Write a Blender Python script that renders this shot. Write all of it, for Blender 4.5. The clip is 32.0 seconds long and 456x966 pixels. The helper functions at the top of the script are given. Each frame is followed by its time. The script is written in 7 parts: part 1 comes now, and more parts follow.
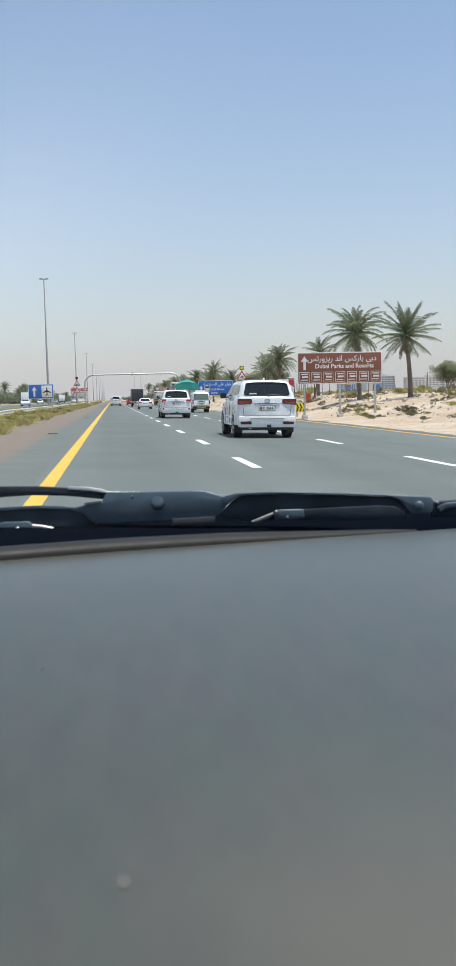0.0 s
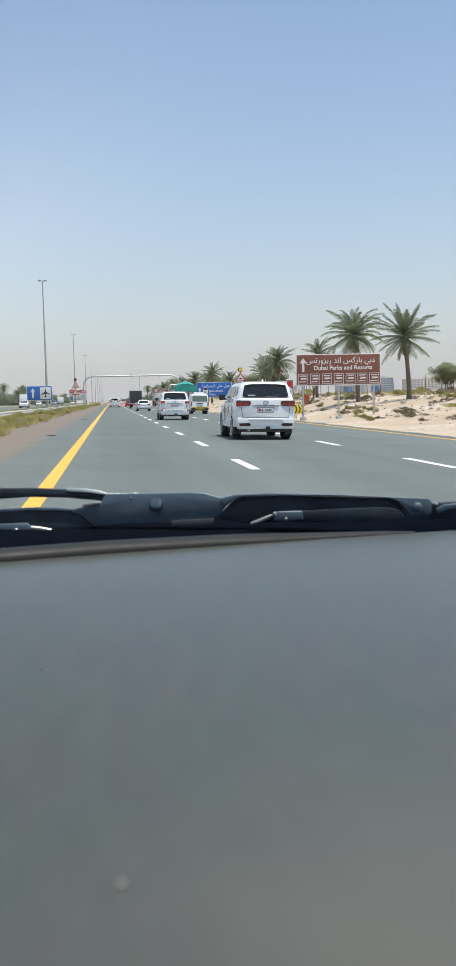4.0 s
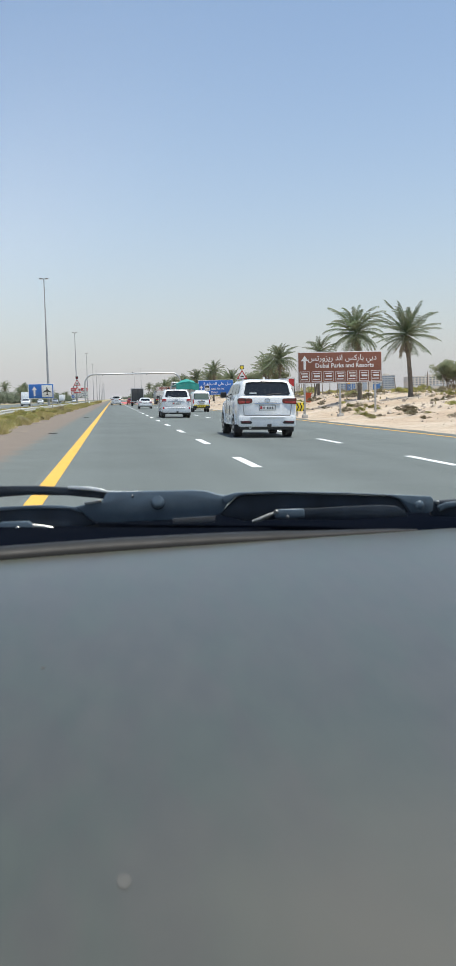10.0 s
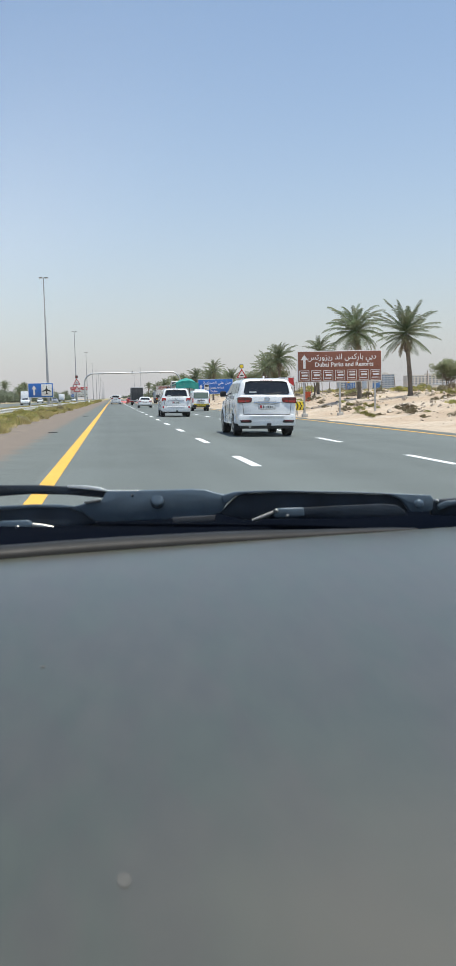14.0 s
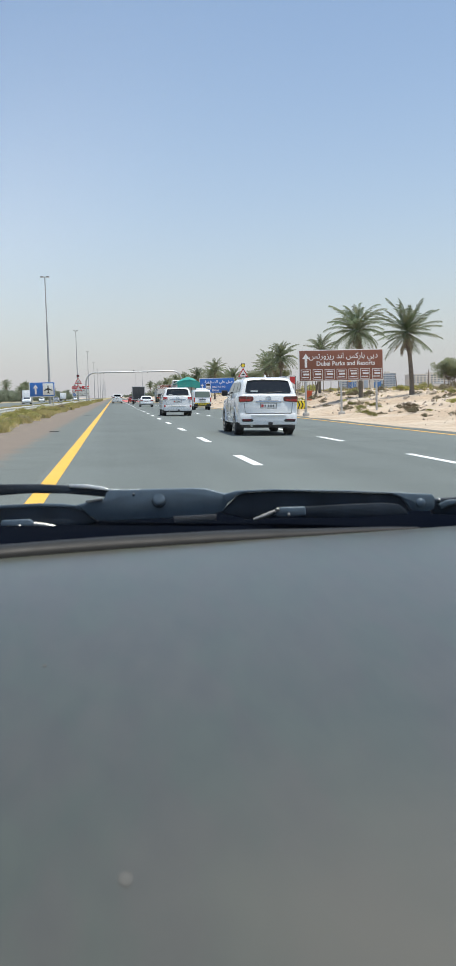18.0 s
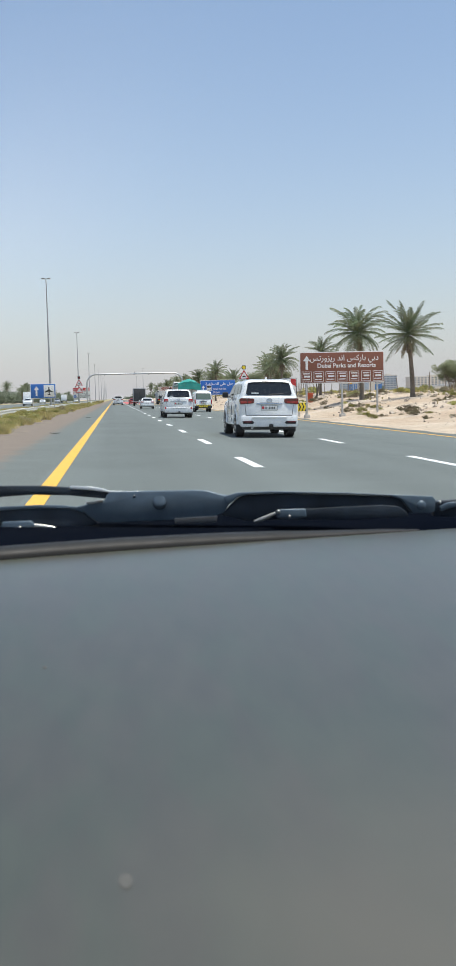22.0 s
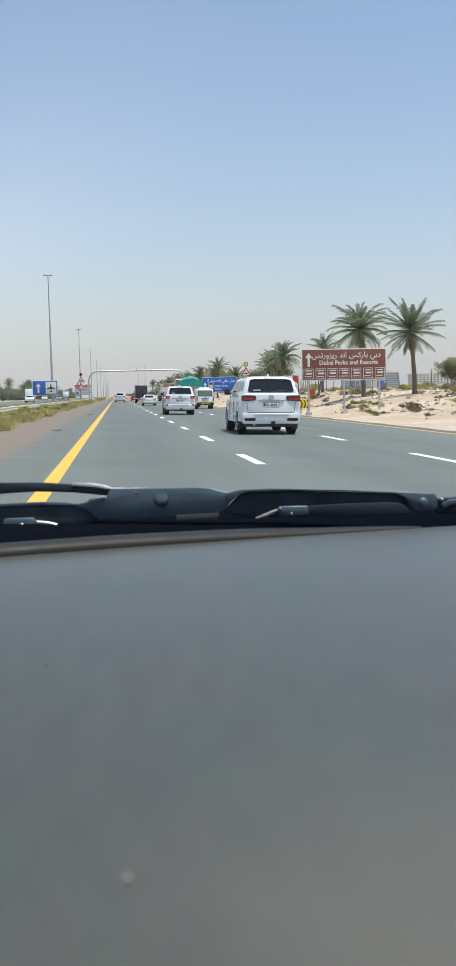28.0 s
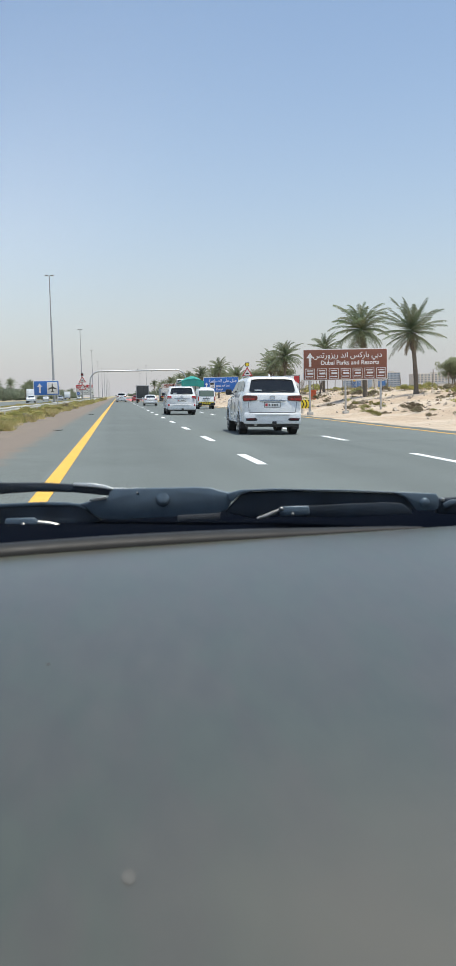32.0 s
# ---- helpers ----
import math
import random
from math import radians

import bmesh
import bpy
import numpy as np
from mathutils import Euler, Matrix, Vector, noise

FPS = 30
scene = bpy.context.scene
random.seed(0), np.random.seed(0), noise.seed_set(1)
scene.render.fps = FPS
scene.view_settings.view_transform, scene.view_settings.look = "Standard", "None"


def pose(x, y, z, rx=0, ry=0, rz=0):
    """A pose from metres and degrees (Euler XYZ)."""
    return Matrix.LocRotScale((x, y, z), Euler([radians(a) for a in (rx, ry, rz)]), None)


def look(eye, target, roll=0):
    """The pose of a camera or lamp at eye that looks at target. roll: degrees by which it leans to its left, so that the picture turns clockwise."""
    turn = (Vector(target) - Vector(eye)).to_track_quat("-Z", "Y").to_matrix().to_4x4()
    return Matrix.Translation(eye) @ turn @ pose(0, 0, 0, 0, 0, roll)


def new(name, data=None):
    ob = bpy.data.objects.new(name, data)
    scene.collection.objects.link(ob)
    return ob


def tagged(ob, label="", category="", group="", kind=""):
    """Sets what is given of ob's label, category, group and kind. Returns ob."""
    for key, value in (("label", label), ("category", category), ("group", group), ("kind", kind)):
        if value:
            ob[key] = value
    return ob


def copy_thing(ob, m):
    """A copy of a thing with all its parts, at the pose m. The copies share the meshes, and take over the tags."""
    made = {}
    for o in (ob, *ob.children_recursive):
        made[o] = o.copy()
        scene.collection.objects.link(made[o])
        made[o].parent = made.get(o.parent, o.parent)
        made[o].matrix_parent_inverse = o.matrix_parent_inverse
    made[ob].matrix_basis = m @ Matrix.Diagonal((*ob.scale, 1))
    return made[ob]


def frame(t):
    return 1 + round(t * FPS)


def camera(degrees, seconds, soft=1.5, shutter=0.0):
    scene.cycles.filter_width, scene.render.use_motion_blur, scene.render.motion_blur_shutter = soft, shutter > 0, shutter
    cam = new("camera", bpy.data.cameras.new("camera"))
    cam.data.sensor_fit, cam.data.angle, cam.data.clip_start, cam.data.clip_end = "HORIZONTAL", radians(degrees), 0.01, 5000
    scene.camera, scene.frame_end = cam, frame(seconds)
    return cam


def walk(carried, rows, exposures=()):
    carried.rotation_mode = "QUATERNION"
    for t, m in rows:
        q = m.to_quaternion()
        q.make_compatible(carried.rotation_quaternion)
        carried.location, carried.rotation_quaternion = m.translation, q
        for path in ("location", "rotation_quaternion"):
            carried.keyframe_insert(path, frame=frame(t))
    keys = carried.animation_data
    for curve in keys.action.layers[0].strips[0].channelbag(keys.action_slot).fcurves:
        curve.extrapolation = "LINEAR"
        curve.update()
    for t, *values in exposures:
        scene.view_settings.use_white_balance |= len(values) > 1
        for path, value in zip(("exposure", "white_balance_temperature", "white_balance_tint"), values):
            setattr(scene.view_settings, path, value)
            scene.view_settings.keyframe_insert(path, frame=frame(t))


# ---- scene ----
# The car's own cabin is the fixed frame: the dashboard and wiper stay put and the carriageway
# ahead is built as it stands at most times.
FALL = 1.43                                   # crossfall of the carriageway, degrees
ROAD = Matrix.Rotation(radians(FALL), 4, "Y")  # road frame: x right, y along the road, z off the asphalt
EYE = 1.25

cam = camera(27.72, 32.0, soft=1.0)
# the lens is focused on the road, so the wiper and dashboard close by fall soft
cam.data.dof.use_dof = True
cam.data.dof.focus_distance, cam.data.dof.aperture_fstop = 60.0, 42.0
TURNS = [
    (0, -0.08, 0.03, -0.06), (0.5, -0.12, 0.07, -0.04), (1, -0.07, 0.06, -0.06), (1.5, -0.17, -0.01, -0.07),
    (2, -0.23, 0.10, -0.07), (2.5, -0.14, 0.06, -0.09), (3, -0.11, 0.19, -0.08), (3.5, -0.16, 0.13, -0.07),
    (5.5, -0.15, 0.17, -0.04), (6, -0.06, 0.06, 0.00), (6.5, -0.12, 0.06, 0.00), (7, -0.07, 0.06, -0.05),
    (7.5, -0.06, -0.02, -0.05), (8, 0.00, 0.00, -0.05), (8.5, -0.00, 0.06, 0.00), (9, 0.00, 0.00, 0.04),
    (9.5, -0.07, 0.05, 0.03), (10, -0.07, 0.00, -0.02), (10.5, -0.04, -0.13, -0.05), (11, -0.09, -0.12, -0.03),
    (11.5, -0.12, -0.04, 0.03), (12, 0.00, 0.00, 0.03), (12.5, -0.02, -0.06, -0.06), (13, 0.01, -0.08, -0.06),
    (13.5, 0.05, -0.06, -0.06), (14, -0.09, -0.06, 0.01), (14.5, 0.00, -0.12, 0.01), (16.5, 0.01, -0.06, 0.00),
    (17, 0.07, -0.12, -0.05), (17.5, 0.02, -0.13, -0.05), (18, -0.00, -0.12, 0.04), (18.5, 0.05, -0.11, 0.03),
    (19, 0.08, -0.08, 0.03), (19.5, 0.02, -0.06, -0.06), (20, -0.02, -0.06, 0.00), (20.5, -0.04, -0.18, -0.09),
    (21, 0.02, -0.00, -0.09), (21.5, 0.01, 0.00, -0.09), (22, 0.05, 0.00, -0.06), (22.5, -0.04, 0.03, -0.06),
    (23, -0.02, -0.00, -0.03), (23.5, 0.05, 0.01, 0.04), (24, 0.10, 0.06, 0.04), (24.5, 0.14, 0.06, 0.01),
    (25, 0.16, 0.06, -0.03), (25.5, 0.13, -0.01, -0.09), (26, 0.15, -0.02, -0.16), (26.5, 0.22, -0.08, -0.16),
    (28.5, 0.13, -0.19, -0.06), (29, 0.04, -0.13, -0.10), (29.5, 0.11, -0.00, -0.13), (30, 0.29, -0.18, -0.17),
    (30.5, 0.26, -0.18, 0.03), (31, 0.39, 0.08, 0.03), (31.5, 0.25, -0.08, 0.03), (32, 0.25, -0.18, -0.09),
]
walk(cam, [(t, ROAD @ pose(0, 0, EYE, 84.82 + p, r, -7.03 + w)) for t, w, p, r in TURNS])

# ---- light ----
SUN_TO = Vector((0.22, -0.08, 0.97)).normalized()
world = bpy.data.worlds.new("sky")
scene.world = world
world.use_nodes = True
wn = world.node_tree.nodes
wl = world.node_tree.links
sky = wn.new("ShaderNodeTexSky")
sky.sky_type = "NISHITA"
sky.sun_disc = False
sky.sun_elevation = math.asin(SUN_TO.z)
sky.sun_rotation = math.atan2(SUN_TO.x, SUN_TO.y)
sky.air_density, sky.dust_density, sky.ozone_density = 1.0, 1.0, 1.0
SKY_STRENGTH = 0.14
# dusty haze thickening towards the horizon
tc = wn.new("ShaderNodeTexCoord")
sep = wn.new("ShaderNodeSeparateXYZ")
wl.new(tc.outputs["Generated"], sep.inputs[0])
height = wn.new("ShaderNodeMath")
height.operation = "MAXIMUM"
height.inputs[1].default_value = 0.0
wl.new(sep.outputs[2], height.inputs[0])
thin = wn.new("ShaderNodeMath")
thin.operation = "MULTIPLY"
thin.inputs[1].default_value = -1 / 0.17
wl.new(height.outputs[0], thin.inputs[0])
expo = wn.new("ShaderNodeMath")
expo.operation = "EXPONENT"
wl.new(thin.outputs[0], expo.inputs[0])
haze = wn.new("ShaderNodeMix")
haze.data_type = "RGBA"
wl.new(expo.outputs[0], haze.inputs[0])
gain = wn.new("ShaderNodeVectorMath")
gain.operation = "MULTIPLY"
gain.inputs[1].default_value = (1.165, 1.20, 1.21)
wl.new(sky.outputs[0], gain.inputs[0])
wl.new(gain.outputs[0], haze.inputs[6])
haze.inputs[7].default_value = (0.608 / SKY_STRENGTH, 0.590 / SKY_STRENGTH, 0.620 / SKY_STRENGTH, 1)
wl.new(haze.outputs[2], wn["Background"].inputs[0])
wn["Background"].inputs[1].default_value = SKY_STRENGTH
sun = new("sun", bpy.data.lights.new("sun", "SUN"))
sun.data.energy, sun.data.angle, sun.data.color = 4.8, radians(0.6), (1.0, 0.955, 0.88)
sun.matrix_world = look(SUN_TO * 100, (0, 0, 0))
scene.view_settings.exposure = 0.0

# ---- materials ----
def material(name, base, rough=0.6, metal=0.0, vary=0.0, scale=4.0, fine=0.0, fine_scale=60.0, bump=0.0,
             bump_scale=80.0, second=None, per_object=0.0, coat=0.0, spec=0.5, stretch=None):
    """A principled material: base colour with a coarse and a fine noise variation, an optional second colour, and bump."""
    m = bpy.data.materials.new(name)
    m.use_nodes = True
    n, l = m.node_tree.nodes, m.node_tree.links
    p = n["Principled BSDF"]
    p.inputs["Roughness"].default_value = rough
    p.inputs["Metallic"].default_value = metal
    p.inputs["Specular IOR Level"].default_value = spec
    p.inputs["Coat Weight"].default_value = coat
    p.inputs["Coat Roughness"].default_value = 0.05
    tc = n.new("ShaderNodeTexCoord")
    vec = tc.outputs["Object"]
    if stretch:
        mp = n.new("ShaderNodeMapping")
        mp.inputs["Scale"].default_value = stretch
        l.new(vec, mp.inputs[0])
        vec = mp.outputs[0]

    def tex(s, detail=4.0):
        t = n.new("ShaderNodeTexNoise")
        t.inputs["Scale"].default_value = s
        t.inputs["Detail"].default_value = detail
        t.inputs["Roughness"].default_value = 0.6
        l.new(vec, t.inputs["Vector"])
        return t.outputs["Fac"]

    def remap(sock, a, b, lo=0.3, hi=0.7):
        r = n.new("ShaderNodeMapRange")
        for i, v in ((1, lo), (2, hi), (3, a), (4, b)):
            r.inputs[i].default_value = v
        l.new(sock, r.inputs[0])
        return r.outputs[0]

    rgb = n.new("ShaderNodeRGB")
    rgb.outputs[0].default_value = (*base, 1)
    col = rgb.outputs[0]

    def mix(fac, a, b, mode="MIX"):
        x = n.new("ShaderNodeMix")
        x.data_type, x.blend_type = "RGBA", mode
        l.new(fac, x.inputs[0])
        for sock, v in ((x.inputs[6], a), (x.inputs[7], b)):
            if isinstance(v, tuple):
                sock.default_value = (*v, 1)
            else:
                l.new(v, sock)
        return x.outputs[2]

    def scaled(c, f):
        x = n.new("ShaderNodeVectorMath")
        x.operation = "SCALE"
        l.new(c, x.inputs[0])
        l.new(f, x.inputs[3])
        return x.outputs[0]

    if second:
        col = mix(remap(tex(scale * 0.7), 0, 1, 0.42, 0.6), col, second)
    if vary:
        col = scaled(col, remap(tex(scale), 1 - vary, 1 + vary))
    if fine:
        col = scaled(col, remap(tex(fine_scale, 2.0), 1 - fine, 1 + fine))
    if per_object:
        oi = n.new("ShaderNodeObjectInfo")
        col = scaled(col, remap(oi.outputs["Random"], 1 - per_object, 1 + per_object, 0, 1))
    l.new(col, p.inputs["Base Color"])
    if bump:
        b = n.new("ShaderNodeBump")
        b.inputs["Strength"].default_value = bump
        b.inputs["Distance"].default_value = 0.02
        l.new(tex(bump_scale, 3.0), b.inputs["Height"])
        l.new(b.outputs[0], p.inputs["Normal"])
    if rough < 0.9 and vary:
        l.new(remap(tex(scale * 3), max(rough - 0.08, 0), min(rough + 0.08, 1)), p.inputs["Roughness"])
    return m


def asphalt_material():
    """Worn grey asphalt: aggregate speckle, patches, and paler wheel tracks along the lanes."""
    m = material("asphalt", (0.124, 0.141, 0.131), 0.85, vary=0.10, scale=0.12, fine=0.45, fine_scale=30.0, bump=0.04, bump_scale=55.0)
    n, l = m.node_tree.nodes, m.node_tree.links
    p = n["Principled BSDF"]
    src = p.inputs["Base Color"].links[0].from_socket
    tc = n.new("ShaderNodeTexCoord")
    mp = n.new("ShaderNodeMapping")
    mp.inputs["Scale"].default_value = (1.0, 0.012, 1.0)
    l.new(tc.outputs["Object"], mp.inputs[0])
    t = n.new("ShaderNodeTexNoise")
    t.inputs["Scale"].default_value = 0.55
    t.inputs["Detail"].default_value = 5.0
    l.new(mp.outputs[0], t.inputs["Vector"])
    r = n.new("ShaderNodeMapRange")
    for i, v in ((1, 0.35), (2, 0.65), (3, 0.84), (4, 1.14)):
        r.inputs[i].default_value = v
    l.new(t.outputs["Fac"], r.inputs[0])
    x = n.new("ShaderNodeVectorMath")
    x.operation = "SCALE"
    l.new(src, x.inputs[0])
    l.new(r.outputs[0], x.inputs[3])
    l.new(x.outputs[0], p.inputs["Base Color"])
    return m


def glass_pane_material():
    """Windscreen glass: clear, with a faint gloss."""
    m = bpy.data.materials.new("windscreen_glass")
    m.use_nodes = True
    n, l = m.node_tree.nodes, m.node_tree.links
    n.remove(n["Principled BSDF"])
    tr, gl, mx = (n.new(k) for k in ("ShaderNodeBsdfTransparent", "ShaderNodeBsdfGlossy", "ShaderNodeMixShader"))
    tr.inputs[0].default_value = (0.97, 0.985, 0.98, 1)
    gl.inputs["Roughness"].default_value = 0.02
    mx.inputs[0].default_value = 0.010
    l.new(tr.outputs[0], mx.inputs[1])
    l.new(gl.outputs[0], mx.inputs[2])
    l.new(mx.outputs[0], n["Material Output"].inputs[0])
    return m


def leafy(m, share=0.4):
    """Lets part of the light through a leaf material."""
    n, l = m.node_tree.nodes, m.node_tree.links
    p = n["Principled BSDF"]
    tr, mx = n.new("ShaderNodeBsdfTranslucent"), n.new("ShaderNodeMixShader")
    l.new(p.inputs["Base Color"].links[0].from_socket, tr.inputs[0])
    mx.inputs[0].default_value = share
    l.new(p.outputs[0], mx.inputs[1])
    l.new(tr.outputs[0], mx.inputs[2])
    l.new(mx.outputs[0], n["Material Output"].inputs[0])
    return m


ASPHALT = asphalt_material()
SHOULDER = material("dusty_shoulder", (0.124, 0.139, 0.128), 0.88, vary=0.06, scale=0.35, fine=0.25, fine_scale=24, bump=0.25)
SAND = material("pale_sand", (0.44, 0.335, 0.235), 0.95, vary=0.10, scale=0.25, fine=0.22, fine_scale=5, bump=1.0, bump_scale=4.5, second=(0.50, 0.41, 0.31))
DIRT = material("brown_grit", (0.200, 0.158, 0.122), 0.95, vary=0.16, scale=0.8, fine=0.2, fine_scale=14, bump=0.08, bump_scale=9, second=(0.175, 0.142, 0.108))
MEDIAN = material("dry_median_soil", (0.40, 0.32, 0.17), 0.95, vary=0.25, scale=0.3, fine=0.25, fine_scale=5, second=(0.30, 0.28, 0.11))
GRASS = leafy(material("dry_grass", (0.47, 0.365, 0.165), 0.8, vary=0.5, scale=1.3, second=(0.31, 0.30, 0.085)), 0.25)
SHRUB = leafy(material("green_shrub_leaves", (0.24, 0.25, 0.07), 0.7, vary=0.35, scale=1.2, per_object=0.35, second=(0.38, 0.33, 0.12)), 0.3)
DRYBUSH = material("dry_bush_twigs", (0.23, 0.18, 0.12), 0.9, vary=0.3, scale=1.5, second=(0.16, 0.15, 0.09))
YELLOW = material("yellow_road_paint", (0.76, 0.42, 0.05), 0.6, vary=0.06, scale=1.2, fine=0.12, fine_scale=40, bump=0.2)
WHITE = material("white_road_paint", (0.78, 0.78, 0.76), 0.6, vary=0.07, scale=1.5, fine=0.10, fine_scale=40, bump=0.2)
RED_SURF = material("red_road_surfacing", (0.56, 0.12, 0.11), 0.75, vary=0.08, scale=0.3, fine=0.12, fine_scale=30, bump=0.3)
CONCRETE = material("pale_concrete", (0.55, 0.53, 0.49), 0.85, vary=0.12, scale=0.8, fine=0.1, bump=0.3)
GALV = material("galvanised_steel", (0.50, 0.51, 0.52), 0.45, 0.75, vary=0.12, scale=2.0, fine=0.06)
RAIL = material("weathered_zinc_rail", (0.66, 0.66, 0.64), 0.5, 0.25, vary=0.10, scale=0.8, fine=0.06)
POLE = material("grey_pole_steel", (0.30, 0.31, 0.32), 0.55, 0.4, vary=0.08, scale=1.0)
BLACKMETAL = material("black_steel", (0.03, 0.03, 0.032), 0.5, 0.3, vary=0.1, scale=6)
PAINT = material("white_car_paint", (0.82, 0.825, 0.82), 0.25, vary=0.02, scale=1.2, coat=0.8)
SILVER = material("silver_car_paint", (0.45, 0.46, 0.47), 0.3, 0.5, vary=0.03, scale=1.2, coat=0.6)
BLACKPAINT = material("black_car_paint", (0.02, 0.021, 0.023), 0.25, vary=0.03, scale=1.2, coat=0.6)
REDPAINT = material("red_car_paint", (0.33, 0.03, 0.03), 0.3, vary=0.03, scale=1.2, coat=0.6)
BLUEPAINT = material("blue_truck_paint", (0.05, 0.15, 0.42), 0.4, vary=0.05, scale=1.2)
TINT = material("tinted_car_glass", (0.012, 0.014, 0.016), 0.05, spec=0.6)
CLEARISH = material("pale_green_car_glass", (0.16, 0.21, 0.17), 0.06, spec=0.6)
RUBBER = material("tyre_rubber", (0.022, 0.022, 0.022), 0.85, vary=0.15, scale=8)
ALLOY = material("alloy_rim", (0.42, 0.42, 0.43), 0.3, 0.85, vary=0.04, scale=6)
PLASTIC = material("black_trim_plastic", (0.022, 0.022, 0.024), 0.55, vary=0.1, scale=8)
CHROME = material("chrome", (0.75, 0.76, 0.78), 0.12, 1.0)
TAIL = material("red_tail_lamp", (0.42, 0.015, 0.018), 0.15, coat=0.5)
TAIL_DARK = material("smoked_tail_lamp", (0.12, 0.007, 0.010), 0.15, coat=0.5)
BLUEBOX = material("blue_container_steel", (0.06, 0.16, 0.36), 0.5, vary=0.08, scale=0.8)
LAMPWHITE = material("clear_lamp", (0.6, 0.62, 0.63), 0.1, coat=0.5)
PLATE = material("white_plate", (0.72, 0.72, 0.70), 0.4, vary=0.02)
INK = material("black_ink", (0.03, 0.03, 0.03), 0.5)
CANVAS = material("green_tarpaulin", (0.03, 0.30, 0.25), 0.75, vary=0.18, scale=1.8, bump=0.6, bump_scale=2.5)
CREAM = material("weathered_cream_truck_side", (0.56, 0.48, 0.41), 0.75, vary=0.16, scale=1.2, fine=0.06)
DUSTYWHITE = material("dusty_white_truck_side", (0.60, 0.59, 0.56), 0.6, vary=0.12, scale=0.9, fine=0.05)
DARKBOX = material("dark_truck_box", (0.045, 0.047, 0.05), 0.6, vary=0.15, scale=1.2)
SIGN_BROWN = material("brown_sign_sheet", (0.215, 0.078, 0.046), 0.45, vary=0.04, scale=1.5)
SIGN_BLUE = material("blue_sign_sheet", (0.018, 0.135, 0.50), 0.45, vary=0.04, scale=1.5)
SIGN_WHITE = material("white_sign_sheet", (0.76, 0.76, 0.75), 0.45, vary=0.03, scale=2)
SIGN_RED = material("red_sign_sheet", (0.52, 0.035, 0.04), 0.45, vary=0.04, scale=2)
SIGN_BLACK = material("black_sign_sheet", (0.02, 0.02, 0.02), 0.5)
SIGN_YELLOW = material("yellow_reflective_sheet", (0.80, 0.62, 0.03), 0.45, vary=0.03)
BARK = material("palm_bark", (0.17, 0.14, 0.11), 0.95, vary=0.3, scale=5, bump=0.8, bump_scale=14)
TREE_BARK = material("acacia_bark", (0.15, 0.12, 0.095), 0.95, vary=0.25, scale=5, bump=0.7, bump_scale=14)
FROND = leafy(material("palm_frond", (0.17, 0.225, 0.115), 0.5, vary=0.3, scale=1.2, per_object=0.15, second=(0.215, 0.23, 0.135)), 0.25)
DEADFROND = material("dry_palm_frond", (0.25, 0.20, 0.12), 0.8, vary=0.25, scale=1.5)
LEAF = leafy(material("acacia_leaves", (0.19, 0.215, 0.115), 0.65, vary=0.35, scale=0.8, per_object=0.15, second=(0.23, 0.24, 0.13)))
FARLEAF = leafy(material("far_tree_leaves", (0.15, 0.18, 0.12), 0.8, vary=0.3, scale=0.3), 0.3)
STONE = material("pale_rubble_stone", (0.56, 0.48, 0.39), 0.9, vary=0.15, scale=2, bump=0.5, bump_scale=8, per_object=0.15)
WOOD = material("weathered_post_wood", (0.22, 0.18, 0.14), 0.9, vary=0.2, scale=5)
WALLPALE = material("pale_render_wall", (0.62, 0.58, 0.52), 0.85, vary=0.06, scale=0.1)
WALLBLUE = material("blue_grey_facade", (0.34, 0.40, 0.47), 0.5, vary=0.08, scale=0.1)
WALLTAN = material("tan_facade", (0.52, 0.44, 0.36), 0.85, vary=0.06, scale=0.1)
# pane colour lifted to a pale blue-grey to paint in distance haze
PANE = material("hazed_building_glass", (0.20, 0.25, 0.30), 0.1, spec=0.6)
CRANE = material("yellow_crane_paint", (0.72, 0.40, 0.02), 0.5, vary=0.06, scale=0.5)
ORANGE = material("red_orange_box_paint", (0.55, 0.10, 0.03), 0.5, vary=0.06, scale=2)
DASH = material("grey_dashboard_plastic", (0.0615, 0.0618, 0.0480), 0.285, scale=45.0, second=(0.0568, 0.0640, 0.0470), fine=0.08, fine_scale=70, spec=1.0, stretch=(1.0, 0.32, 1.0))
LIP = material("taupe_dashboard_trim", (0.019, 0.0185, 0.0165), 0.6, vary=0.06, scale=8, spec=0.3)
COWL = material("black_cowl_plastic", (0.0028, 0.0042, 0.008), 0.9, vary=0.1, scale=10, spec=0.0)
# slate steel; its lighter tone also paints the lit edges of the arms
WIPER = material("faded_and_lit_wiper_steel", (0.078, 0.112, 0.146), 0.42, 0.15, vary=0.14, scale=14, fine=0.1, fine_scale=90)
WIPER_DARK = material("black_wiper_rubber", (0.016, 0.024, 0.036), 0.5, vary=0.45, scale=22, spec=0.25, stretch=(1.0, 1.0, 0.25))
# near-white base colour paints the highlight on the worn upper edge
EDGE_HIGHLIGHT = material("worn_edge_highlight", (0.78, 0.77, 0.75), 0.35, 0.5, vary=0.25, scale=40)
WORN = material("worn_bright_steel", (0.40, 0.39, 0.37), 0.45, 0.9, vary=0.2, scale=30)
CABIN = material("grey_headliner", (0.22, 0.21, 0.20), 0.9, vary=0.05, scale=5)
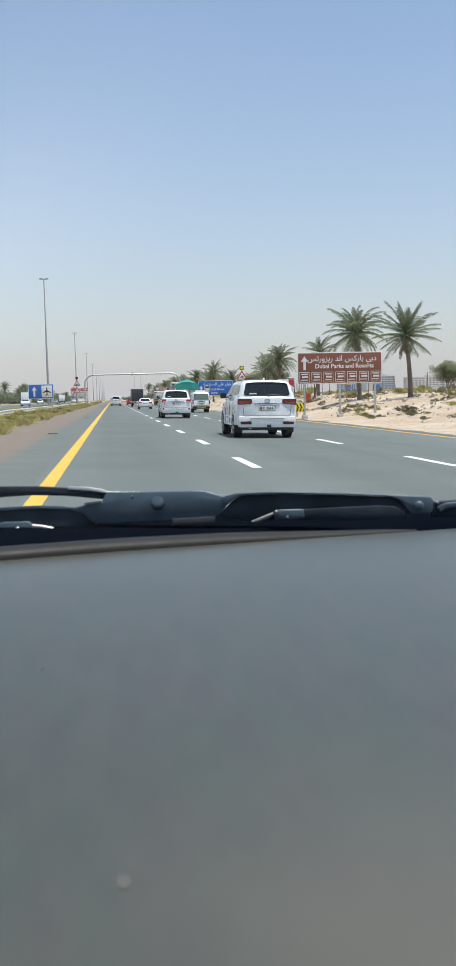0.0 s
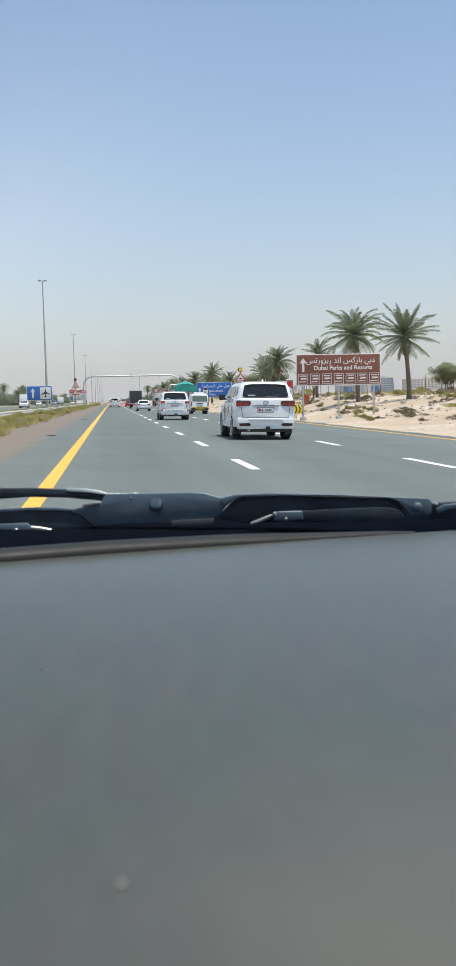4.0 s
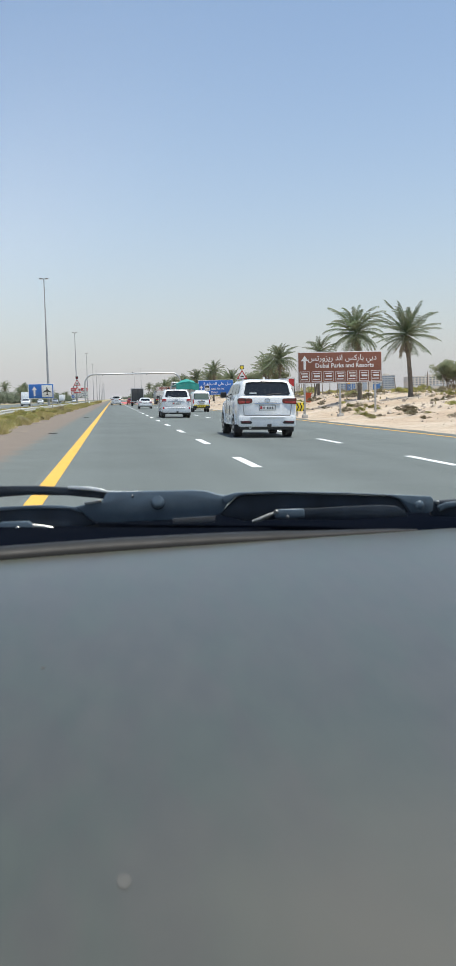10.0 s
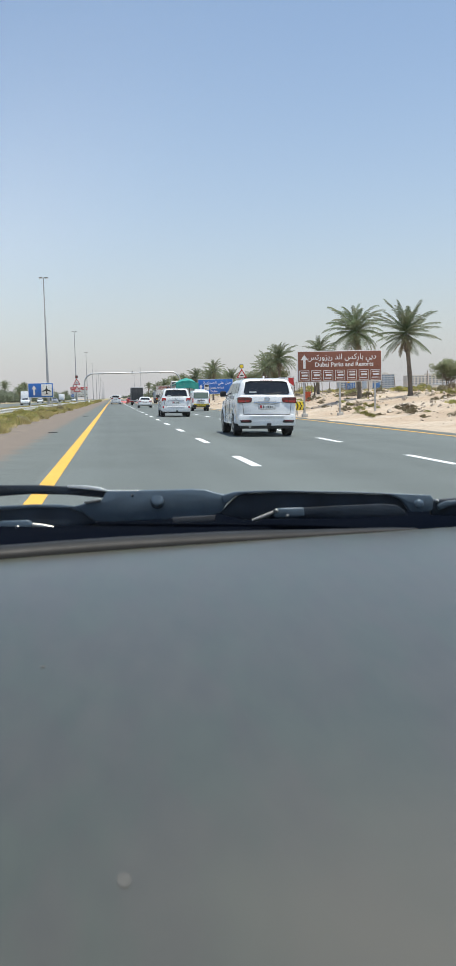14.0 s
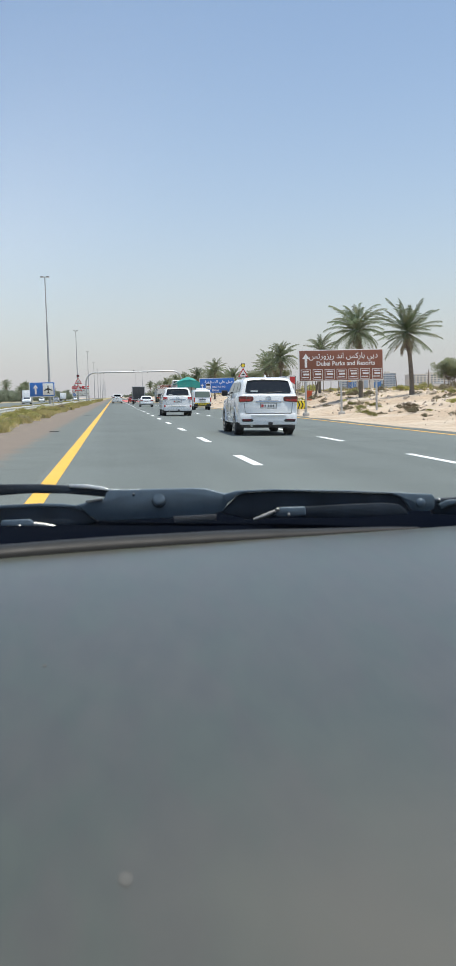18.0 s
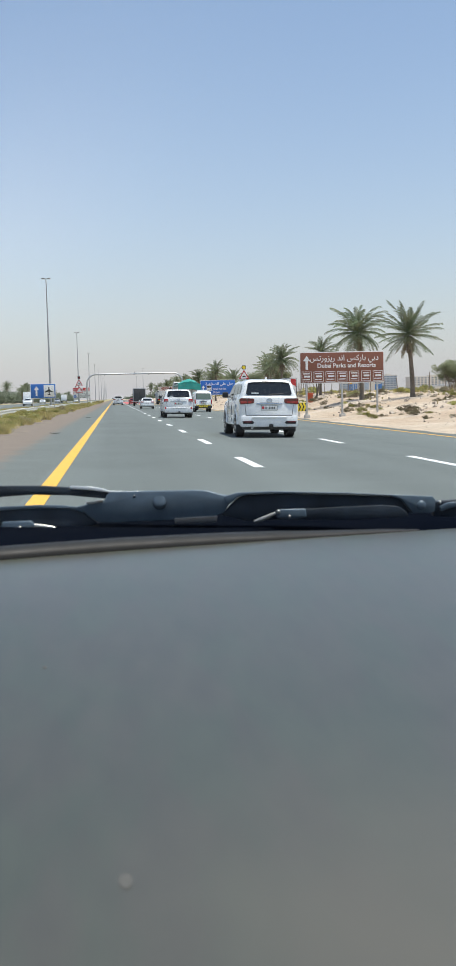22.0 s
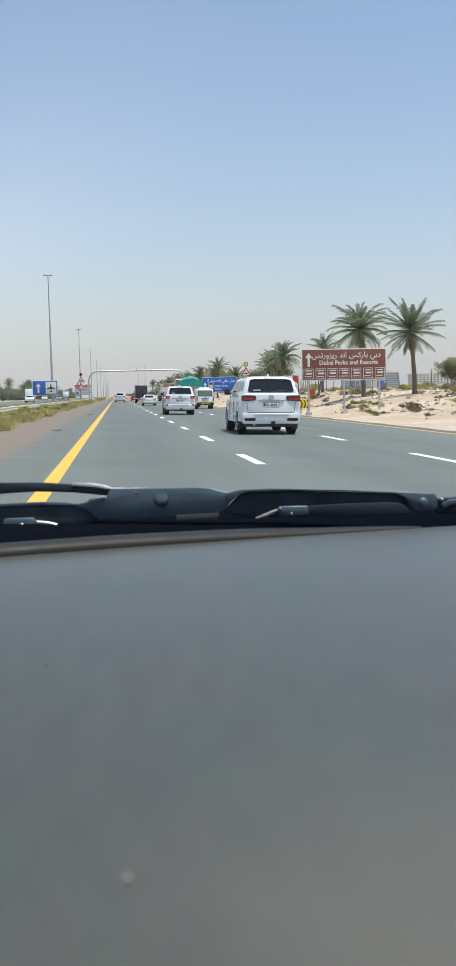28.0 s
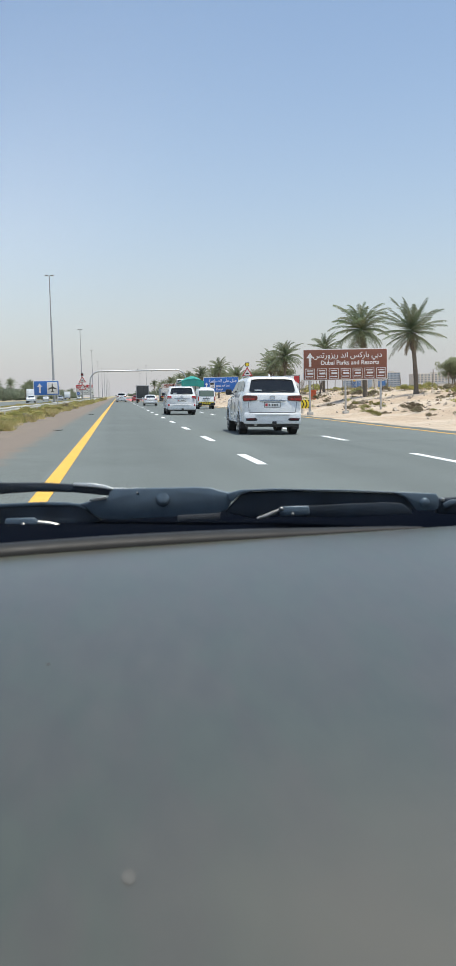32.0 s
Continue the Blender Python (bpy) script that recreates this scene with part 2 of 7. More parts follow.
DUST = material("pale_dust", (0.084, 0.085, 0.076), 0.6)
GLASS = glass_pane_material()


def dusty_edge(m, full, none):
    """Blown grit over the asphalt of the shoulder, thicker towards the verge, with a ragged border."""
    n, l = m.node_tree.nodes, m.node_tree.links
    p = n["Principled BSDF"]
    src = p.inputs["Base Color"].links[0].from_socket
    tc, sep = n.new("ShaderNodeTexCoord"), n.new("ShaderNodeSeparateXYZ")
    l.new(tc.outputs["Object"], sep.inputs[0])
    grad = n.new("ShaderNodeMapRange")
    for i, v in ((1, none), (2, full), (3, -0.35), (4, 1.15)):
        grad.inputs[i].default_value = v
    grad.clamp = False
    l.new(sep.outputs[0], grad.inputs[0])
    ns = n.new("ShaderNodeTexNoise")
    ns.inputs["Scale"].default_value, ns.inputs["Detail"].default_value = 0.9, 8.0
    l.new(tc.outputs["Object"], ns.inputs["Vector"])
    add = n.new("ShaderNodeMath")
    l.new(grad.outputs[0], add.inputs[0])
    l.new(ns.outputs["Fac"], add.inputs[1])
    st = n.new("ShaderNodeMapRange")
    for i, v in ((1, 0.65), (2, 1.15), (3, 0.0), (4, 1.0)):
        st.inputs[i].default_value = v
    l.new(add.outputs[0], st.inputs[0])
    mx = n.new("ShaderNodeMix")
    mx.data_type = "RGBA"
    l.new(st.outputs[0], mx.inputs[0])
    l.new(src, mx.inputs[6])
    mx.inputs[7].default_value = (0.185, 0.147, 0.114, 1)
    l.new(mx.outputs[2], p.inputs["Base Color"])


def painted_glow(m, centre, reach, colour):
    """Paints warm light into the dashboard's colour round one spot, with an uneven border."""
    n, l = m.node_tree.nodes, m.node_tree.links
    p = n["Principled BSDF"]
    src = p.inputs["Base Color"].links[0].from_socket
    tc, dist = n.new("ShaderNodeTexCoord"), n.new("ShaderNodeVectorMath")
    dist.operation = "DISTANCE"
    dist.inputs[1].default_value = centre
    l.new(tc.outputs["Object"], dist.inputs[0])
    ns = n.new("ShaderNodeTexNoise")
    ns.inputs["Scale"].default_value, ns.inputs["Detail"].default_value = 16.0, 3.0
    l.new(tc.outputs["Object"], ns.inputs["Vector"])
    add = n.new("ShaderNodeMath")
    add.operation = "MULTIPLY_ADD"
    l.new(ns.outputs["Fac"], add.inputs[0])
    add.inputs[1].default_value = 0.09
    l.new(dist.outputs["Value"], add.inputs[2])
    fade = n.new("ShaderNodeMapRange")
    fade.interpolation_type = "SMOOTHSTEP"
    for i, v in ((1, 0.03), (2, reach), (3, 1.0), (4, 0.0)):
        fade.inputs[i].default_value = v
    l.new(add.outputs[0], fade.inputs[0])
    mx = n.new("ShaderNodeMix")
    mx.data_type = "RGBA"
    l.new(fade.outputs[0], mx.inputs[0])
    l.new(src, mx.inputs[6])
    mx.inputs[7].default_value = (*colour, 1)
    l.new(mx.outputs[2], p.inputs["Base Color"])


# warm glow of light at the near right, put into the dashboard colour
painted_glow(DASH, (0.125, 0.235, EYE - 0.175), 0.25, (0.102, 0.096, 0.071))
dusty_edge(SHOULDER, -2.9, -1.6)

# ---- mesh tools ----
class Shape:
    """Gathers vertices and faces and becomes one mesh."""

    def __init__(self):
        self.v, self.f = [], []

    def add(self, verts, faces):
        k = len(self.v)
        self.v.extend(tuple(p) for p in verts)
        self.f.extend(tuple(k + i for i in q) for q in faces)
        return self

    def box(self, c, s, bevel=0.0, turn=None):
        x, y, z = (a / 2 for a in s)
        m = Matrix.Translation(c) @ (turn or Matrix())
        b = min(bevel, x * 0.95, y * 0.95, z * 0.95)
        if b <= 0:
            vs = [(i * x, j * y, k * z) for k in (-1, 1) for i, j in ((-1, -1), (1, -1), (1, 1), (-1, 1))]
            fs = [(3, 2, 1, 0), (4, 5, 6, 7), (0, 1, 5, 4), (1, 2, 6, 5), (2, 3, 7, 6), (3, 0, 4, 7)]
        else:
            bm = bmesh.new()
            bmesh.ops.create_cube(bm, size=2, matrix=Matrix.Diagonal((x, y, z, 1)))
            bmesh.ops.bevel(bm, geom=bm.edges[:], offset=b, segments=2, affect="EDGES", profile=0.6)
            bm.verts.index_update()
            vs = [p.co.copy() for p in bm.verts]
            fs = [[p.index for p in q.verts] for q in bm.faces]
            bm.free()
        return self.add([m @ Vector(p) for p in vs], fs)

    def tube(self, path, radii, n=10, caps=True):
        """A tube along a path of points."""
        path = [Vector(p) for p in path]
        if not isinstance(radii, (list, tuple)):
            radii = [radii] * len(path)
        rings, side = [], None
        for i, p in enumerate(path):
            d = (path[min(i + 1, len(path) - 1)] - path[max(i - 1, 0)]).normalized()
            if side is None:
                side = d.orthogonal().normalized()
            side = (side - d * side.dot(d)).normalized()
            up = d.cross(side)
            rings.append([p + (side * math.cos(a) + up * math.sin(a)) * radii[i] for a in (2 * math.pi * k / n for k in range(n))])
        return self.loft(rings, caps)

    def loft(self, rings, caps=True, closed=True):
        n = len(rings[0])
        vs = [p for r in rings for p in r]
        fs = [(i * n + k, i * n + (k + 1) % n, (i + 1) * n + (k + 1) % n, (i + 1) * n + k)
              for i in range(len(rings) - 1) for k in range(n if closed else n - 1)]
        if caps:
            fs += [tuple(reversed(range(n))), tuple((len(rings) - 1) * n + k for k in range(n))]
        return self.add(vs, fs)

    def prism(self, outline, thick, m=None):
        """A flat outline (x, z) given thickness along y, from -thick/2 to thick/2."""
        m = m or Matrix()
        n = len(outline)
        vs = [m @ Vector((x, s * thick / 2, z)) for s in (-1, 1) for x, z in outline]
        fs = [tuple(range(n)), tuple(reversed(range(n, 2 * n)))] + [(k, n + k, n + (k + 1) % n, (k + 1) % n) for k in range(n)]
        return self.add(vs, fs)

    def disc(self, c, r, axis="y", thick=0.01, n=24):
        c = Vector(c)
        d = Vector({"x": (1, 0, 0), "y": (0, 1, 0), "z": (0, 0, 1)}[axis]) * thick / 2
        return self.tube([c - d, c + d], r, n)

    def mesh(self, name, mat, smooth=35):
        me = bpy.data.meshes.new(name)
        me.from_pydata(self.v, [], self.f)
        me.materials.append(mat)
        me.validate()
        bm = bmesh.new()
        bm.from_mesh(me)
        bmesh.ops.recalc_face_normals(bm, faces=bm.faces[:])
        bm.to_mesh(me)
        bm.free()
        if smooth:
            me.shade_smooth()
            me.set_sharp_from_angle(angle=radians(smooth))
        me.update()
        return me

    def quick(self, name, mat):
        me = bpy.data.meshes.new(name)
        me.from_pydata(self.v, [], self.f)
        me.materials.append(mat)
        me.update()
        return me


def part(name, shape, mat, parent, label="", m=None, kind="", smooth=35):
    """One mesh object under a thing or under a part."""
    ob = new(name, shape if isinstance(shape, bpy.types.Mesh) else shape.mesh(name, mat, smooth))
    ob.parent = parent
    if m is not None:
        ob.matrix_basis = m
    return tagged(ob, label=label, kind=kind)


def thing(name, m, label, category, group="", kind=""):
    ob = new(name)
    ob.empty_display_size = 0.2
    ob.matrix_basis = m
    return tagged(ob, label, category, group, kind)


def solid(name, shape, mat, m, label, category, group="", kind="", smooth=35):
    """A thing that is one mesh."""
    ob = new(name, shape.mesh(name, mat, smooth))
    ob.matrix_basis = m
    return tagged(ob, label, category, group, kind)


def smoothstep(a, b, x):
    t = min(max((x - a) / (b - a), 0), 1)
    return t * t * (3 - 2 * t)


def lerp_table(table, x):
    """Straight interpolation in rows of (x, value)."""
    if x <= table[0][0]:
        return table[0][1]
    for (a, u), (b, v) in zip(table, table[1:]):
        if x <= b:
            return u + (v - u) * (x - a) / (b - a)
    return table[-1][1]


PROFILE = [(-70, 0.45), (-34, 0.34), (-31.5, 0.31), (-13.5, 0.31), (-12, 0.12), (-9, -0.20), (-7.8, -0.18), (-6.5, 0.02), (-5.4, 0.12), (-4.4, 0.14), (-3.7, 0.108), (-3.4, 0.088), (-3.2, 0.058),
           (-2.8, 0.03), (-2.4, 0.01), (12.6, -0.345), (14.0, -0.34), (16.5, -0.12), (20, 0.40), (25, 0.98), (32, 1.32), (45, 1.35), (90, 1.0), (300, 0.6)]
SLOPE = math.tan(radians(FALL))


def ground_z(x, y):
    """Height of the ground at a place in the world."""
    z = lerp_table(PROFILE, x)
    if x > 13.2:
        k = smoothstep(13.2, 19, x) * (1 - smoothstep(60, 140, x))
        n1 = noise.noise(Vector((x * 0.07, y * 0.035, 3.1)))
        n2 = noise.noise(Vector((x * 0.3, y * 0.21, 7.7)))
        n3 = noise.noise(Vector((x * 0.9, y * 0.8, 1.7)))
        z += k * (0.45 * n1 + 0.22 * n2 + 0.10 * n3)
    elif -12.5 < x < -3.2:
        z += 0.05 * noise.noise(Vector((x * 0.4, y * 0.3, 2.2))) * smoothstep(-3.2, -4.2, x)
    return z


def on_ground(x, y, turn=0.0, sink=0.0, size=1.0):
    return Matrix.Translation((x, y, ground_z(x, y) - sink)) @ Matrix.Rotation(radians(turn), 4, "Z") @ Matrix.Scale(size, 4)


def on_road(x, y, turn=0.0):
    return ROAD @ Matrix.Translation((x, y, 0)) @ Matrix.Rotation(radians(turn), 4, "Z")

# ---- ground and carriageway ----
def ground_sheet():
    xs = [-4500, -2500, -1200, -600, -300, -150, -90, -70, -50, -40, -34, -31.5, -24, -18, -13.5, -12.7, -12, -11, -10, -9, -8.4, -7.8, -7.1, -6.5,
          -5.8, -5.1, -4.4, -3.9, -3.6, -3.4, -3.2, -2.8, -2.4, 0, 4, 8, 12.6, 13.2, 13.7]
    x = 14.3
    while x < 60:
        xs.append(x)
        x *= 1.028
    xs += [66, 74, 84, 100, 130, 180, 300, 600, 1200, 2500, 4500]
    ys = [-900, -300, -100, -40, -15, 0, 6, 12, 18]
    y = 22.0
    while y < 420:
        ys.append(y)
        y *= 1.013
    ys += [450, 500, 560, 640, 740, 900, 1100, 1500, 2100, 3000, 4600]
    n = len(xs)
    s = Shape()
    s.v = [(x, y, ground_z(x, y) - (0.03 if -2.5 < x < 13.0 else 0.0)) for y in ys for x in xs]
    s.f = [(j * n + i, j * n + i + 1, (j + 1) * n + i + 1, (j + 1) * n + i) for j in range(len(ys) - 1) for i in range(n - 1)]
    me = s.quick("ground", SAND)
    for mat in (DIRT, MEDIAN):
        me.materials.append(mat)
    for p in me.polygons:
        c = p.center.x
        p.material_index = 1 if -4.5 < c < 13.2 else 2 if -40 < c <= -4.5 else 0
    me.shade_smooth()
    return tagged(new("ground", me), "pale rubbly sand and dry verge soil beside the motorway", "ground", kind="structure")


ground_sheet()


def strip(name, x0, x1, y0, y1, z, mat, label, category, step=40.0):
    """A slab lying in the road frame, z thick above the asphalt datum."""
    ys = [y0]
    while ys[-1] < y1:
        ys.append(min(ys[-1] + step, y1))
    s = Shape()
    s.loft([[(x0, y, -0.05), (x1, y, -0.05), (x1, y, z), (x0, y, z)] for y in ys])
    ob = new(name, s.mesh(name, mat, 0))
    ob.matrix_basis = ROAD
    return tagged(ob, label, category, kind="structure")


road = strip("road", -1.15, 12.45, -60, 2400, 0.0, ASPHALT, "worn grey asphalt motorway carriageway with three lanes", "road", 120)
strip("shoulder", -3.3, -1.15, -60, 2400, -0.006, SHOULDER, "dusty grey asphalt hard shoulder strip", "road shoulder", 120)
solid("far_carriageway", Shape().loft([[(-31, y, 0.1), (-14, y, 0.1), (-14, y, 0.36), (-31, y, 0.36)] for y in (-60, 600, 2400)]),
      ASPHALT, Matrix(), "opposite grey asphalt carriageway beyond the median", "road", kind="structure")

LEFT_EDGE, LANE_A, LANE_B, RIGHT_EDGE = -0.95, 2.64, 6.47, 11.22


def paint(x0, x1, y0, y1, z=0.005):
    return Shape().add([(x0, y0, z), (x1, y0, z), (x1, y1, z), (x0, y1, z), (x0, y0, z - 0.004), (x1, y0, z - 0.004), (x1, y1, z - 0.004), (x0, y1, z - 0.004)],
                       [(0, 1, 2, 3), (4, 5, 1, 0), (5, 6, 2, 1), (6, 7, 3, 2), (7, 4, 0, 3)])


part("yellow_edge_line", paint(LEFT_EDGE - 0.11, LEFT_EDGE + 0.11, -20, 1500), YELLOW, road, "solid yellow edge line", smooth=0)
part("yellow_edge_line", paint(RIGHT_EDGE - 0.09, RIGHT_EDGE + 0.09, -20, 1500), YELLOW, road, "solid yellow edge line", smooth=0)
dash_mesh = paint(-0.095, 0.095, 0, 3.0).mesh("lane_dash", WHITE, 0)
for x in (LANE_A, LANE_B):
    for k in range(110):
        part("lane_dash", dash_mesh, WHITE, road, m=pose(x, 7.8 + 9 * k, 0))


def sand_drift(x0, x1, name, mat, label, seed, side):
    """A thin ragged tongue of blown grit lying over the asphalt's edge."""
    s, ys = Shape(), np.arange(10, 420, 0.6)
    for y in ys:
        a = x0 + side * 0.0 + 0.45 * noise.noise(Vector((y * 0.35, seed, 0))) + 0.22 * noise.noise(Vector((y * 1.7, seed, 5)))
        for k, dz in ((0.0, 0.003), (0.25, 0.010), (1.0, 0.02)):
            x = a + (x1 - a) * k
            s.v.append((x, float(y), (-SLOPE * x + dz) if k < 1 else ground_z(x, float(y)) + dz))
    n = len(ys)
    s.f = [(j * 3 + i, j * 3 + i + 1, (j + 1) * 3 + i + 1, (j + 1) * 3 + i) for j in range(n - 1) for i in range(2)]
    return tagged(new(name, s.quick(name, mat)), label, "sand", kind="structure")


sand_drift(12.1, 13.6, "sand_drift", SAND, "blown sand over the edge of the asphalt", 1.0, 1)


# ---- the car that carries the camera: dashboard, windscreen, wiper ----
MID = 0.40      # the car's middle line, right of the camera
car = thing("car", ROAD.copy(), "car cabin with a dusty grey dashboard behind the windscreen", "car")
EDGE = [(-0.40, 0.60), (-0.25, 0.69), (-0.093, 0.756), (-0.001, 0.790), (0.101, 0.822), (0.18, 0.846), (0.30, 0.881), (0.343, 0.894), (0.50, 0.925),
        (0.70, 0.925), (0.90, 0.87), (1.05, 0.78), (1.20, 0.65)]
DASH_DROP = 0.13


def spline_table(table, x):
    """Smooth interpolation in rows of (x, value)."""
    i = max(0, min(len(table) - 2, next((k - 1 for k, r in enumerate(table) if r[0] >= x), len(table) - 2)))
    (x1, y1), (x2, y2) = table[i], table[i + 1]
    x0, y0 = table[i - 1] if i else (2 * x1 - x2, 2 * y1 - y2)
    x3, y3 = table[i + 2] if i + 2 < len(table) else (2 * x2 - x1, 2 * y2 - y1)
    m1, m2 = (y2 - y0) / (x2 - x0) * (x2 - x1), (y3 - y1) / (x3 - x1) * (x2 - x1)
    t = (x - x1) / (x2 - x1)
    return (2 * t**3 - 3 * t**2 + 1) * y1 + (t**3 - 2 * t**2 + t) * m1 + (-2 * t**3 + 3 * t**2) * y2 + (t**3 - t**2) * m2


def edge_y(x):
    return spline_table(EDGE, x)


def dashboard():
    s = Shape()
    cols, rows = 56, 80
    for j in range(rows + 4):
        for i in range(cols):
            x = -0.40 + 1.60 * i / (cols - 1)
            far = edge_y(x)
            if j < rows:
                t = j / (rows - 1)
                y = far + (0.10 - far) * t
                z = EYE - DASH_DROP - 0.045 * smoothstep(0.0, 1.0, t)
            else:
                k = j - rows + 1
                y, z = 0.10 - 0.02 * math.sin(k * 0.4), EYE - DASH_DROP - 0.045 - 0.02 * k - 0.08 * (k == 4)
            s.v.append((x, y, z))
    n = cols
    s.f = [(j * n + i, (j + 1) * n + i, (j + 1) * n + i + 1, j * n + i + 1) for j in range(rows + 3) for i in range(n - 1)]
    k = len(s.v)
    s.v += [(x, y, z - 0.03) for x, y, z in s.v[:cols]]
    s.f += [(i, i + 1, k + i + 1, k + i) for i in range(n - 1)]
    return s


dash = part("dashboard", dashboard(), DASH, car, "wide matt grey dashboard top", smooth=60)
lip = Shape()
rings = []
for i in range(60):
    x = -0.40 + 0.70 * i / 59
    y, h = edge_y(x), lerp_table([(0.0, 0.0088), (0.10, 0.0074), (0.18, 0.0047), (0.27, 0.0024), (0.30, 0.0010)], x)
    z = EYE - DASH_DROP
    w = lerp_table([(0.14, 0.016), (0.27, 0.007), (0.30, 0.003)], x)
    rings.append([(x, y + w - w * math.cos(a), z + h * math.sin(a) ** 0.8) for a in (math.pi * k / 10 for k in range(11))] + [(x, y + 2 * w, z - 0.012), (x, y, z - 0.012)])
lip.loft(rings)
part("dashboard_trim", lip, LIP, dash, "taupe rounded trim ridge", smooth=60)


def speck(x, y, r):
    """A flat pale fleck lying on the dashboard."""
    far = edge_y(x)
    t = (far - y) / (far - 0.10)
    z = EYE - DASH_DROP - 0.045 * smoothstep(0.0, 1.0, t)
    slope = 0.045 * 6 * t * (1 - t) / (far - 0.10)
    n = 14
    vs = [(x + r * math.cos(6.2832 * k / n) * 0.8, y + r * math.sin(6.2832 * k / n) * 1.45, z + 0.00025 + slope * r * 1.45 * math.sin(6.2832 * k / n)) for k in range(n)]
    part("dust_fleck", Shape().add(vs, [tuple(range(n))]), DUST, dash, smooth=0)


speck(0.0022, 0.3065, 0.0031)
speck(-0.0391, 0.502, 0.0014)

cowl = Shape()
cols = 40
prof = [(-0.03, -0.022), (0.03, -0.020), (0.14, -0.009), (0.27, -0.007), (0.33, -0.02), (0.36, -0.06)]
for dy, dz in prof:
    for i in range(cols):
        x = -0.45 + 1.70 * i / (cols - 1)
        cowl.v.append((x, edge_y(max(-0.4, min(1.2, x))) + dy, EYE - DASH_DROP + dz))
cowl.f = [(j * cols + i, j * cols + i + 1, (j + 1) * cols + i + 1, (j + 1) * cols + i) for j in range(len(prof) - 1) for i in range(cols - 1)]
part("cowl", cowl, COWL, car, "black cowl below the windscreen", smooth=60)


def slab(fn, nx, ny, thick):
    """A curved sheet with thickness: fn(u, v) gives the outer point, u and v from 0 to 1."""
    s = Shape()
    pts = [[Vector(fn(i / (nx - 1), j / (ny - 1))) for i in range(nx)] for j in range(ny)]
    mid = pts[ny // 2][nx // 2]
    nrm = (pts[ny // 2][nx // 2 + 1] - mid).cross(pts[ny // 2 + 1][nx // 2] - mid).normalized() * thick
    for layer in (0, 1):
        s.v += [tuple(p + nrm * layer) for r in pts for p in r]
    k = nx * ny
    for j in range(ny - 1):
        for i in range(nx - 1):
            q = (j * nx + i, j * nx + i + 1, (j + 1) * nx + i + 1, (j + 1) * nx + i)
            s.f += [q, tuple(k + a for a in reversed(q))]
    rim = [i for i in range(nx)] + [j * nx + nx - 1 for j in range(1, ny)] + [(ny - 1) * nx + i for i in range(nx - 2, -1, -1)] + [j * nx for j in range(ny - 2, 0, -1)]
    for a, b in zip(rim, rim[1:] + rim[:1]):
        s.f.append((b, a, k + a, k + b))
    return s


def screen_point(u, v):
    x = -0.36 + 1.52 * u
    base = edge_y(x) + 0.03
    top = 0.16 - 0.10 * (2 * u - 1) ** 2
    return (x + (MID - x) * 0.16 * v, base + (top - base) * v, EYE - DASH_DROP - 0.012 + 0.50 * v + 0.03 * math.sin(math.pi * v))


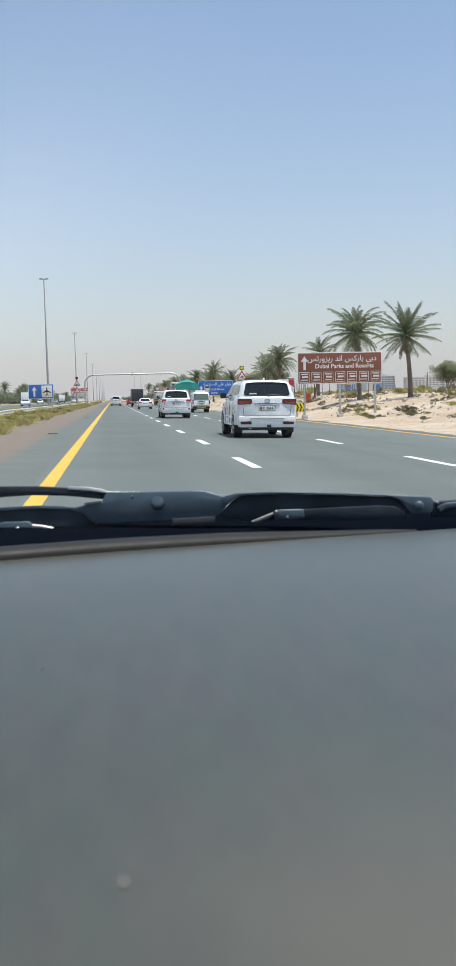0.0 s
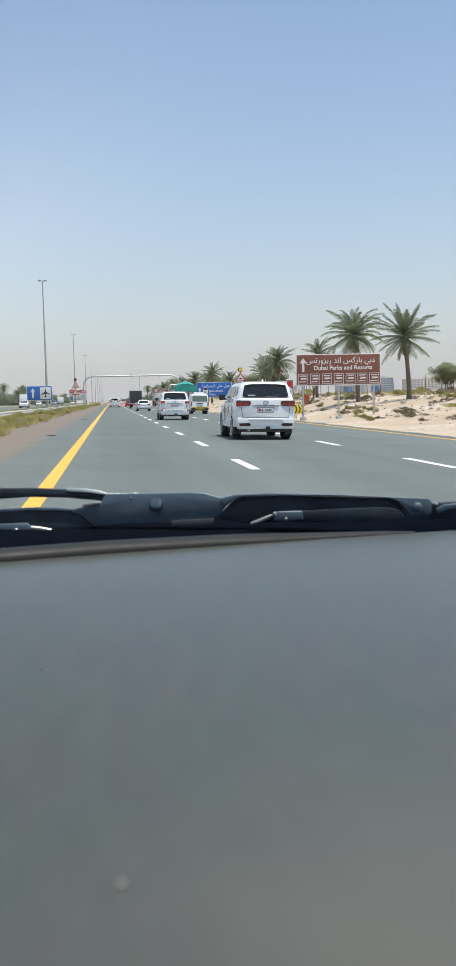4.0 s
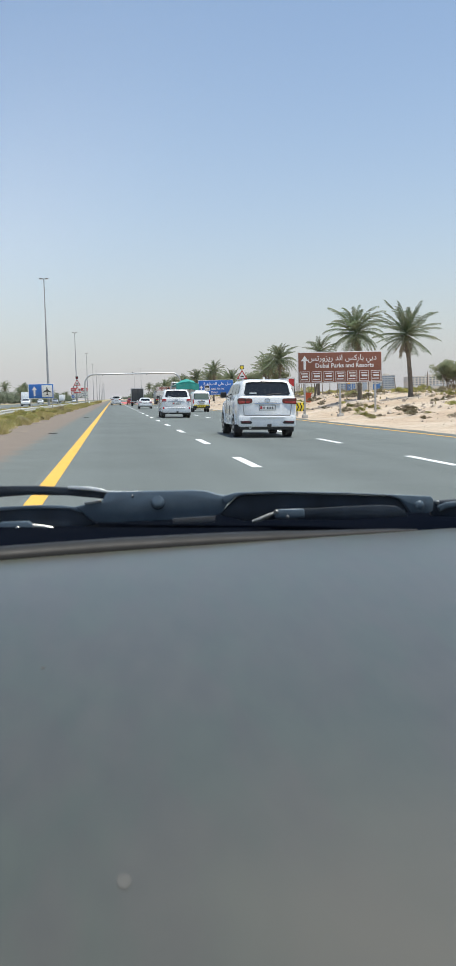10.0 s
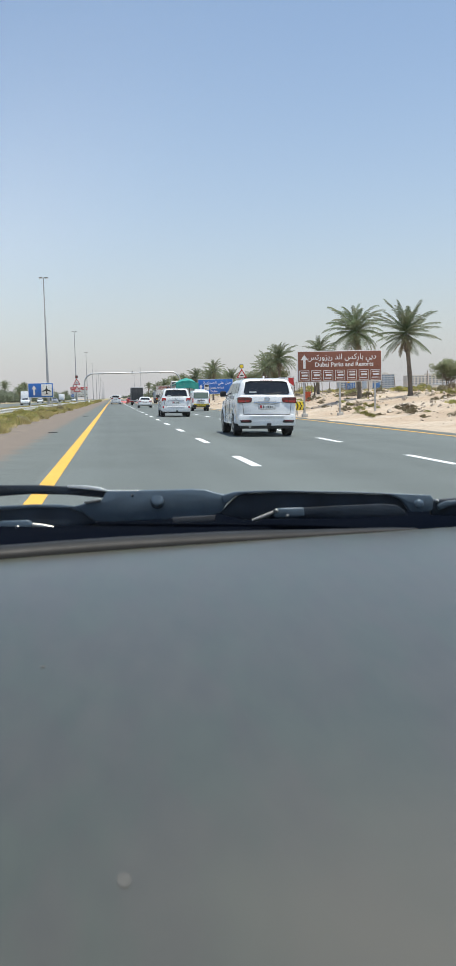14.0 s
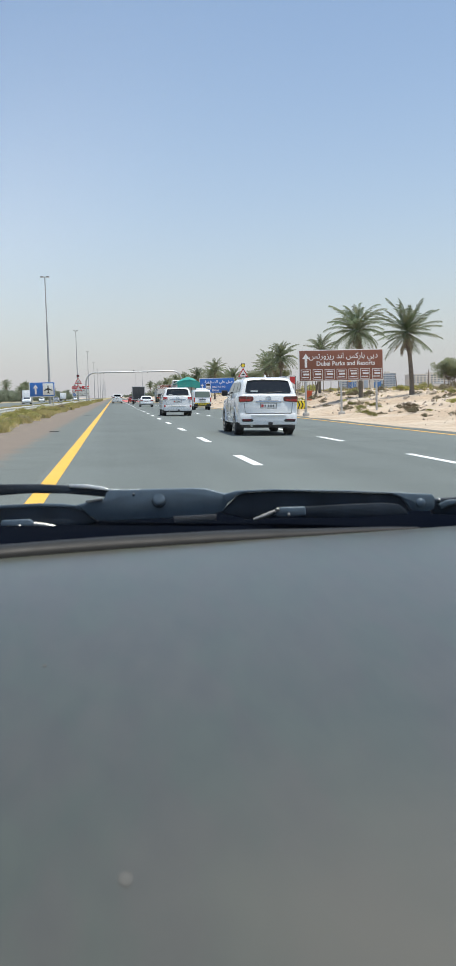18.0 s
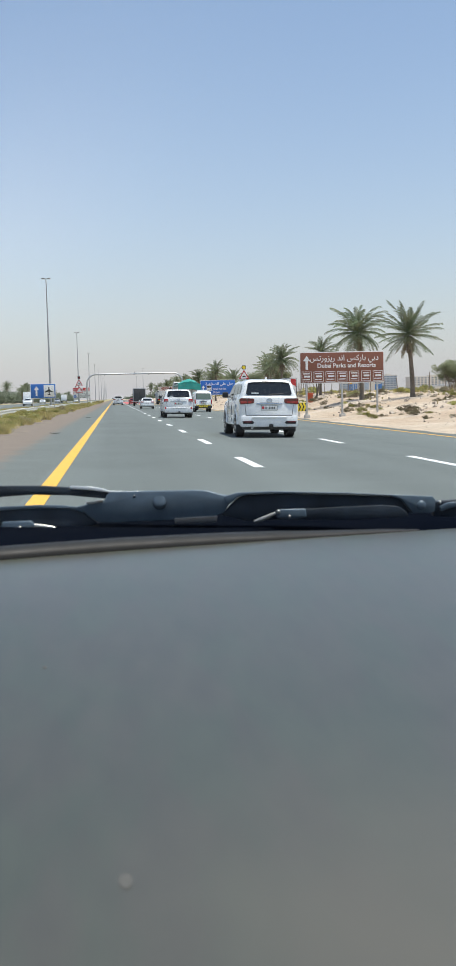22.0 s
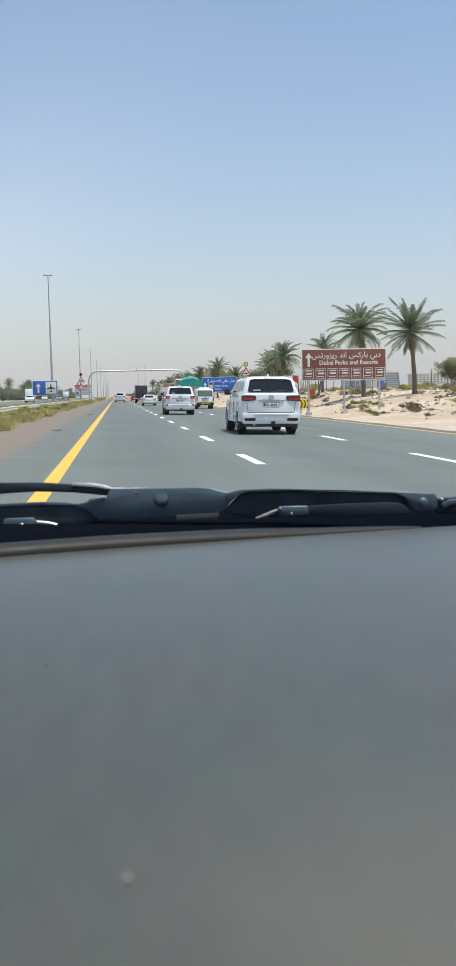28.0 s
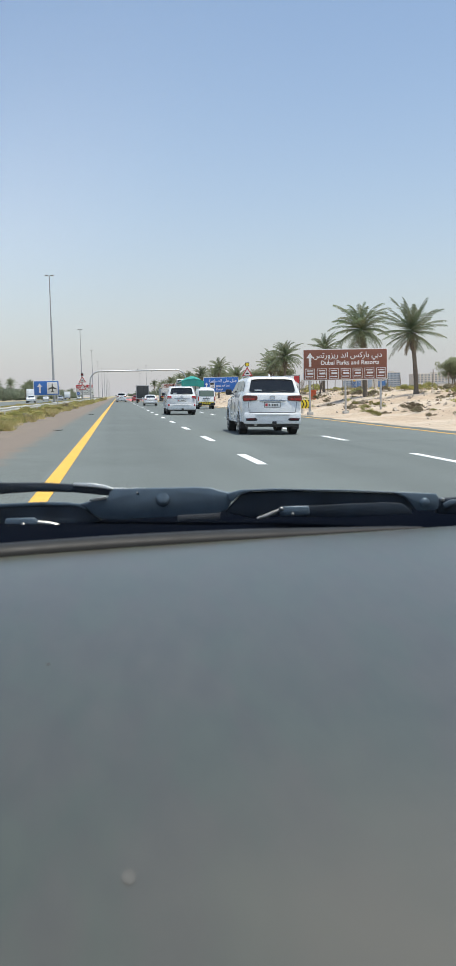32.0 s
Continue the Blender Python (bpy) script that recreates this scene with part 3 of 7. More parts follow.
glass = part("windscreen", slab(screen_point, 25, 9, 0.005), GLASS, car, "clear windscreen", smooth=60)
glass.visible_shadow = False
TOP = EYE + 0.375
part("roof", slab(lambda u, v: (MID - 0.64 + 1.28 * u, 0.15 - 0.10 * (2 * u - 1) ** 2 - 2.2 * v, TOP + 0.05 * math.sin(math.pi * u) ** 0.5 - 0.05 + 0.03 * math.sin(math.pi * v)), 17, 9, 0.04),
     CABIN, car, "grey headliner and roof", smooth=60)
for side in (-1, 1):
    sx = MID + side
    pillar = Shape()
    foot, head = Vector((MID + side * 0.775, 0.62, EYE - 0.16)), Vector((MID + side * 0.655, 0.08, TOP - 0.06))
    pillar.loft([[p + Vector(o) for o in ((-0.03, -0.04, 0), (0.03, -0.04, 0), (0.03, 0.04, 0), (-0.03, 0.04, 0))] for p in (foot, head)])
    part("windscreen_pillar", pillar, CABIN, car)
    for y in (-0.95, -2.0):
        p2 = Shape().loft([[Vector(p) + Vector(o) for o in ((-0.03, -0.06, 0), (0.03, -0.06, 0), (0.03, 0.06, 0), (-0.03, 0.06, 0))]
                           for p in ((MID + side * 0.80, y, EYE - 0.16), (MID + side * 0.66, y, TOP - 0.05))])
        part("door_pillar", p2, CABIN, car)
    arch = [(-1.40 + 0.39 * math.cos(a), 0.33 + 0.39 * math.sin(a)) for a in (math.pi - math.pi * k / 10 for k in range(11))]
    outline = [(-2.12, 0.36), (-2.02, 0.32)] + arch + [(1.35 + 0.39 * math.cos(a), 0.33 + 0.39 * math.sin(a)) for a in (math.pi - math.pi * k / 10 for k in range(11))]
    outline += [(1.95, 0.32), (2.10, 0.38), (2.15, 0.58), (2.06, 0.80), (1.70, 0.93), (1.15, 1.01), (0.62, 1.07), (-1.0, 1.10), (-2.02, 1.08), (-2.15, 0.95)]
    part("side_panel", Shape().prism(outline, 0.06, pose(MID + side * 0.83, 0, 0, 0, 0, 90)), SILVER, car, "silver side panel", smooth=20)
    part("sill", Shape().box((MID + side * 0.83, -0.03, 0.34), (0.08, 1.9, 0.10), 0.03), PLASTIC, car)
    for y in (0.45, -0.95):
        part("panel_gap", Shape().tube([(MID + side * 0.862, y, 0.42), (MID + side * 0.862, y, 1.07)], 0.006, 5), PLASTIC, car)
    part("door_handle", Shape().box((MID + side * 0.87, -0.70, 0.95), (0.03, 0.2, 0.035), 0.012), SILVER, car)
    pane = slab(lambda u, v, s=side: (MID + s * (0.80 - 0.14 * v), -0.98 + 2.85 * (0.5 - u) + 0.42 * (0.5 - u) * (1 - v), EYE - 0.16 + (TOP - EYE + 0.11) * v), 5, 5, 0.004)
    window = part("side_window", pane, GLASS, car, "clear side window", smooth=0)
    window.visible_shadow = False
part("tailgate", Shape().box((MID, -2.12, 0.85), (1.55, 0.08, 1.0), 0.03), SILVER, car, "silver tailgate")
part("rear_window", slab(lambda u, v: (MID + (u - 0.5) * (1.50 - 0.20 * v), -2.15 + 0.10 * v, 1.33 + 0.26 * v), 9, 5, 0.005), TINT, car, "tinted rear window", smooth=60)
part("floor_pan", Shape().box((MID, -0.35, 0.36), (1.6, 3.5, 0.06), 0.02), PLASTIC, car)
part("bulkhead", Shape().box((MID, 0.47, 0.66), (1.56, 0.05, 0.6), 0.01), PLASTIC, car)
hood = slab(lambda u, v: (MID - 0.76 + 1.52 * u, 1.16 + 0.95 * v + 0.08 * math.sin(math.pi * u) - 0.05, EYE - 0.20 - 0.18 * v - 0.10 * v**3 - 0.05 * (2 * u - 1) ** 2), 17, 9, 0.03)
part("bonnet", hood, SILVER, car, "silver bonnet hidden below the wiper", smooth=60)
part("front_bumper", slab(lambda u, v: (MID - 0.80 + 1.60 * u, 2.12 + 0.14 * math.sin(math.pi * u) ** 0.6, 0.36 + 0.42 * v), 17, 5, 0.05), SILVER, car, "silver front bumper", smooth=60)
tyre = Shape().tube([(-0.1, 0, 0), (-0.08, 0, 0), (0.08, 0, 0), (0.1, 0, 0)], [0.30, 0.335, 0.335, 0.30], 28).mesh("wheel", RUBBER)
for x in (MID - 0.75, MID + 0.75):
    for y in (1.35, -1.4):
        part("wheel", tyre, RUBBER, car, m=pose(x, y, 0.335))

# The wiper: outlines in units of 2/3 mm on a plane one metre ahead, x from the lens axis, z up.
UNIT = 1 / 1500
WIPE = pose(0, 0, EYE, 84.82, 0, -7.03) @ Matrix.Translation((0, 0, -1.0)) @ Matrix.Rotation(radians(-90), 4, "X")
wiper = thing("wiper", ROAD @ WIPE, "black windscreen wiper, sun-faded, parked at the windscreen foot", "wiper")


def plate(name, outline, mat, depth=0.0, thick=0.012, label="", bevel=0.0016, parent=None):
    bm = bmesh.new()
    vs = [bm.verts.new(((x - 370) * UNIT, depth, (784 - y) * UNIT)) for x, y in outline]
    f = bm.faces.new(vs)
    ext = bmesh.ops.extrude_face_region(bm, geom=[f])
    for v in ext["geom"]:
        if isinstance(v, bmesh.types.BMVert):
            v.co.y += thick
    bmesh.ops.recalc_face_normals(bm, faces=bm.faces[:])
    bmesh.ops.bevel(bm, geom=bm.edges[:], offset=bevel, segments=2, affect="EDGES", profile=0.5)
    me = bpy.data.meshes.new(name)
    bm.to_mesh(me)
    bm.free()
    me.materials.append(mat)
    me.shade_smooth()
    me.set_sharp_from_angle(angle=radians(50))
    ob = new(name, me)
    ob.parent = parent or wiper
    return tagged(ob, label=label)


def rod(name, pts, r, mat, depth=0.0, label=""):
    s = Shape().tube([((x - 370) * UNIT, depth, (784 - y) * UNIT) for x, y in pts], [a * UNIT for a in r], 10)
    return part(name, s, mat, wiper, label)


def stud(name, x, y, r, mat, depth=0.0, label=""):
    """A round rivet or pin head facing the glass."""
    cx, cz = (x - 370) * UNIT, (784 - y) * UNIT
    s = Shape().tube([(cx, depth + 0.004, cz), (cx, depth, cz), (cx, depth - 0.0012, cz), (cx, depth - 0.0018, cz)], [r * UNIT, r * UNIT, r * 0.75 * UNIT, r * 0.25 * UNIT], 18)
    return part(name, s, mat, wiper, label, smooth=50)


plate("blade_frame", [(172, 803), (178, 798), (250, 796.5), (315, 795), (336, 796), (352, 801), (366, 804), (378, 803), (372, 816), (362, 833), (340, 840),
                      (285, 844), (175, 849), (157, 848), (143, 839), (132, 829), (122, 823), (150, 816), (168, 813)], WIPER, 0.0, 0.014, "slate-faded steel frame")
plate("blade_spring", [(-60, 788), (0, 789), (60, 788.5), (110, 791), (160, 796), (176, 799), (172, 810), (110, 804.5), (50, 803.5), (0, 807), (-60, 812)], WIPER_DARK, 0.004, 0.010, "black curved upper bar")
# two pale strips paint the highlights along the worn bar
plate("worn_edge", [(112, 789), (140, 789.5), (165, 793), (176, 797), (200, 797.5), (232, 797), (232, 799.5), (172, 799.5), (150, 796.5), (112, 794)], EDGE_HIGHLIGHT, 0.001, 0.006, "worn edge with its highlight painted bright", 0.0004)
plate("worn_edge", [(140, 814.5), (167, 811), (166, 815), (146, 818.5), (138, 818)], WORN, -0.003, 0.003, "worn edge with its highlight painted bright", 0.0003)
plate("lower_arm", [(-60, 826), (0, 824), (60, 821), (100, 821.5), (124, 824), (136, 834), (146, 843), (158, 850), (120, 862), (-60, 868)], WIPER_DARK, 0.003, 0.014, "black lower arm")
# highlight along the lower arm's top, painted as a lighter strip
plate("arm_edge", [(-60, 825), (0, 823), (60, 820), (100, 820.5), (124, 823), (135, 832), (130, 831.5), (116, 826.5), (60, 825.5), (0, 829), (-60, 831.5)], WIPER, 0.001, 0.006, "slate upper edge, painted lighter as its highlight", 0.0006)
plate("clip", [(4, 847), (50, 845), (57, 852), (55, 864), (8, 866), (2, 858)], WIPER, -0.006, 0.008, "faded clip")
rod("worn_link", [(57, 853.5), (72, 854.5), (86, 857), (101, 862)], [4.0, 3.6, 3.4, 1.6], WORN, -0.005, "bright worn link")
stud("clip_pin", 33, 858, 4.5, WORN, -0.0065)
plate("label_pad", [(282, 841.5), (352, 837.5), (350, 848), (282, 851)], material("dusty_grey_pad", (0.050, 0.053, 0.060), 0.8, vary=0.1, scale=30), -0.002, 0.004, "dusty grey pad", 0.0004)
bolt = Shape().tube([((258 - 370) * UNIT, 0.002, (784 - 815) * UNIT), ((258 - 370) * UNIT, -0.003, (784 - 815) * UNIT), ((258 - 370) * UNIT, -0.0042, (784 - 814.8) * UNIT),
                     ((258 - 370) * UNIT, -0.0048, (784 - 814.5) * UNIT)], [10.5 * UNIT, 10.5 * UNIT, 9 * UNIT, 5 * UNIT], 24)
stud("bolt_ring", 258, 816, 13.0, WIPER_DARK, 0.0005, "dark bolt recess")
part("bolt_cap", bolt, WIPER, wiper, "round bolt cap", smooth=50)
stud("rivet", 217, 806, 3.4, WIPER_DARK, 0.0012)
stud("rivet", 216.6, 804.6, 1.6, WORN, 0.0008)
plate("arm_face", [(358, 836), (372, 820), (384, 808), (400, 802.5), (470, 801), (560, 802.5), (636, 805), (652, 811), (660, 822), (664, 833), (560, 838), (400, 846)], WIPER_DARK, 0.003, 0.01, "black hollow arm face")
# lit upper rim of the arm, painted in the lighter slate
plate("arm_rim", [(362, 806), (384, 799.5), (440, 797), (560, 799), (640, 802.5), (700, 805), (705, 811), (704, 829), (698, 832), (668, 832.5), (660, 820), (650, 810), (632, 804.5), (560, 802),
                  (470, 800.8), (402, 802), (384, 807.5), (372, 818), (366, 818)], WIPER, -0.002, 0.012, "slate arm rim with its lit edge painted lighter", 0.0007)
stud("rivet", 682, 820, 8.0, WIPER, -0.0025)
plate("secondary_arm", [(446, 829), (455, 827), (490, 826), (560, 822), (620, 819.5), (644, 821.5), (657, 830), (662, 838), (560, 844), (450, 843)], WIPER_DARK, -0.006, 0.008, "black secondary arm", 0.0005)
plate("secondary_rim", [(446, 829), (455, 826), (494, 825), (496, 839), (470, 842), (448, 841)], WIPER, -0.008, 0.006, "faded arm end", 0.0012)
rod("worn_link", [(411, 846), (424, 842), (438, 836), (446, 832)], [2.2, 3.6, 3.4, 2.0], WORN, -0.007, "bright worn link")
stud("clip_pin", 450, 830, 3.4, WORN, -0.0085)
stud("clip_pin", 468, 838, 2.6, WORN, -0.0085)
plate("arm_stub", [(703, 814), (722, 811.5), (760, 809.5), (830, 808), (830, 842), (760, 840), (704, 838)], WIPER_DARK, 0.004, 0.012, "black arm end")
plate("stub_cap", [(712, 822), (726, 815), (760, 812), (830, 811), (830, 818), (760, 819), (730, 824), (716, 830)], WIPER, 0.0, 0.008, "", 0.0008)
stud("clip_pin", 713, 815, 3.0, WORN, 0.002)

# ---- vehicles ----
def round_rect(x, y0, y1, z, r, n=6):
    """A rounded rectangle ring in plan, from -x to x and y0 to y1."""
    pts = []
    for cx, cy, a0 in ((x - r, y1 - r, 0), (-x + r, y1 - r, 90), (-x + r, y0 + r, 180), (x - r, y0 + r, 270)):
        for k in range(n):
            a = radians(a0 + 90 * k / (n - 1))
            pts.append((cx + r * math.cos(a), cy + r * math.sin(a), z))
    return pts


def hull(stations):
    """A lower body lofted from rows of (y, half width, low z, top z)."""
    rings = []
    for y, w, lo, hi in stations:
        h = hi - lo
        half = [(0.86 * w, lo), (0.97 * w, lo + 0.05 * h), (w, lo + 0.22 * h), (w, lo + 0.55 * h), (0.985 * w, lo + 0.82 * h), (0.955 * w, lo + 0.94 * h), (0.86 * w, hi)]
        rings.append([(x, y, z) for x, z in half] + [(0.4 * w, y, hi + 0.015)] + [(-0.4 * w, y, hi + 0.015)] + [(-x, y, z) for x, z in reversed(half)])
    return Shape().loft(rings)


class Cabin:
    """A greenhouse lofted from rows of (z, half width, rear y, front y, corner radius)."""

    def __init__(self, rows):
        self.rows = rows

    def at(self, z):
        cols = [lerp_table([(r[0], r[k]) for r in self.rows], z) for k in (1, 2, 3)]
        return cols

    def shape(self):
        rings = [round_rect(w, a, b, z, r) for z, w, a, b, r in self.rows]
        return Shape().loft(rings)

    def end_pane(self, outline, rear=True, proud=0.012, thick=0.012, bulge=0.022):
        """A curved pane on the rear or front slope; outline of (x, z), convex."""
        zs = [z for _, z in outline]
        lo, hi, nz, nx = min(zs), max(zs), 11, 13
        grid = []
        for j in range(nz):
            z = lo + (hi - lo) * j / (nz - 1)
            zz = min(max(z, lo + 1e-5), hi - 1e-5)
            cuts = [p[0] + (q[0] - p[0]) * (zz - p[1]) / (q[1] - p[1]) for p, q in zip(outline, outline[1:] + outline[:1]) if (p[1] - zz) * (q[1] - zz) < 0]
            x0, x1 = min(cuts), max(cuts)
            w, a, b = self.at(z)
            for i in range(nx):
                x = x0 + (x1 - x0) * i / (nx - 1)
                out = proud + bulge * (1 - (x / w) ** 2)
                grid.append((x, a - out if rear else b + out, z))
        back = [(x, y + (thick + bulge) * (1 if rear else -1), z) for x, y, z in grid]
        n = nz * nx
        fs = []
        for j in range(nz - 1):
            for i in range(nx - 1):
                q = (j * nx + i, j * nx + i + 1, (j + 1) * nx + i + 1, (j + 1) * nx + i)
                fs += [q, tuple(n + k for k in reversed(q))]
        rim = list(range(nx)) + [j * nx + nx - 1 for j in range(1, nz)] + [(nz - 1) * nx + i for i in range(nx - 2, -1, -1)] + [j * nx for j in range(nz - 2, 0, -1)]
        fs += [(d, c, n + c, n + d) for c, d in zip(rim, rim[1:] + rim[:1])]
        return Shape().add(grid + back, fs)

    def side_pane(self, outline, side, proud=0.010):
        """A pane on a flank; outline of (y, z)."""
        vs = []
        for d in (0, 1):
            for y, z in outline:
                w = self.at(z)[0]
                vs.append((side * (w + proud - 0.025 * d), y, z))
        n = len(outline)
        fs = [tuple(range(n)), tuple(reversed(range(n, 2 * n)))] + [(k, n + k, n + (k + 1) % n, (k + 1) % n) for k in range(n)]
        return Shape().add(vs, fs)


def wheel_meshes(r, w):
    t = Shape().tube([(-w / 2, 0, 0), (-w / 2 + 0.02, 0, 0), (w / 2 - 0.02, 0, 0), (w / 2, 0, 0)], [r * 0.9, r, r, r * 0.9], 32)
    ring = Shape()
    ri = r * 0.68
    ring.tube([(w / 2 - 0.03, 0, 0), (w / 2 + 0.006, 0, 0)], ri * 0.24, 16)
    for k in range(6):
        a = 2 * math.pi * k / 6
        m = Matrix.Rotation(a, 4, "X")
        for da in (-0.10, 0.10):
            ring.loft([[m @ Matrix.Rotation(da * (1.0 if q else 0.5), 4, "X") @ Vector((w / 2 - 0.028 + e * 0.032, s * 0.020, q)) for e, s in ((0, -1), (1, -1), (1, 1), (0, 1))]
                       for q in (ri * 0.15, ri * 0.98)])
    n = 32
    for ra, rb in ((ri * 0.93, ri * 1.03),):
        vs, fs = [], []
        for k in range(n):
            a = 2 * math.pi * k / n
            for rr, xx in ((ra, w / 2 - 0.03), (ra, w / 2 + 0.004), (rb, w / 2 + 0.008), (rb, w / 2 - 0.03)):
                vs.append((xx, rr * math.cos(a), rr * math.sin(a)))
        for k in range(n):
            for e in range(4):
                fs.append((k * 4 + e, k * 4 + (e + 1) % 4, ((k + 1) % n) * 4 + (e + 1) % 4, ((k + 1) % n) * 4 + e))
        ring.add(vs, fs)
    return t.mesh("tyre", RUBBER), ring.mesh("rim", ALLOY)


WHEELS = {}


def add_wheels(root, xs, ys, r, w=0.26):
    if (r, w) not in WHEELS:
        WHEELS[r, w] = wheel_meshes(r, w)
    t, rim = WHEELS[r, w]
    for y in ys:
        for side in (-1, 1):
            m = pose(side * xs, y, r, 0, 0, 180 if side < 0 else 0)
            ty = part("wheel", t, RUBBER, root, m=m)
            part("rim", rim, ALLOY, ty)
            arch = Shape()
            R = r * 1.10
            pts = [(y + R * math.cos(a), r + 0.02 + R * math.sin(a)) for a in (math.pi * k / 14 for k in range(15))]
            arch.add([(side * (xs + w / 2 + o), py, pz) for o in (-0.18, -0.004) for py, pz in pts],
                     [tuple(range(15)), tuple(reversed(range(15, 30)))] + [(k, 15 + k, 16 + k, k + 1) for k in range(14)] + [(14, 29, 15, 0)])
            part("wheel_arch", arch, PLASTIC, root)


def plate_on(root, x, y, z, w=0.52, h=0.13):
    p = part("number_plate", Shape().box((x, y, z), (w, 0.02, h), 0.008), PLATE, root, "white number plate with dark bars")
    for dx, bw in ((-0.11, 0.035), (0.0, 0.028), (0.055, 0.028), (0.11, 0.028), (0.165, 0.028)):
        part("plate_bar", Shape().box((x + dx * w / 0.52, y - 0.012, z), (bw * w / 0.52, 0.006, h * 0.48), 0), INK, p, smooth=0)
    part("plate_badge", Shape().box((x - 0.2 * w / 0.52, y - 0.012, z), (0.07 * w / 0.52, 0.006, h * 0.6), 0), SIGN_RED, p, smooth=0)


def mirrors(root, x, y, z, mat, s=1.0):
    for side in (-1, 1):
        m = part("mirror", Shape().box((side * (x + 0.13 * s), y, z), (0.22 * s, 0.12 * s, 0.20 * s), 0.05 * s), mat, root, "door mirror")
        part("mirror_foot", Shape().box((side * (x + 0.01), y, z - 0.06 * s), (0.10 * s, 0.06 * s, 0.05 * s), 0.01), PLASTIC, m)


def seam(root, pts, y, r=0.006):
    part("panel_gap", Shape().tube([(a, y, b) for a, b in pts], r, 5), PLASTIC, root)


def big_suv(m, label, newer=True):
    """A large off-road estate; origin on the ground under the rear bumper, front towards +y."""
    root = thing("suv", m, label, "car", "white off-road estates")
    part("body", hull([(0.0, 0.88, 0.44, 1.28), (0.03, 0.94, 0.40, 1.34), (0.10, 0.972, 0.38, 1.365), (0.30, 0.985, 0.37, 1.375), (1.2, 0.99, 0.40, 1.36), (2.6, 0.985, 0.40, 1.32), (3.45, 0.985, 0.40, 1.28),
                       (3.62, 0.98, 0.42, 1.24), (4.3, 0.965, 0.44, 1.20), (4.72, 0.92, 0.46, 1.10), (4.90, 0.84, 0.50, 1.0), (4.96, 0.74, 0.54, 0.88)]), PAINT, root, "white painted body", smooth=45)
    cab = Cabin([(1.26, 0.950, 0.05, 3.75, 0.12), (1.38, 0.925, 0.065, 3.5, 0.14), (1.55, 0.865, 0.11, 3.15, 0.15), (1.70, 0.83, 0.16, 2.9, 0.15), (1.80, 0.785, 0.21, 2.66, 0.16),
                 (1.87, 0.71, 0.30, 2.45, 0.2), (1.905, 0.53, 0.52, 2.2, 0.22)])
    part("cabin", cab.shape(), PAINT, root, "white roof and pillars", smooth=50)
    part("rear_window", cab.end_pane([(-0.70, 1.385), (0.70, 1.385), (0.745, 1.405), (0.755, 1.44), (0.685, 1.76), (0.645, 1.80), (-0.645, 1.80), (-0.685, 1.76), (-0.755, 1.44), (-0.745, 1.405)]), TINT, root, "dark tinted rear window", smooth=40)
    part("windscreen", cab.end_pane([(-0.78, 1.36), (0.78, 1.36), (0.63, 1.78), (-0.63, 1.78)], rear=False), TINT, root)
    for side in (-1, 1):
        for a in ([(0.34, 1.43), (0.98, 1.41), (0.98, 1.74), (0.62, 1.74), (0.46, 1.68)], [(1.06, 1.41), (1.92, 1.39), (1.92, 1.75), (1.06, 1.75)], [(2.0, 1.39), (3.12, 1.37), (2.72, 1.71), (2.55, 1.75), (2.0, 1.75)]):
            part("side_window", cab.side_pane(a, side), TINT, root, "tinted side window", smooth=0)
        for y in (1.42, 2.38):
            part("door_handle", Shape().box((side * 0.995, y, 1.17), (0.035, 0.20, 0.035), 0.012), CHROME if not newer else PAINT, root, "door handle")
        for y in (1.02, 1.96, 3.02):
            part("panel_gap", Shape().tube([(side * 0.989, y, 0.5), (side * 0.992, y, 0.95), (side * 0.955, y, 1.33)], 0.006, 5), PLASTIC, root)
        part("roof_rail", Shape().tube([(side * 0.70, 0.45, 1.855), (side * 0.70, 0.55, 1.915), (side * 0.69, 1.6, 1.94), (side * 0.68, 2.3, 1.915), (side * 0.67, 2.42, 1.85)], 0.018, 8), GALV, root, "roof rail")
        part("side_step", Shape().box((side * 0.94, 2.2, 0.42), (0.17, 2.0, 0.05), 0.02), PLASTIC if not newer else PAINT, root)
        part("side_moulding", Shape().box((side * 0.995, 2.05, 0.66), (0.03, 1.9, 0.09), 0.012), CHROME if not newer else PAINT, root)
        if newer:
            out = [(side * x, z) for x, z in ((0.49, 1.18), (0.53, 1.115), (0.93, 1.085), (0.962, 1.11), (0.965, 1.255), (0.93, 1.285), (0.54, 1.275), (0.50, 1.255))]
            part("tail_lamp", Shape().prism(out, 0.20, pose(0, 0.082, 0)), TAIL_DARK, root, "dark red wide tail lamp", smooth=20)
            part("lamp_strip", Shape().prism([(side * x, z) for x, z in ((0.57, 1.185), (0.60, 1.135), (0.93, 1.115), (0.945, 1.185))], 0.03, pose(0, -0.012, 0)), TAIL, root, "bright red lamp field", smooth=0)
            part("lamp_gap", Shape().box((side * 0.715, -0.022, 1.185), (0.012, 0.03, 0.19), 0.003), PLASTIC, root)
            part("bumper_vent", Shape().prism([(side * x, z) for x, z in ((0.50, 0.50), (0.54, 0.455), (0.86, 0.455), (0.89, 0.54), (0.56, 0.555))], 0.06, pose(0, -0.062, 0)), BLACKMETAL, root, "black bumper vent", smooth=0)
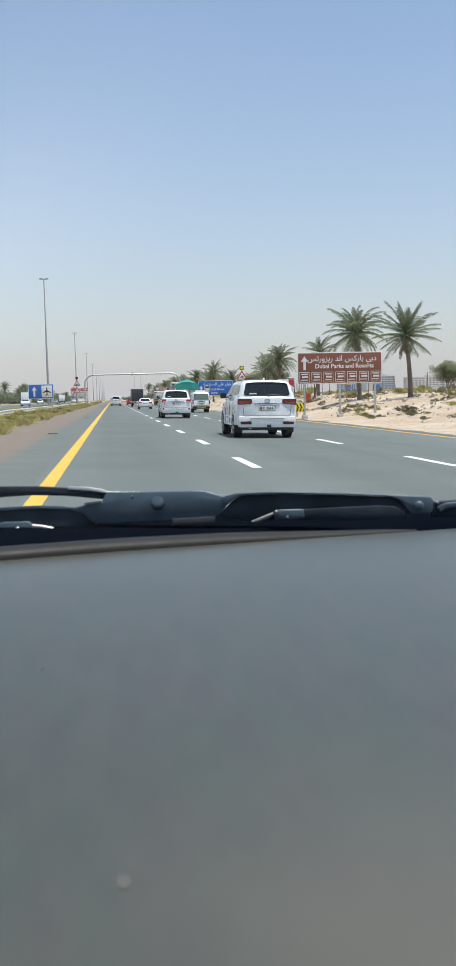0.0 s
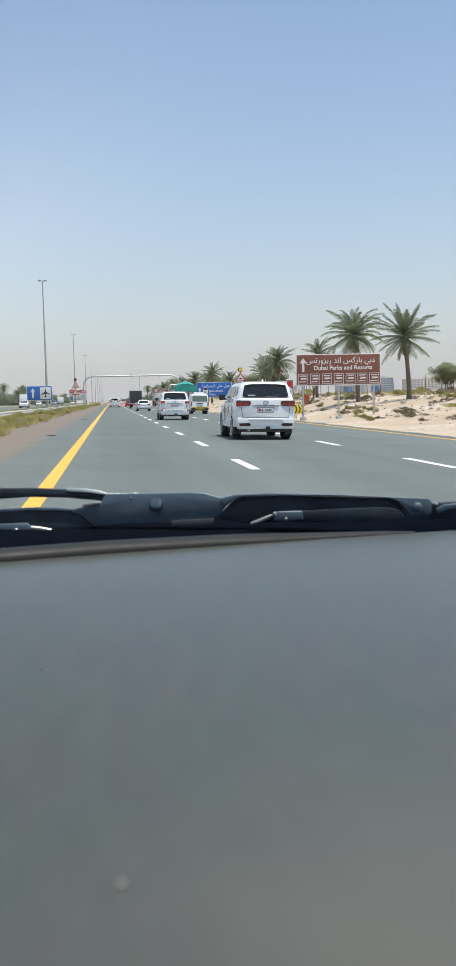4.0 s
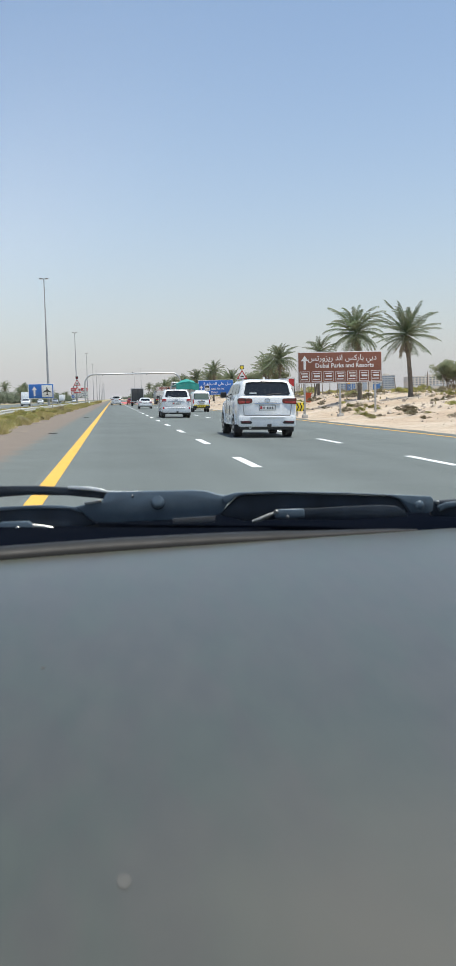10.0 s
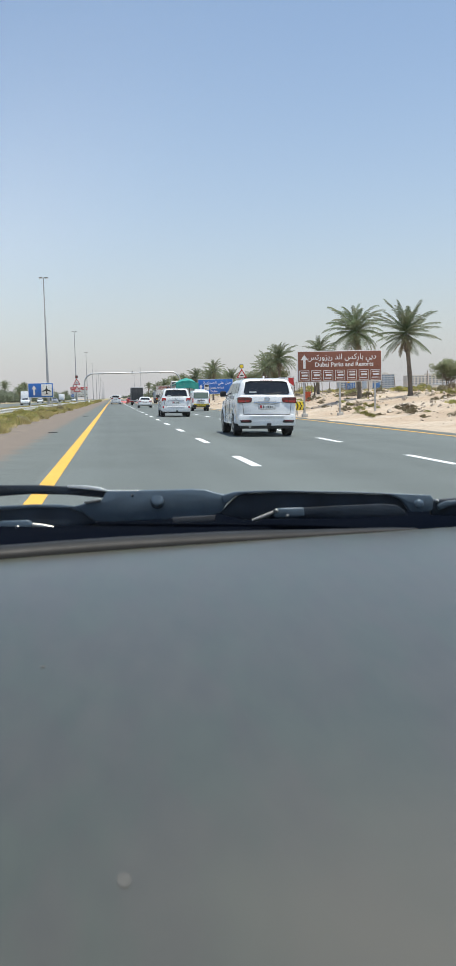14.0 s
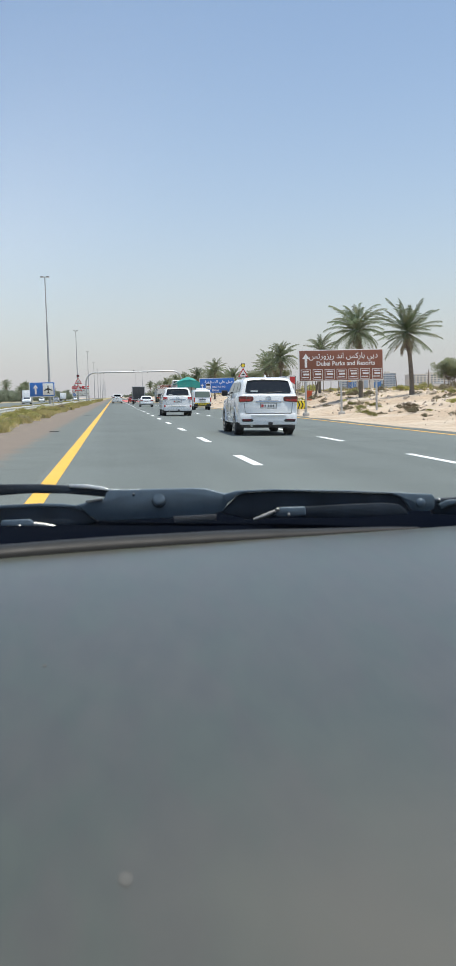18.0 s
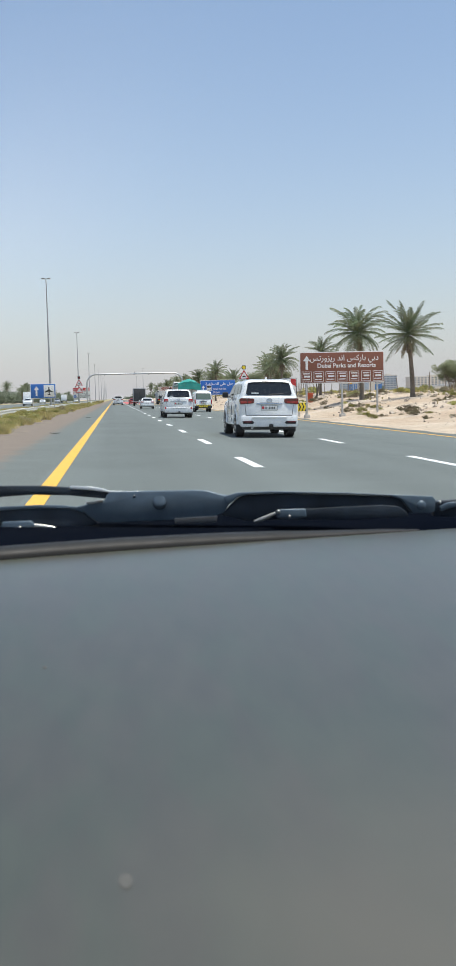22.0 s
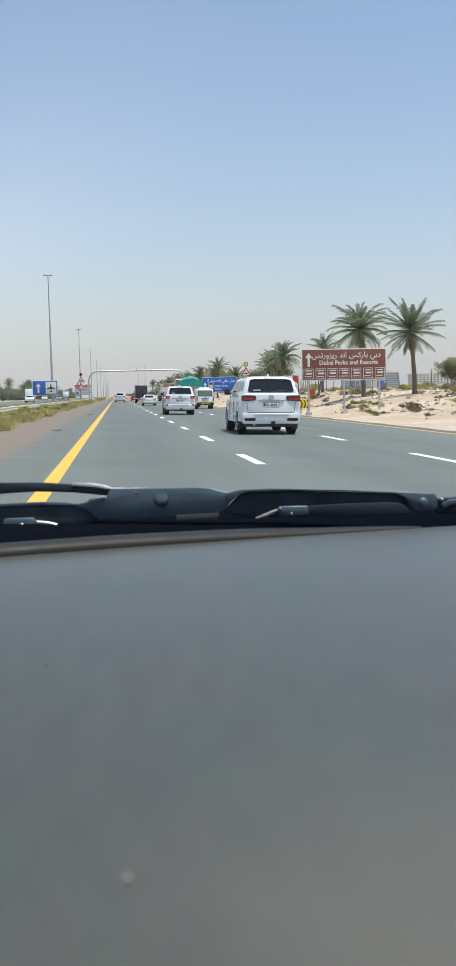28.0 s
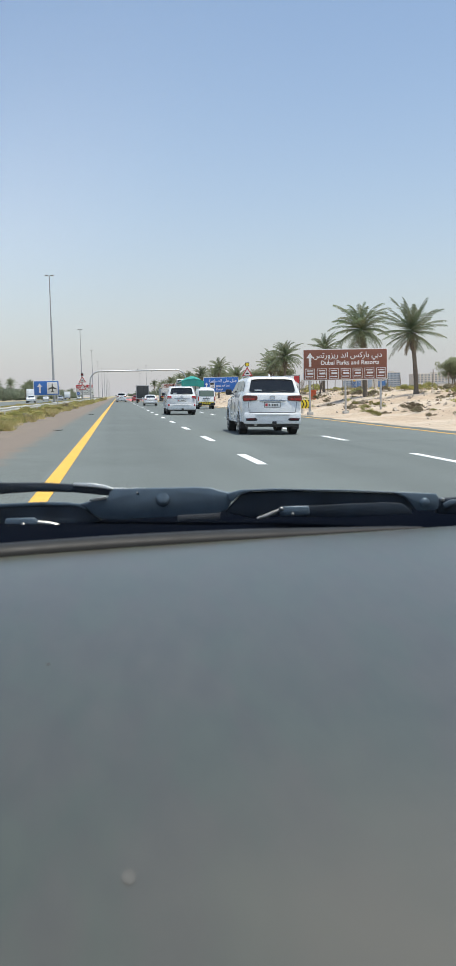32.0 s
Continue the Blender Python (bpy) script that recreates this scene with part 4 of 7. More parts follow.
            part("bumper_reflector", Shape().box((side * 0.72, -0.095, 0.515), (0.27, 0.02, 0.035), 0.008), TAIL_DARK, root, "dark red bumper reflector")
        else:
            part("tail_lamp", Shape().box((side * 0.815, 0.06, 1.17), (0.29, 0.16, 0.22), 0.045), TAIL, root, "red square tail lamp", smooth=50)
            part("lamp_strip", Shape().box((side * 0.80, -0.02, 1.12), (0.2, 0.02, 0.05), 0.01), LAMPWHITE, root)
            part("bumper_reflector", Shape().box((side * 0.86, -0.07, 0.66), (0.11, 0.05, 0.13), 0.02), TAIL, root, "red bumper reflector")
        part("headlamp", Shape().box((side * 0.72, 4.80, 0.95), (0.36, 0.12, 0.16), 0.04), LAMPWHITE, root)
        part("mud_flap", Shape().box((side * 0.86, 0.55, 0.30), (0.26, 0.02, 0.24), 0.008), PLASTIC, root)
        for y in (1.0, 3.87):
            part("wheel_flare", Shape().tube([(side * 0.972, y + 0.475 * math.cos(a), 0.42 + 0.475 * math.sin(a)) for a in (math.pi * k / 12 for k in range(13))], 0.034, 8), PAINT, root)
        part("sill", Shape().box((side * 0.90, 2.45, 0.42), (0.12, 1.9, 0.10), 0.03), PLASTIC, root)
    part("rear_bumper", Shape().box((0, 0.05, 0.535), (1.90, 0.25, 0.38), 0.09), PAINT, root, "white rear bumper", smooth=50)
    part("bumper_step", Shape().box((0, -0.085, 0.665), (1.15, 0.06, 0.05), 0.02), PAINT, root)
    part("bumper_under", Shape().box((0, 0.18, 0.33), (1.70, 0.3, 0.13), 0.03), PLASTIC, root, "black lower valance")
    part("tailgate_strip", Shape().box((0, -0.012, 0.715), (1.50, 0.03, 0.028), 0.008), PLASTIC, root, "black strip below the tailgate")
    part("spoiler", Shape().loft([[(x, y, z - 0.05 * abs(x / 0.66) ** 3) for y, z in ((0.135, 1.832), (0.15, 1.852), (0.30, 1.886), (0.48, 1.897), (0.46, 1.86), (0.22, 1.828))]
                                  for x in (-0.66, -0.6, -0.4, -0.15, 0.15, 0.4, 0.6, 0.66)]), PAINT, root, "white roof spoiler", smooth=50)
    part("antenna", Shape().prism([(-0.11, 0.0), (0.10, 0.0), (0.08, 0.075), (0.03, 0.08)], 0.05, pose(0, 0.75, 1.90, 0, 0, -90)), PAINT, root, "white fin antenna")
    part("brake_lamp", Shape().box((0, 0.145, 1.825), (0.42, 0.02, 0.022), 0.008), TAIL_DARK, root)
    part("tailgate_handle", Shape().box((0, -0.005, 1.10), (0.86 if newer else 1.1, 0.05, 0.035), 0.014), CHROME, root, "chrome tailgate bar")
    part("badge", Shape().tube([(0.085 * math.cos(a), -0.012, 1.215 + 0.06 * math.sin(a)) for a in (6.2832 * k / 20 for k in range(21))], 0.012, 6), CHROME, root, "oval chrome badge")
    seam(root, [(-0.80, 1.08), (-0.76, 0.74), (-0.70, 0.705), (0.70, 0.705), (0.76, 0.74), (0.80, 1.08)], -0.004, 0.007)
    seam(root, [(-0.50, 1.125), (0.50, 1.125)], -0.006, 0.005)
    seam(root, [(-0.70, 1.385), (0.70, 1.385)], 0.055, 0.006)
    part("plate_frame", Shape().box((0, 0.0, 0.975), (0.545, 0.03, 0.172), 0.01), INK, root, "black plate frame")
    plate_on(root, 0, -0.012, 0.975, 0.52, 0.15)
    part("badge_bar", Shape().box((0, -0.008, 1.145), (0.62, 0.012, 0.022), 0.004), CHROME, root)
    part("screen_sticker", Shape().box((-0.46, 0.050, 1.445), (0.24, 0.02, 0.045), 0.004), PLATE, root)
    part("tow_eye", Shape().box((0.06, -0.07, 0.40), (0.14, 0.08, 0.09), 0.02), PLASTIC, root)
    part("exhaust", Shape().tube([(-0.55, 0.9, 0.34), (-0.55, 0.02, 0.33)], 0.045, 12), GALV, root)
    part("rear_axle", Shape().tube([(-0.8, 1.0, 0.38), (0.8, 1.0, 0.38)], 0.09, 10), PLASTIC, root)
    part("underbody", Shape().box((0, 2.4, 0.33), (1.6, 4.2, 0.16), 0.03), PLASTIC, root)
    part("wiper", Shape().tube([(0.0, 0.028, 1.40), (0.45, 0.045, 1.43)], 0.012, 6), PLASTIC, root)
    add_wheels(root, 0.85, (1.0, 3.87), 0.405, 0.28)
    mirrors(root, 0.95, 2.98, 1.40, BLACKMETAL if newer else BLACKPAINT, 1.0)
    return root


def saloon(m, label, paint_mat, height=1.45):
    root = thing("saloon_car", m, label, "car", "traffic ahead")
    k = height / 1.45
    part("body", hull([(0.0, 0.74, 0.42, 0.92), (0.06, 0.83, 0.34, 1.0), (0.5, 0.89, 0.26, 1.03), (2.0, 0.91, 0.24, 0.98), (3.3, 0.90, 0.24, 0.96), (4.2, 0.86, 0.28, 0.84), (4.55, 0.74, 0.34, 0.70)]), paint_mat, root, "painted body", smooth=45)
    cab = Cabin([(0.92, 0.80, 0.45, 3.5, 0.15), (1.05, 0.77, 0.6, 3.2, 0.16), (1.36 * k, 0.62, 1.15, 2.4, 0.16), (1.42 * k, 0.56, 1.3, 2.25, 0.16), (1.45 * k, 0.42, 1.5, 2.05, 0.14)])
    part("cabin", cab.shape(), paint_mat, root, smooth=50)
    part("rear_window", cab.end_pane([(-0.64, 1.06), (0.64, 1.06), (0.52, 1.34 * k), (-0.52, 1.34 * k)]), TINT, root, "dark rear window")
    part("windscreen", cab.end_pane([(-0.66, 1.02), (0.66, 1.02), (0.54, 1.34 * k), (-0.54, 1.34 * k)], rear=False), TINT, root)
    for side in (-1, 1):
        part("side_window", cab.side_pane([(0.95, 1.04), (2.0, 1.02), (2.0, 1.34 * k), (1.35, 1.34 * k)], side), TINT, root)
        part("side_window", cab.side_pane([(2.06, 1.02), (3.0, 1.02), (2.4, 1.33 * k), (2.06, 1.34 * k)], side), TINT, root)
        part("tail_lamp", Shape().box((side * 0.66, 0.01, 0.88), (0.34, 0.10, 0.13), 0.03), TAIL, root, "red tail lamp")
    part("rear_bumper", Shape().box((0, 0.03, 0.48), (1.66, 0.18, 0.24), 0.06), paint_mat, root)
    plate_on(root, 0, -0.012, 0.74)
    add_wheels(root, 0.78, (0.95, 3.65), 0.33, 0.22)
    mirrors(root, 0.86, 2.95, 1.02, paint_mat, 0.8)
    return root


def panel_van(m, label):
    """A white delivery van with a roof air-conditioner and chevron strips."""
    root = thing("van", m, label, "van", "traffic ahead")
    part("body", hull([(0.0, 0.82, 0.42, 1.10), (0.05, 0.85, 0.38, 1.16), (0.4, 0.86, 0.36, 1.18), (3.6, 0.86, 0.36, 1.14), (4.4, 0.84, 0.38, 1.06), (4.72, 0.74, 0.44, 0.86)]), PAINT, root, "white van body", smooth=45)
    cab = Cabin([(1.08, 0.845, 0.02, 4.55, 0.12), (1.3, 0.84, 0.04, 4.3, 0.14), (1.75, 0.80, 0.08, 3.75, 0.15), (1.93, 0.76, 0.13, 3.45, 0.16), (1.99, 0.66, 0.24, 3.2, 0.18), (2.01, 0.5, 0.4, 3.0, 0.2)])
    part("cabin", cab.shape(), PAINT, root, "white van roof and sides", smooth=50)
    part("rear_window", cab.end_pane([(-0.68, 1.30), (-0.64, 1.26), (0.64, 1.26), (0.68, 1.30), (0.66, 1.74), (0.62, 1.78), (-0.62, 1.78), (-0.66, 1.74)]), CLEARISH, root, "pale green rear window")
    part("window_seal", cab.end_pane([(-0.72, 1.25), (0.72, 1.25), (0.70, 1.81), (-0.70, 1.81)], proud=0.006), PLASTIC, root)
    part("windscreen", cab.end_pane([(-0.72, 1.3), (0.72, 1.3), (0.68, 1.8), (-0.68, 1.8)], rear=False), TINT, root)
    for side in (-1, 1):
        part("side_window", cab.side_pane([(3.05, 1.22), (4.05, 1.22), (3.55, 1.76), (3.05, 1.78)], side), TINT, root)
        part("tail_lamp", Shape().box((side * 0.80, 0.0, 1.02), (0.11, 0.10, 0.42), 0.03), TAIL, root, "tall red tail lamp")
        for y in (1.5, 2.95):
            part("panel_gap", Shape().tube([(side * 0.865, y, 0.5), (side * 0.866, y, 1.1), (side * 0.81, y, 1.78)], 0.007, 5), PLASTIC, root)
    part("rear_bumper", Shape().box((0, -0.01, 0.50), (1.70, 0.16, 0.22), 0.05), PLASTIC, root, "black rear bumper")
    for z, w, y in ((0.665, 1.46, -0.03), (0.52, 0.86, -0.105)):
        st = part("chevron_strip", Shape().box((0, y, z), (w, 0.02, 0.10), 0.004), SIGN_YELLOW, root, "yellow and black chevron strip", smooth=0)
        chev = Shape()
        k = int(w / 0.16)
        for i in range(k):
            x = -w / 2 + 0.08 + i * (w - 0.16) / (k - 1)
            d = 0.035 if x > 0 else -0.035
            chev.add([(x - d - 0.02, y - 0.014, z + 0.045), (x - d + 0.03, y - 0.014, z + 0.045), (x + d + 0.03, y - 0.014, z), (x + d - 0.02, y - 0.014, z)], [(0, 1, 2, 3)])
            chev.add([(x + d - 0.02, y - 0.014, z), (x + d + 0.03, y - 0.014, z), (x - d + 0.03, y - 0.014, z - 0.045), (x - d - 0.02, y - 0.014, z - 0.045)], [(0, 1, 2, 3)])
        part("chevrons", chev, SIGN_BLACK, st, smooth=0)
    part("tailgate_handle", Shape().box((0, -0.01, 1.06), (0.72, 0.05, 0.06), 0.02), BLACKMETAL, root, "black tailgate bar")
    part("badge", Shape().disc((0, -0.02, 1.16), 0.055, "y", 0.03), CHROME, root)
    plate_on(root, 0.02, -0.035, 0.90)
    part("roof_cooler", Shape().box((0.0, 1.6, 2.07), (1.0, 1.1, 0.18), 0.05), PAINT, root, "white roof cooling unit")
    add_wheels(root, 0.72, (0.95, 3.5), 0.33, 0.22)
    mirrors(root, 0.84, 3.75, 1.28, BLACKMETAL, 1.0)
    return root


def pickup(m, label):
    root = thing("pickup", m, label, "pickup truck", "traffic ahead")
    part("body", hull([(0.0, 0.90, 0.62, 1.30), (0.06, 0.96, 0.56, 1.34), (1.9, 0.98, 0.50, 1.34), (4.4, 0.98, 0.50, 1.28), (5.4, 0.95, 0.54, 1.22), (5.75, 0.85, 0.60, 1.05)]), BLACKPAINT, root, "black painted body", smooth=45)
    cab = Cabin([(1.24, 0.93, 1.9, 4.5, 0.12), (1.4, 0.90, 1.95, 4.3, 0.14), (1.8, 0.80, 2.1, 3.7, 0.16), (1.91, 0.72, 2.25, 3.5, 0.16), (1.94, 0.55, 2.4, 3.3, 0.16)])
    part("cabin", cab.shape(), BLACKPAINT, root, smooth=50)
    part("rear_window", cab.end_pane([(-0.7, 1.42), (0.7, 1.42), (0.64, 1.78), (-0.64, 1.78)]), TINT, root)
    part("windscreen", cab.end_pane([(-0.75, 1.42), (0.75, 1.42), (0.66, 1.78), (-0.66, 1.78)], rear=False), TINT, root)
    for side in (-1, 1):
        part("side_window", cab.side_pane([(2.15, 1.40), (3.1, 1.38), (3.1, 1.78), (2.3, 1.78)], side), TINT, root)
        part("side_window", cab.side_pane([(3.16, 1.38), (4.1, 1.38), (3.6, 1.76), (3.16, 1.78)], side), TINT, root)
        part("tail_lamp", Shape().box((side * 0.84, 0.0, 1.12), (0.18, 0.12, 0.34), 0.03), TAIL, root, "red tail lamp")
    part("rear_bumper", Shape().box((0, -0.04, 0.66), (1.86, 0.18, 0.20), 0.05), BLACKPAINT, root, "black rear bumper")
    part("badge", Shape().prism([(-0.09, 0.08), (0.09, 0.08), (0.08, -0.02), (0, -0.10), (-0.08, -0.02)], 0.03, pose(0, -0.005, 1.10)), CHROME, root, "chrome badge")
    part("tailgate_lip", Shape().box((0, 0.02, 1.345), (1.70, 0.10, 0.05), 0.02), PLASTIC, root)
    seam(root, [(-0.78, 1.30), (-0.78, 0.78), (0.78, 0.78), (0.78, 1.30)], -0.004, 0.007)
    part("tow_hitch", Shape().box((0.12, -0.12, 0.50), (0.12, 0.12, 0.10), 0.02), GALV, root)
    for side in (-1, 1):
        part("exhaust", Shape().tube([(side * 0.62, 0.5, 0.52), (side * 0.62, -0.10, 0.52)], 0.05, 12), CHROME, root, "chrome exhaust tip")
        for y in (3.12, 2.12):
            part("door_handle", Shape().box((side * 0.985, y, 1.16), (0.03, 0.20, 0.035), 0.012), BLACKMETAL, root)
        part("side_step", Shape().box((side * 0.95, 3.0, 0.48), (0.16, 2.0, 0.05), 0.02), PLASTIC, root)
    part("brake_lamp", Shape().box((0, 2.19, 1.90), (0.30, 0.03, 0.05), 0.01), TAIL, root, "high brake lamp")
    plate_on(root, 0, -0.14, 0.66)
    add_wheels(root, 0.83, (1.2, 4.75), 0.42, 0.28)
    mirrors(root, 0.96, 3.95, 1.38, BLACKPAINT, 1.1)
    return root


def axle(root, y, r=0.5, xs=0.95, w=0.34):
    add_wheels(root, xs, (y,), r, w)


def chevron_plate(parent, x, y, z, w, h, k=6):
    """A yellow strip with black chevrons, facing -y."""
    st = part("chevron_strip", Shape().box((x, y, z), (w, 0.02, h), 0.003), SIGN_YELLOW, parent, "yellow and black chevron strip", smooth=0)
    marks = Shape()
    for i in range(k):
        c = x - w / 2 + w * (i + 0.5) / k
        d, t = (h * 0.3 if c > x else -h * 0.3), w / k * 0.22
        marks.add([(c - d - t, y - 0.013, z + h * 0.45), (c - d + t, y - 0.013, z + h * 0.45), (c + d + t, y - 0.013, z), (c + d - t, y - 0.013, z)], [(0, 1, 2, 3)])
        marks.add([(c + d - t, y - 0.013, z), (c + d + t, y - 0.013, z), (c - d + t, y - 0.013, z - h * 0.45), (c - d - t, y - 0.013, z - h * 0.45)], [(0, 1, 2, 3)])
    part("chevrons", marks, SIGN_BLACK, st, smooth=0)


def tipper_truck(m, label, body_mat, tarp=True):
    """A tractor with a tipper semi-trailer; with tarp, a heaped load under a green tarpaulin."""
    root = thing("tipper_truck", m, label, "truck", "tipper trucks")
    part("chassis", Shape().box((0, 5.9, 0.98), (0.9, 11.4, 0.26), 0.03), BLACKMETAL, root)
    tub = part("tipper_body", Shape().loft([[(-1.22 * k, y, 1.35), (1.22 * k, y, 1.35), (1.25 * k, y, 1.55), (1.25 * k, y, 2.95), (-1.25 * k, y, 2.95), (-1.25 * k, y, 1.55)]
                                            for y, k in ((0.0, 1.0), (7.7, 1.0), (7.9, 0.96))]), body_mat, root, "weathered ribbed tipper sides", smooth=25)
    rib = Shape().box((0, 0, 2.16), (0.08, 0.13, 1.50), 0.02).mesh("side_rib", body_mat)
    for i in range(12):
        for side in (-1, 1):
            part("side_rib", rib, body_mat, tub, m=pose(side * 1.27, 0.25 + 0.66 * i, 0))
    for side in (-1, 1):
        part("top_rail", Shape().box((side * 1.26, 3.95, 2.95), (0.12, 7.9, 0.12), 0.03), body_mat, tub)
    part("tailboard", Shape().box((0, -0.04, 2.0), (2.36, 0.07, 1.30), 0.02), body_mat, root, "weathered tailboard")
    for x in (-0.78, -0.28, 0.28, 0.78):
        part("tailboard_mark", Shape().box((x, -0.083, 2.12), (0.09, 0.012, 0.60), 0), INK, root, smooth=0)
    for x in (-0.95, 0.95):
        chevron_plate(root, x, -0.085, 1.72, 0.40, 0.11, 4)
    if tarp:
        cover, rings = Shape(), []
        for i in range(15):
            y = -0.06 + 7.9 * i / 14
            hgt = 0.20 + 0.42 * math.exp(-((y - 1.2) / 1.1) ** 2) + 0.25 * math.exp(-((y - 4.6) / 1.4) ** 2)
            rings.append([(x, y + 0.03 * math.sin(5 * x), 3.0 + hgt * (1 - (abs(x) / 1.30) ** 1.7) + 0.02 * math.sin(9 * x + i)) for x in np.linspace(-1.30, 1.30, 15)] +
                         [(1.33, y, 2.80 + 0.08 * math.sin(i * 2.1)), (-1.33, y, 2.80 + 0.08 * math.sin(i * 1.7))])
        cover.loft(rings)
        part("tarpaulin", cover, CANVAS, root, "green tarpaulin over the load", smooth=60)
        flap = Shape()
        flap.loft([[(x, -0.11 - 0.015 * math.sin(4 * x), 3.02), (x, -0.14 - 0.02 * math.sin(3 * x), 2.42 - 0.22 * (abs(x) / 1.3) ** 2), (x, -0.11 - 0.02 * math.sin(3 * x), 2.42 - 0.22 * (abs(x) / 1.3) ** 2), (x, -0.08, 3.02)]
                   for x in np.linspace(-1.32, 1.32, 17)])
        part("tarp_flap", flap, CANVAS, root, "dark green hanging flap", smooth=60)
    part("under_bar", Shape().box((0, -0.05, 0.98), (2.40, 0.10, 0.14), 0.02), SIGN_YELLOW, root, "yellow under-run bar")
    chevron_plate(root, 0, -0.11, 0.98, 2.36, 0.12, 26)
    part("lamp_board", Shape().box((0, 0.0, 1.16), (2.36, 0.06, 0.24), 0.02), SIGN_RED, root, "red painted lamp board")
    for side in (-1, 1):
        part("tail_lamp", Shape().box((side * 0.86, -0.05, 1.16), (0.42, 0.06, 0.15), 0.02), TAIL, root, "red tail lamp")
        part("mud_flap", Shape().box((side * 0.88, 0.02, 0.62), (0.56, 0.03, 0.46), 0.01), PLASTIC, root)
        part("marker_lamp", Shape().box((side * 0.50, -0.05, 1.16), (0.10, 0.06, 0.13), 0.02), SIGN_YELLOW, root)
    plate_on(root, 0, -0.06, 1.12)
    for y in (1.0, 2.3, 3.6, 8.1, 9.4, 12.4):
        axle(root, y)
    cab = part("truck_cab", Shape().loft([[(x, y, z) for x, z in ((-1.20, 0.95), (1.20, 0.95), (1.24, 1.5), (1.22, 2.6), (1.12, 3.45 - d), (-1.12, 3.45 - d), (-1.22, 2.6), (-1.24, 1.5))]
                                         for y, d in ((10.9, 0.10), (11.0, 0.0), (12.4, 0.0), (13.0, 0.25), (13.25, 0.5))]), DUSTYWHITE, root, "white truck cab", smooth=30)
    part("windscreen", Shape().box((0, 13.24, 2.35), (2.1, 0.06, 0.9), 0.03), TINT, cab)
    part("intake_stack", Shape().box((-0.75, 10.75, 2.2), (0.6, 0.3, 2.2), 0.04), BLACKMETAL, root, "black ribbed intake stack")
    for side in (-1, 1):
        part("side_window", Shape().prism([(11.35, 2.15), (12.75, 2.15), (12.55, 2.95), (11.35, 2.95)], 0.03, pose(side * 1.235, 0, 0, 0, 0, 90)), TINT, cab, "tinted cab window", smooth=0)
        part("door_gap", Shape().tube([(side * 1.25, 11.25, 1.2), (side * 1.25, 11.25, 2.6)], 0.012, 5), PLASTIC, cab)
        part("door_handle", Shape().box((side * 1.25, 11.5, 1.72), (0.04, 0.22, 0.06), 0.015), PLASTIC, cab)
        part("mirror", Shape().box((side * 1.48, 13.05, 2.45), (0.20, 0.14, 0.62), 0.05), BLACKMETAL, cab, "black door mirror")
        part("mirror_arm", Shape().tube([(side * 1.18, 12.95, 2.1), (side * 1.46, 13.05, 2.2)], 0.03, 6), BLACKMETAL, cab)
        part("wheel_flare", Shape().tube([(side * 1.20, 12.4 + 0.62 * math.cos(a), 0.52 + 0.62 * math.sin(a)) for a in (math.pi * k / 12 for k in range(13))], 0.06, 8), DUSTYWHITE, cab)
        part("fuel_tank", Shape().box((side * 0.95, 10.4, 0.80), (0.5, 1.1, 0.55), 0.12), GALV, root, "metal fuel tank")
    return root


def box_truck(m, label, box_mat, open_back=False):
    root = thing("box_truck", m, label, "truck", "traffic ahead")
    part("chassis", Shape().box((0, 3.2, 0.72), (0.9, 6.0, 0.2), 0.02), BLACKMETAL, root)
    part("box_body", Shape().box((0, 2.2, 2.0), (2.2, 4.4, 2.3), 0.04), box_mat, root, "box body")
    for side in (-1, 1):
        part("door_leaf", Shape().box((side * 0.53, -0.03, 2.0), (1.03, 0.05, 2.16), 0.015), box_mat, root)
        part("tail_lamp", Shape().box((side * 0.9, -0.04, 0.72), (0.26, 0.06, 0.12), 0.02), TAIL, root, "red tail lamp")
        part("frame_post", Shape().box((side * 1.07, -0.04, 2.0), (0.07, 0.06, 2.3), 0.01), GALV, root)
    part("header_bar", Shape().box((0, -0.04, 3.11), (2.2, 0.06, 0.08), 0.01), GALV, root)
    part("rear_sill", Shape().box((0, -0.06, 0.86), (2.2, 0.1, 0.12), 0.01), GALV, root)
    part("truck_cab", Shape().box((0, 5.4, 1.5), (2.0, 1.6, 1.7), 0.16), PAINT, root, "white truck cab")
    part("cab_window", Shape().box((0, 5.5, 1.95), (2.03, 0.9, 0.5), 0.05), TINT, root)
    plate_on(root, 0, -0.12, 0.72)
    for y in (1.1, 5.3):
        axle(root, y, 0.42, 0.86, 0.28)
    return root


big_suv(on_road(5.0, 29.8), "white off-road estate car with smoked tail lamps, middle lane", True)
big_suv(on_road(4.25, 62.0), "older white off-road estate car with square red tail lamps", False)
panel_van(on_road(8.6, 90.0), "white delivery van with yellow chevron strips and a roof cooler")
tipper_truck(on_road(8.7, 108.0), "loaded cream tipper truck under a green tarpaulin", CREAM)
tipper_truck(on_road(12.0, 232.0), "white tractor unit with a dusty white tipper trailer", DUSTYWHITE, False)
pickup(on_road(8.55, 150.0), "black pickup truck in the outer lane")
box_truck(on_road(4.4, 165.0), "dark box truck with a metal door frame", DARKBOX)
saloon(on_road(4.3, 122.0), "white saloon car in the middle lane", PAINT)
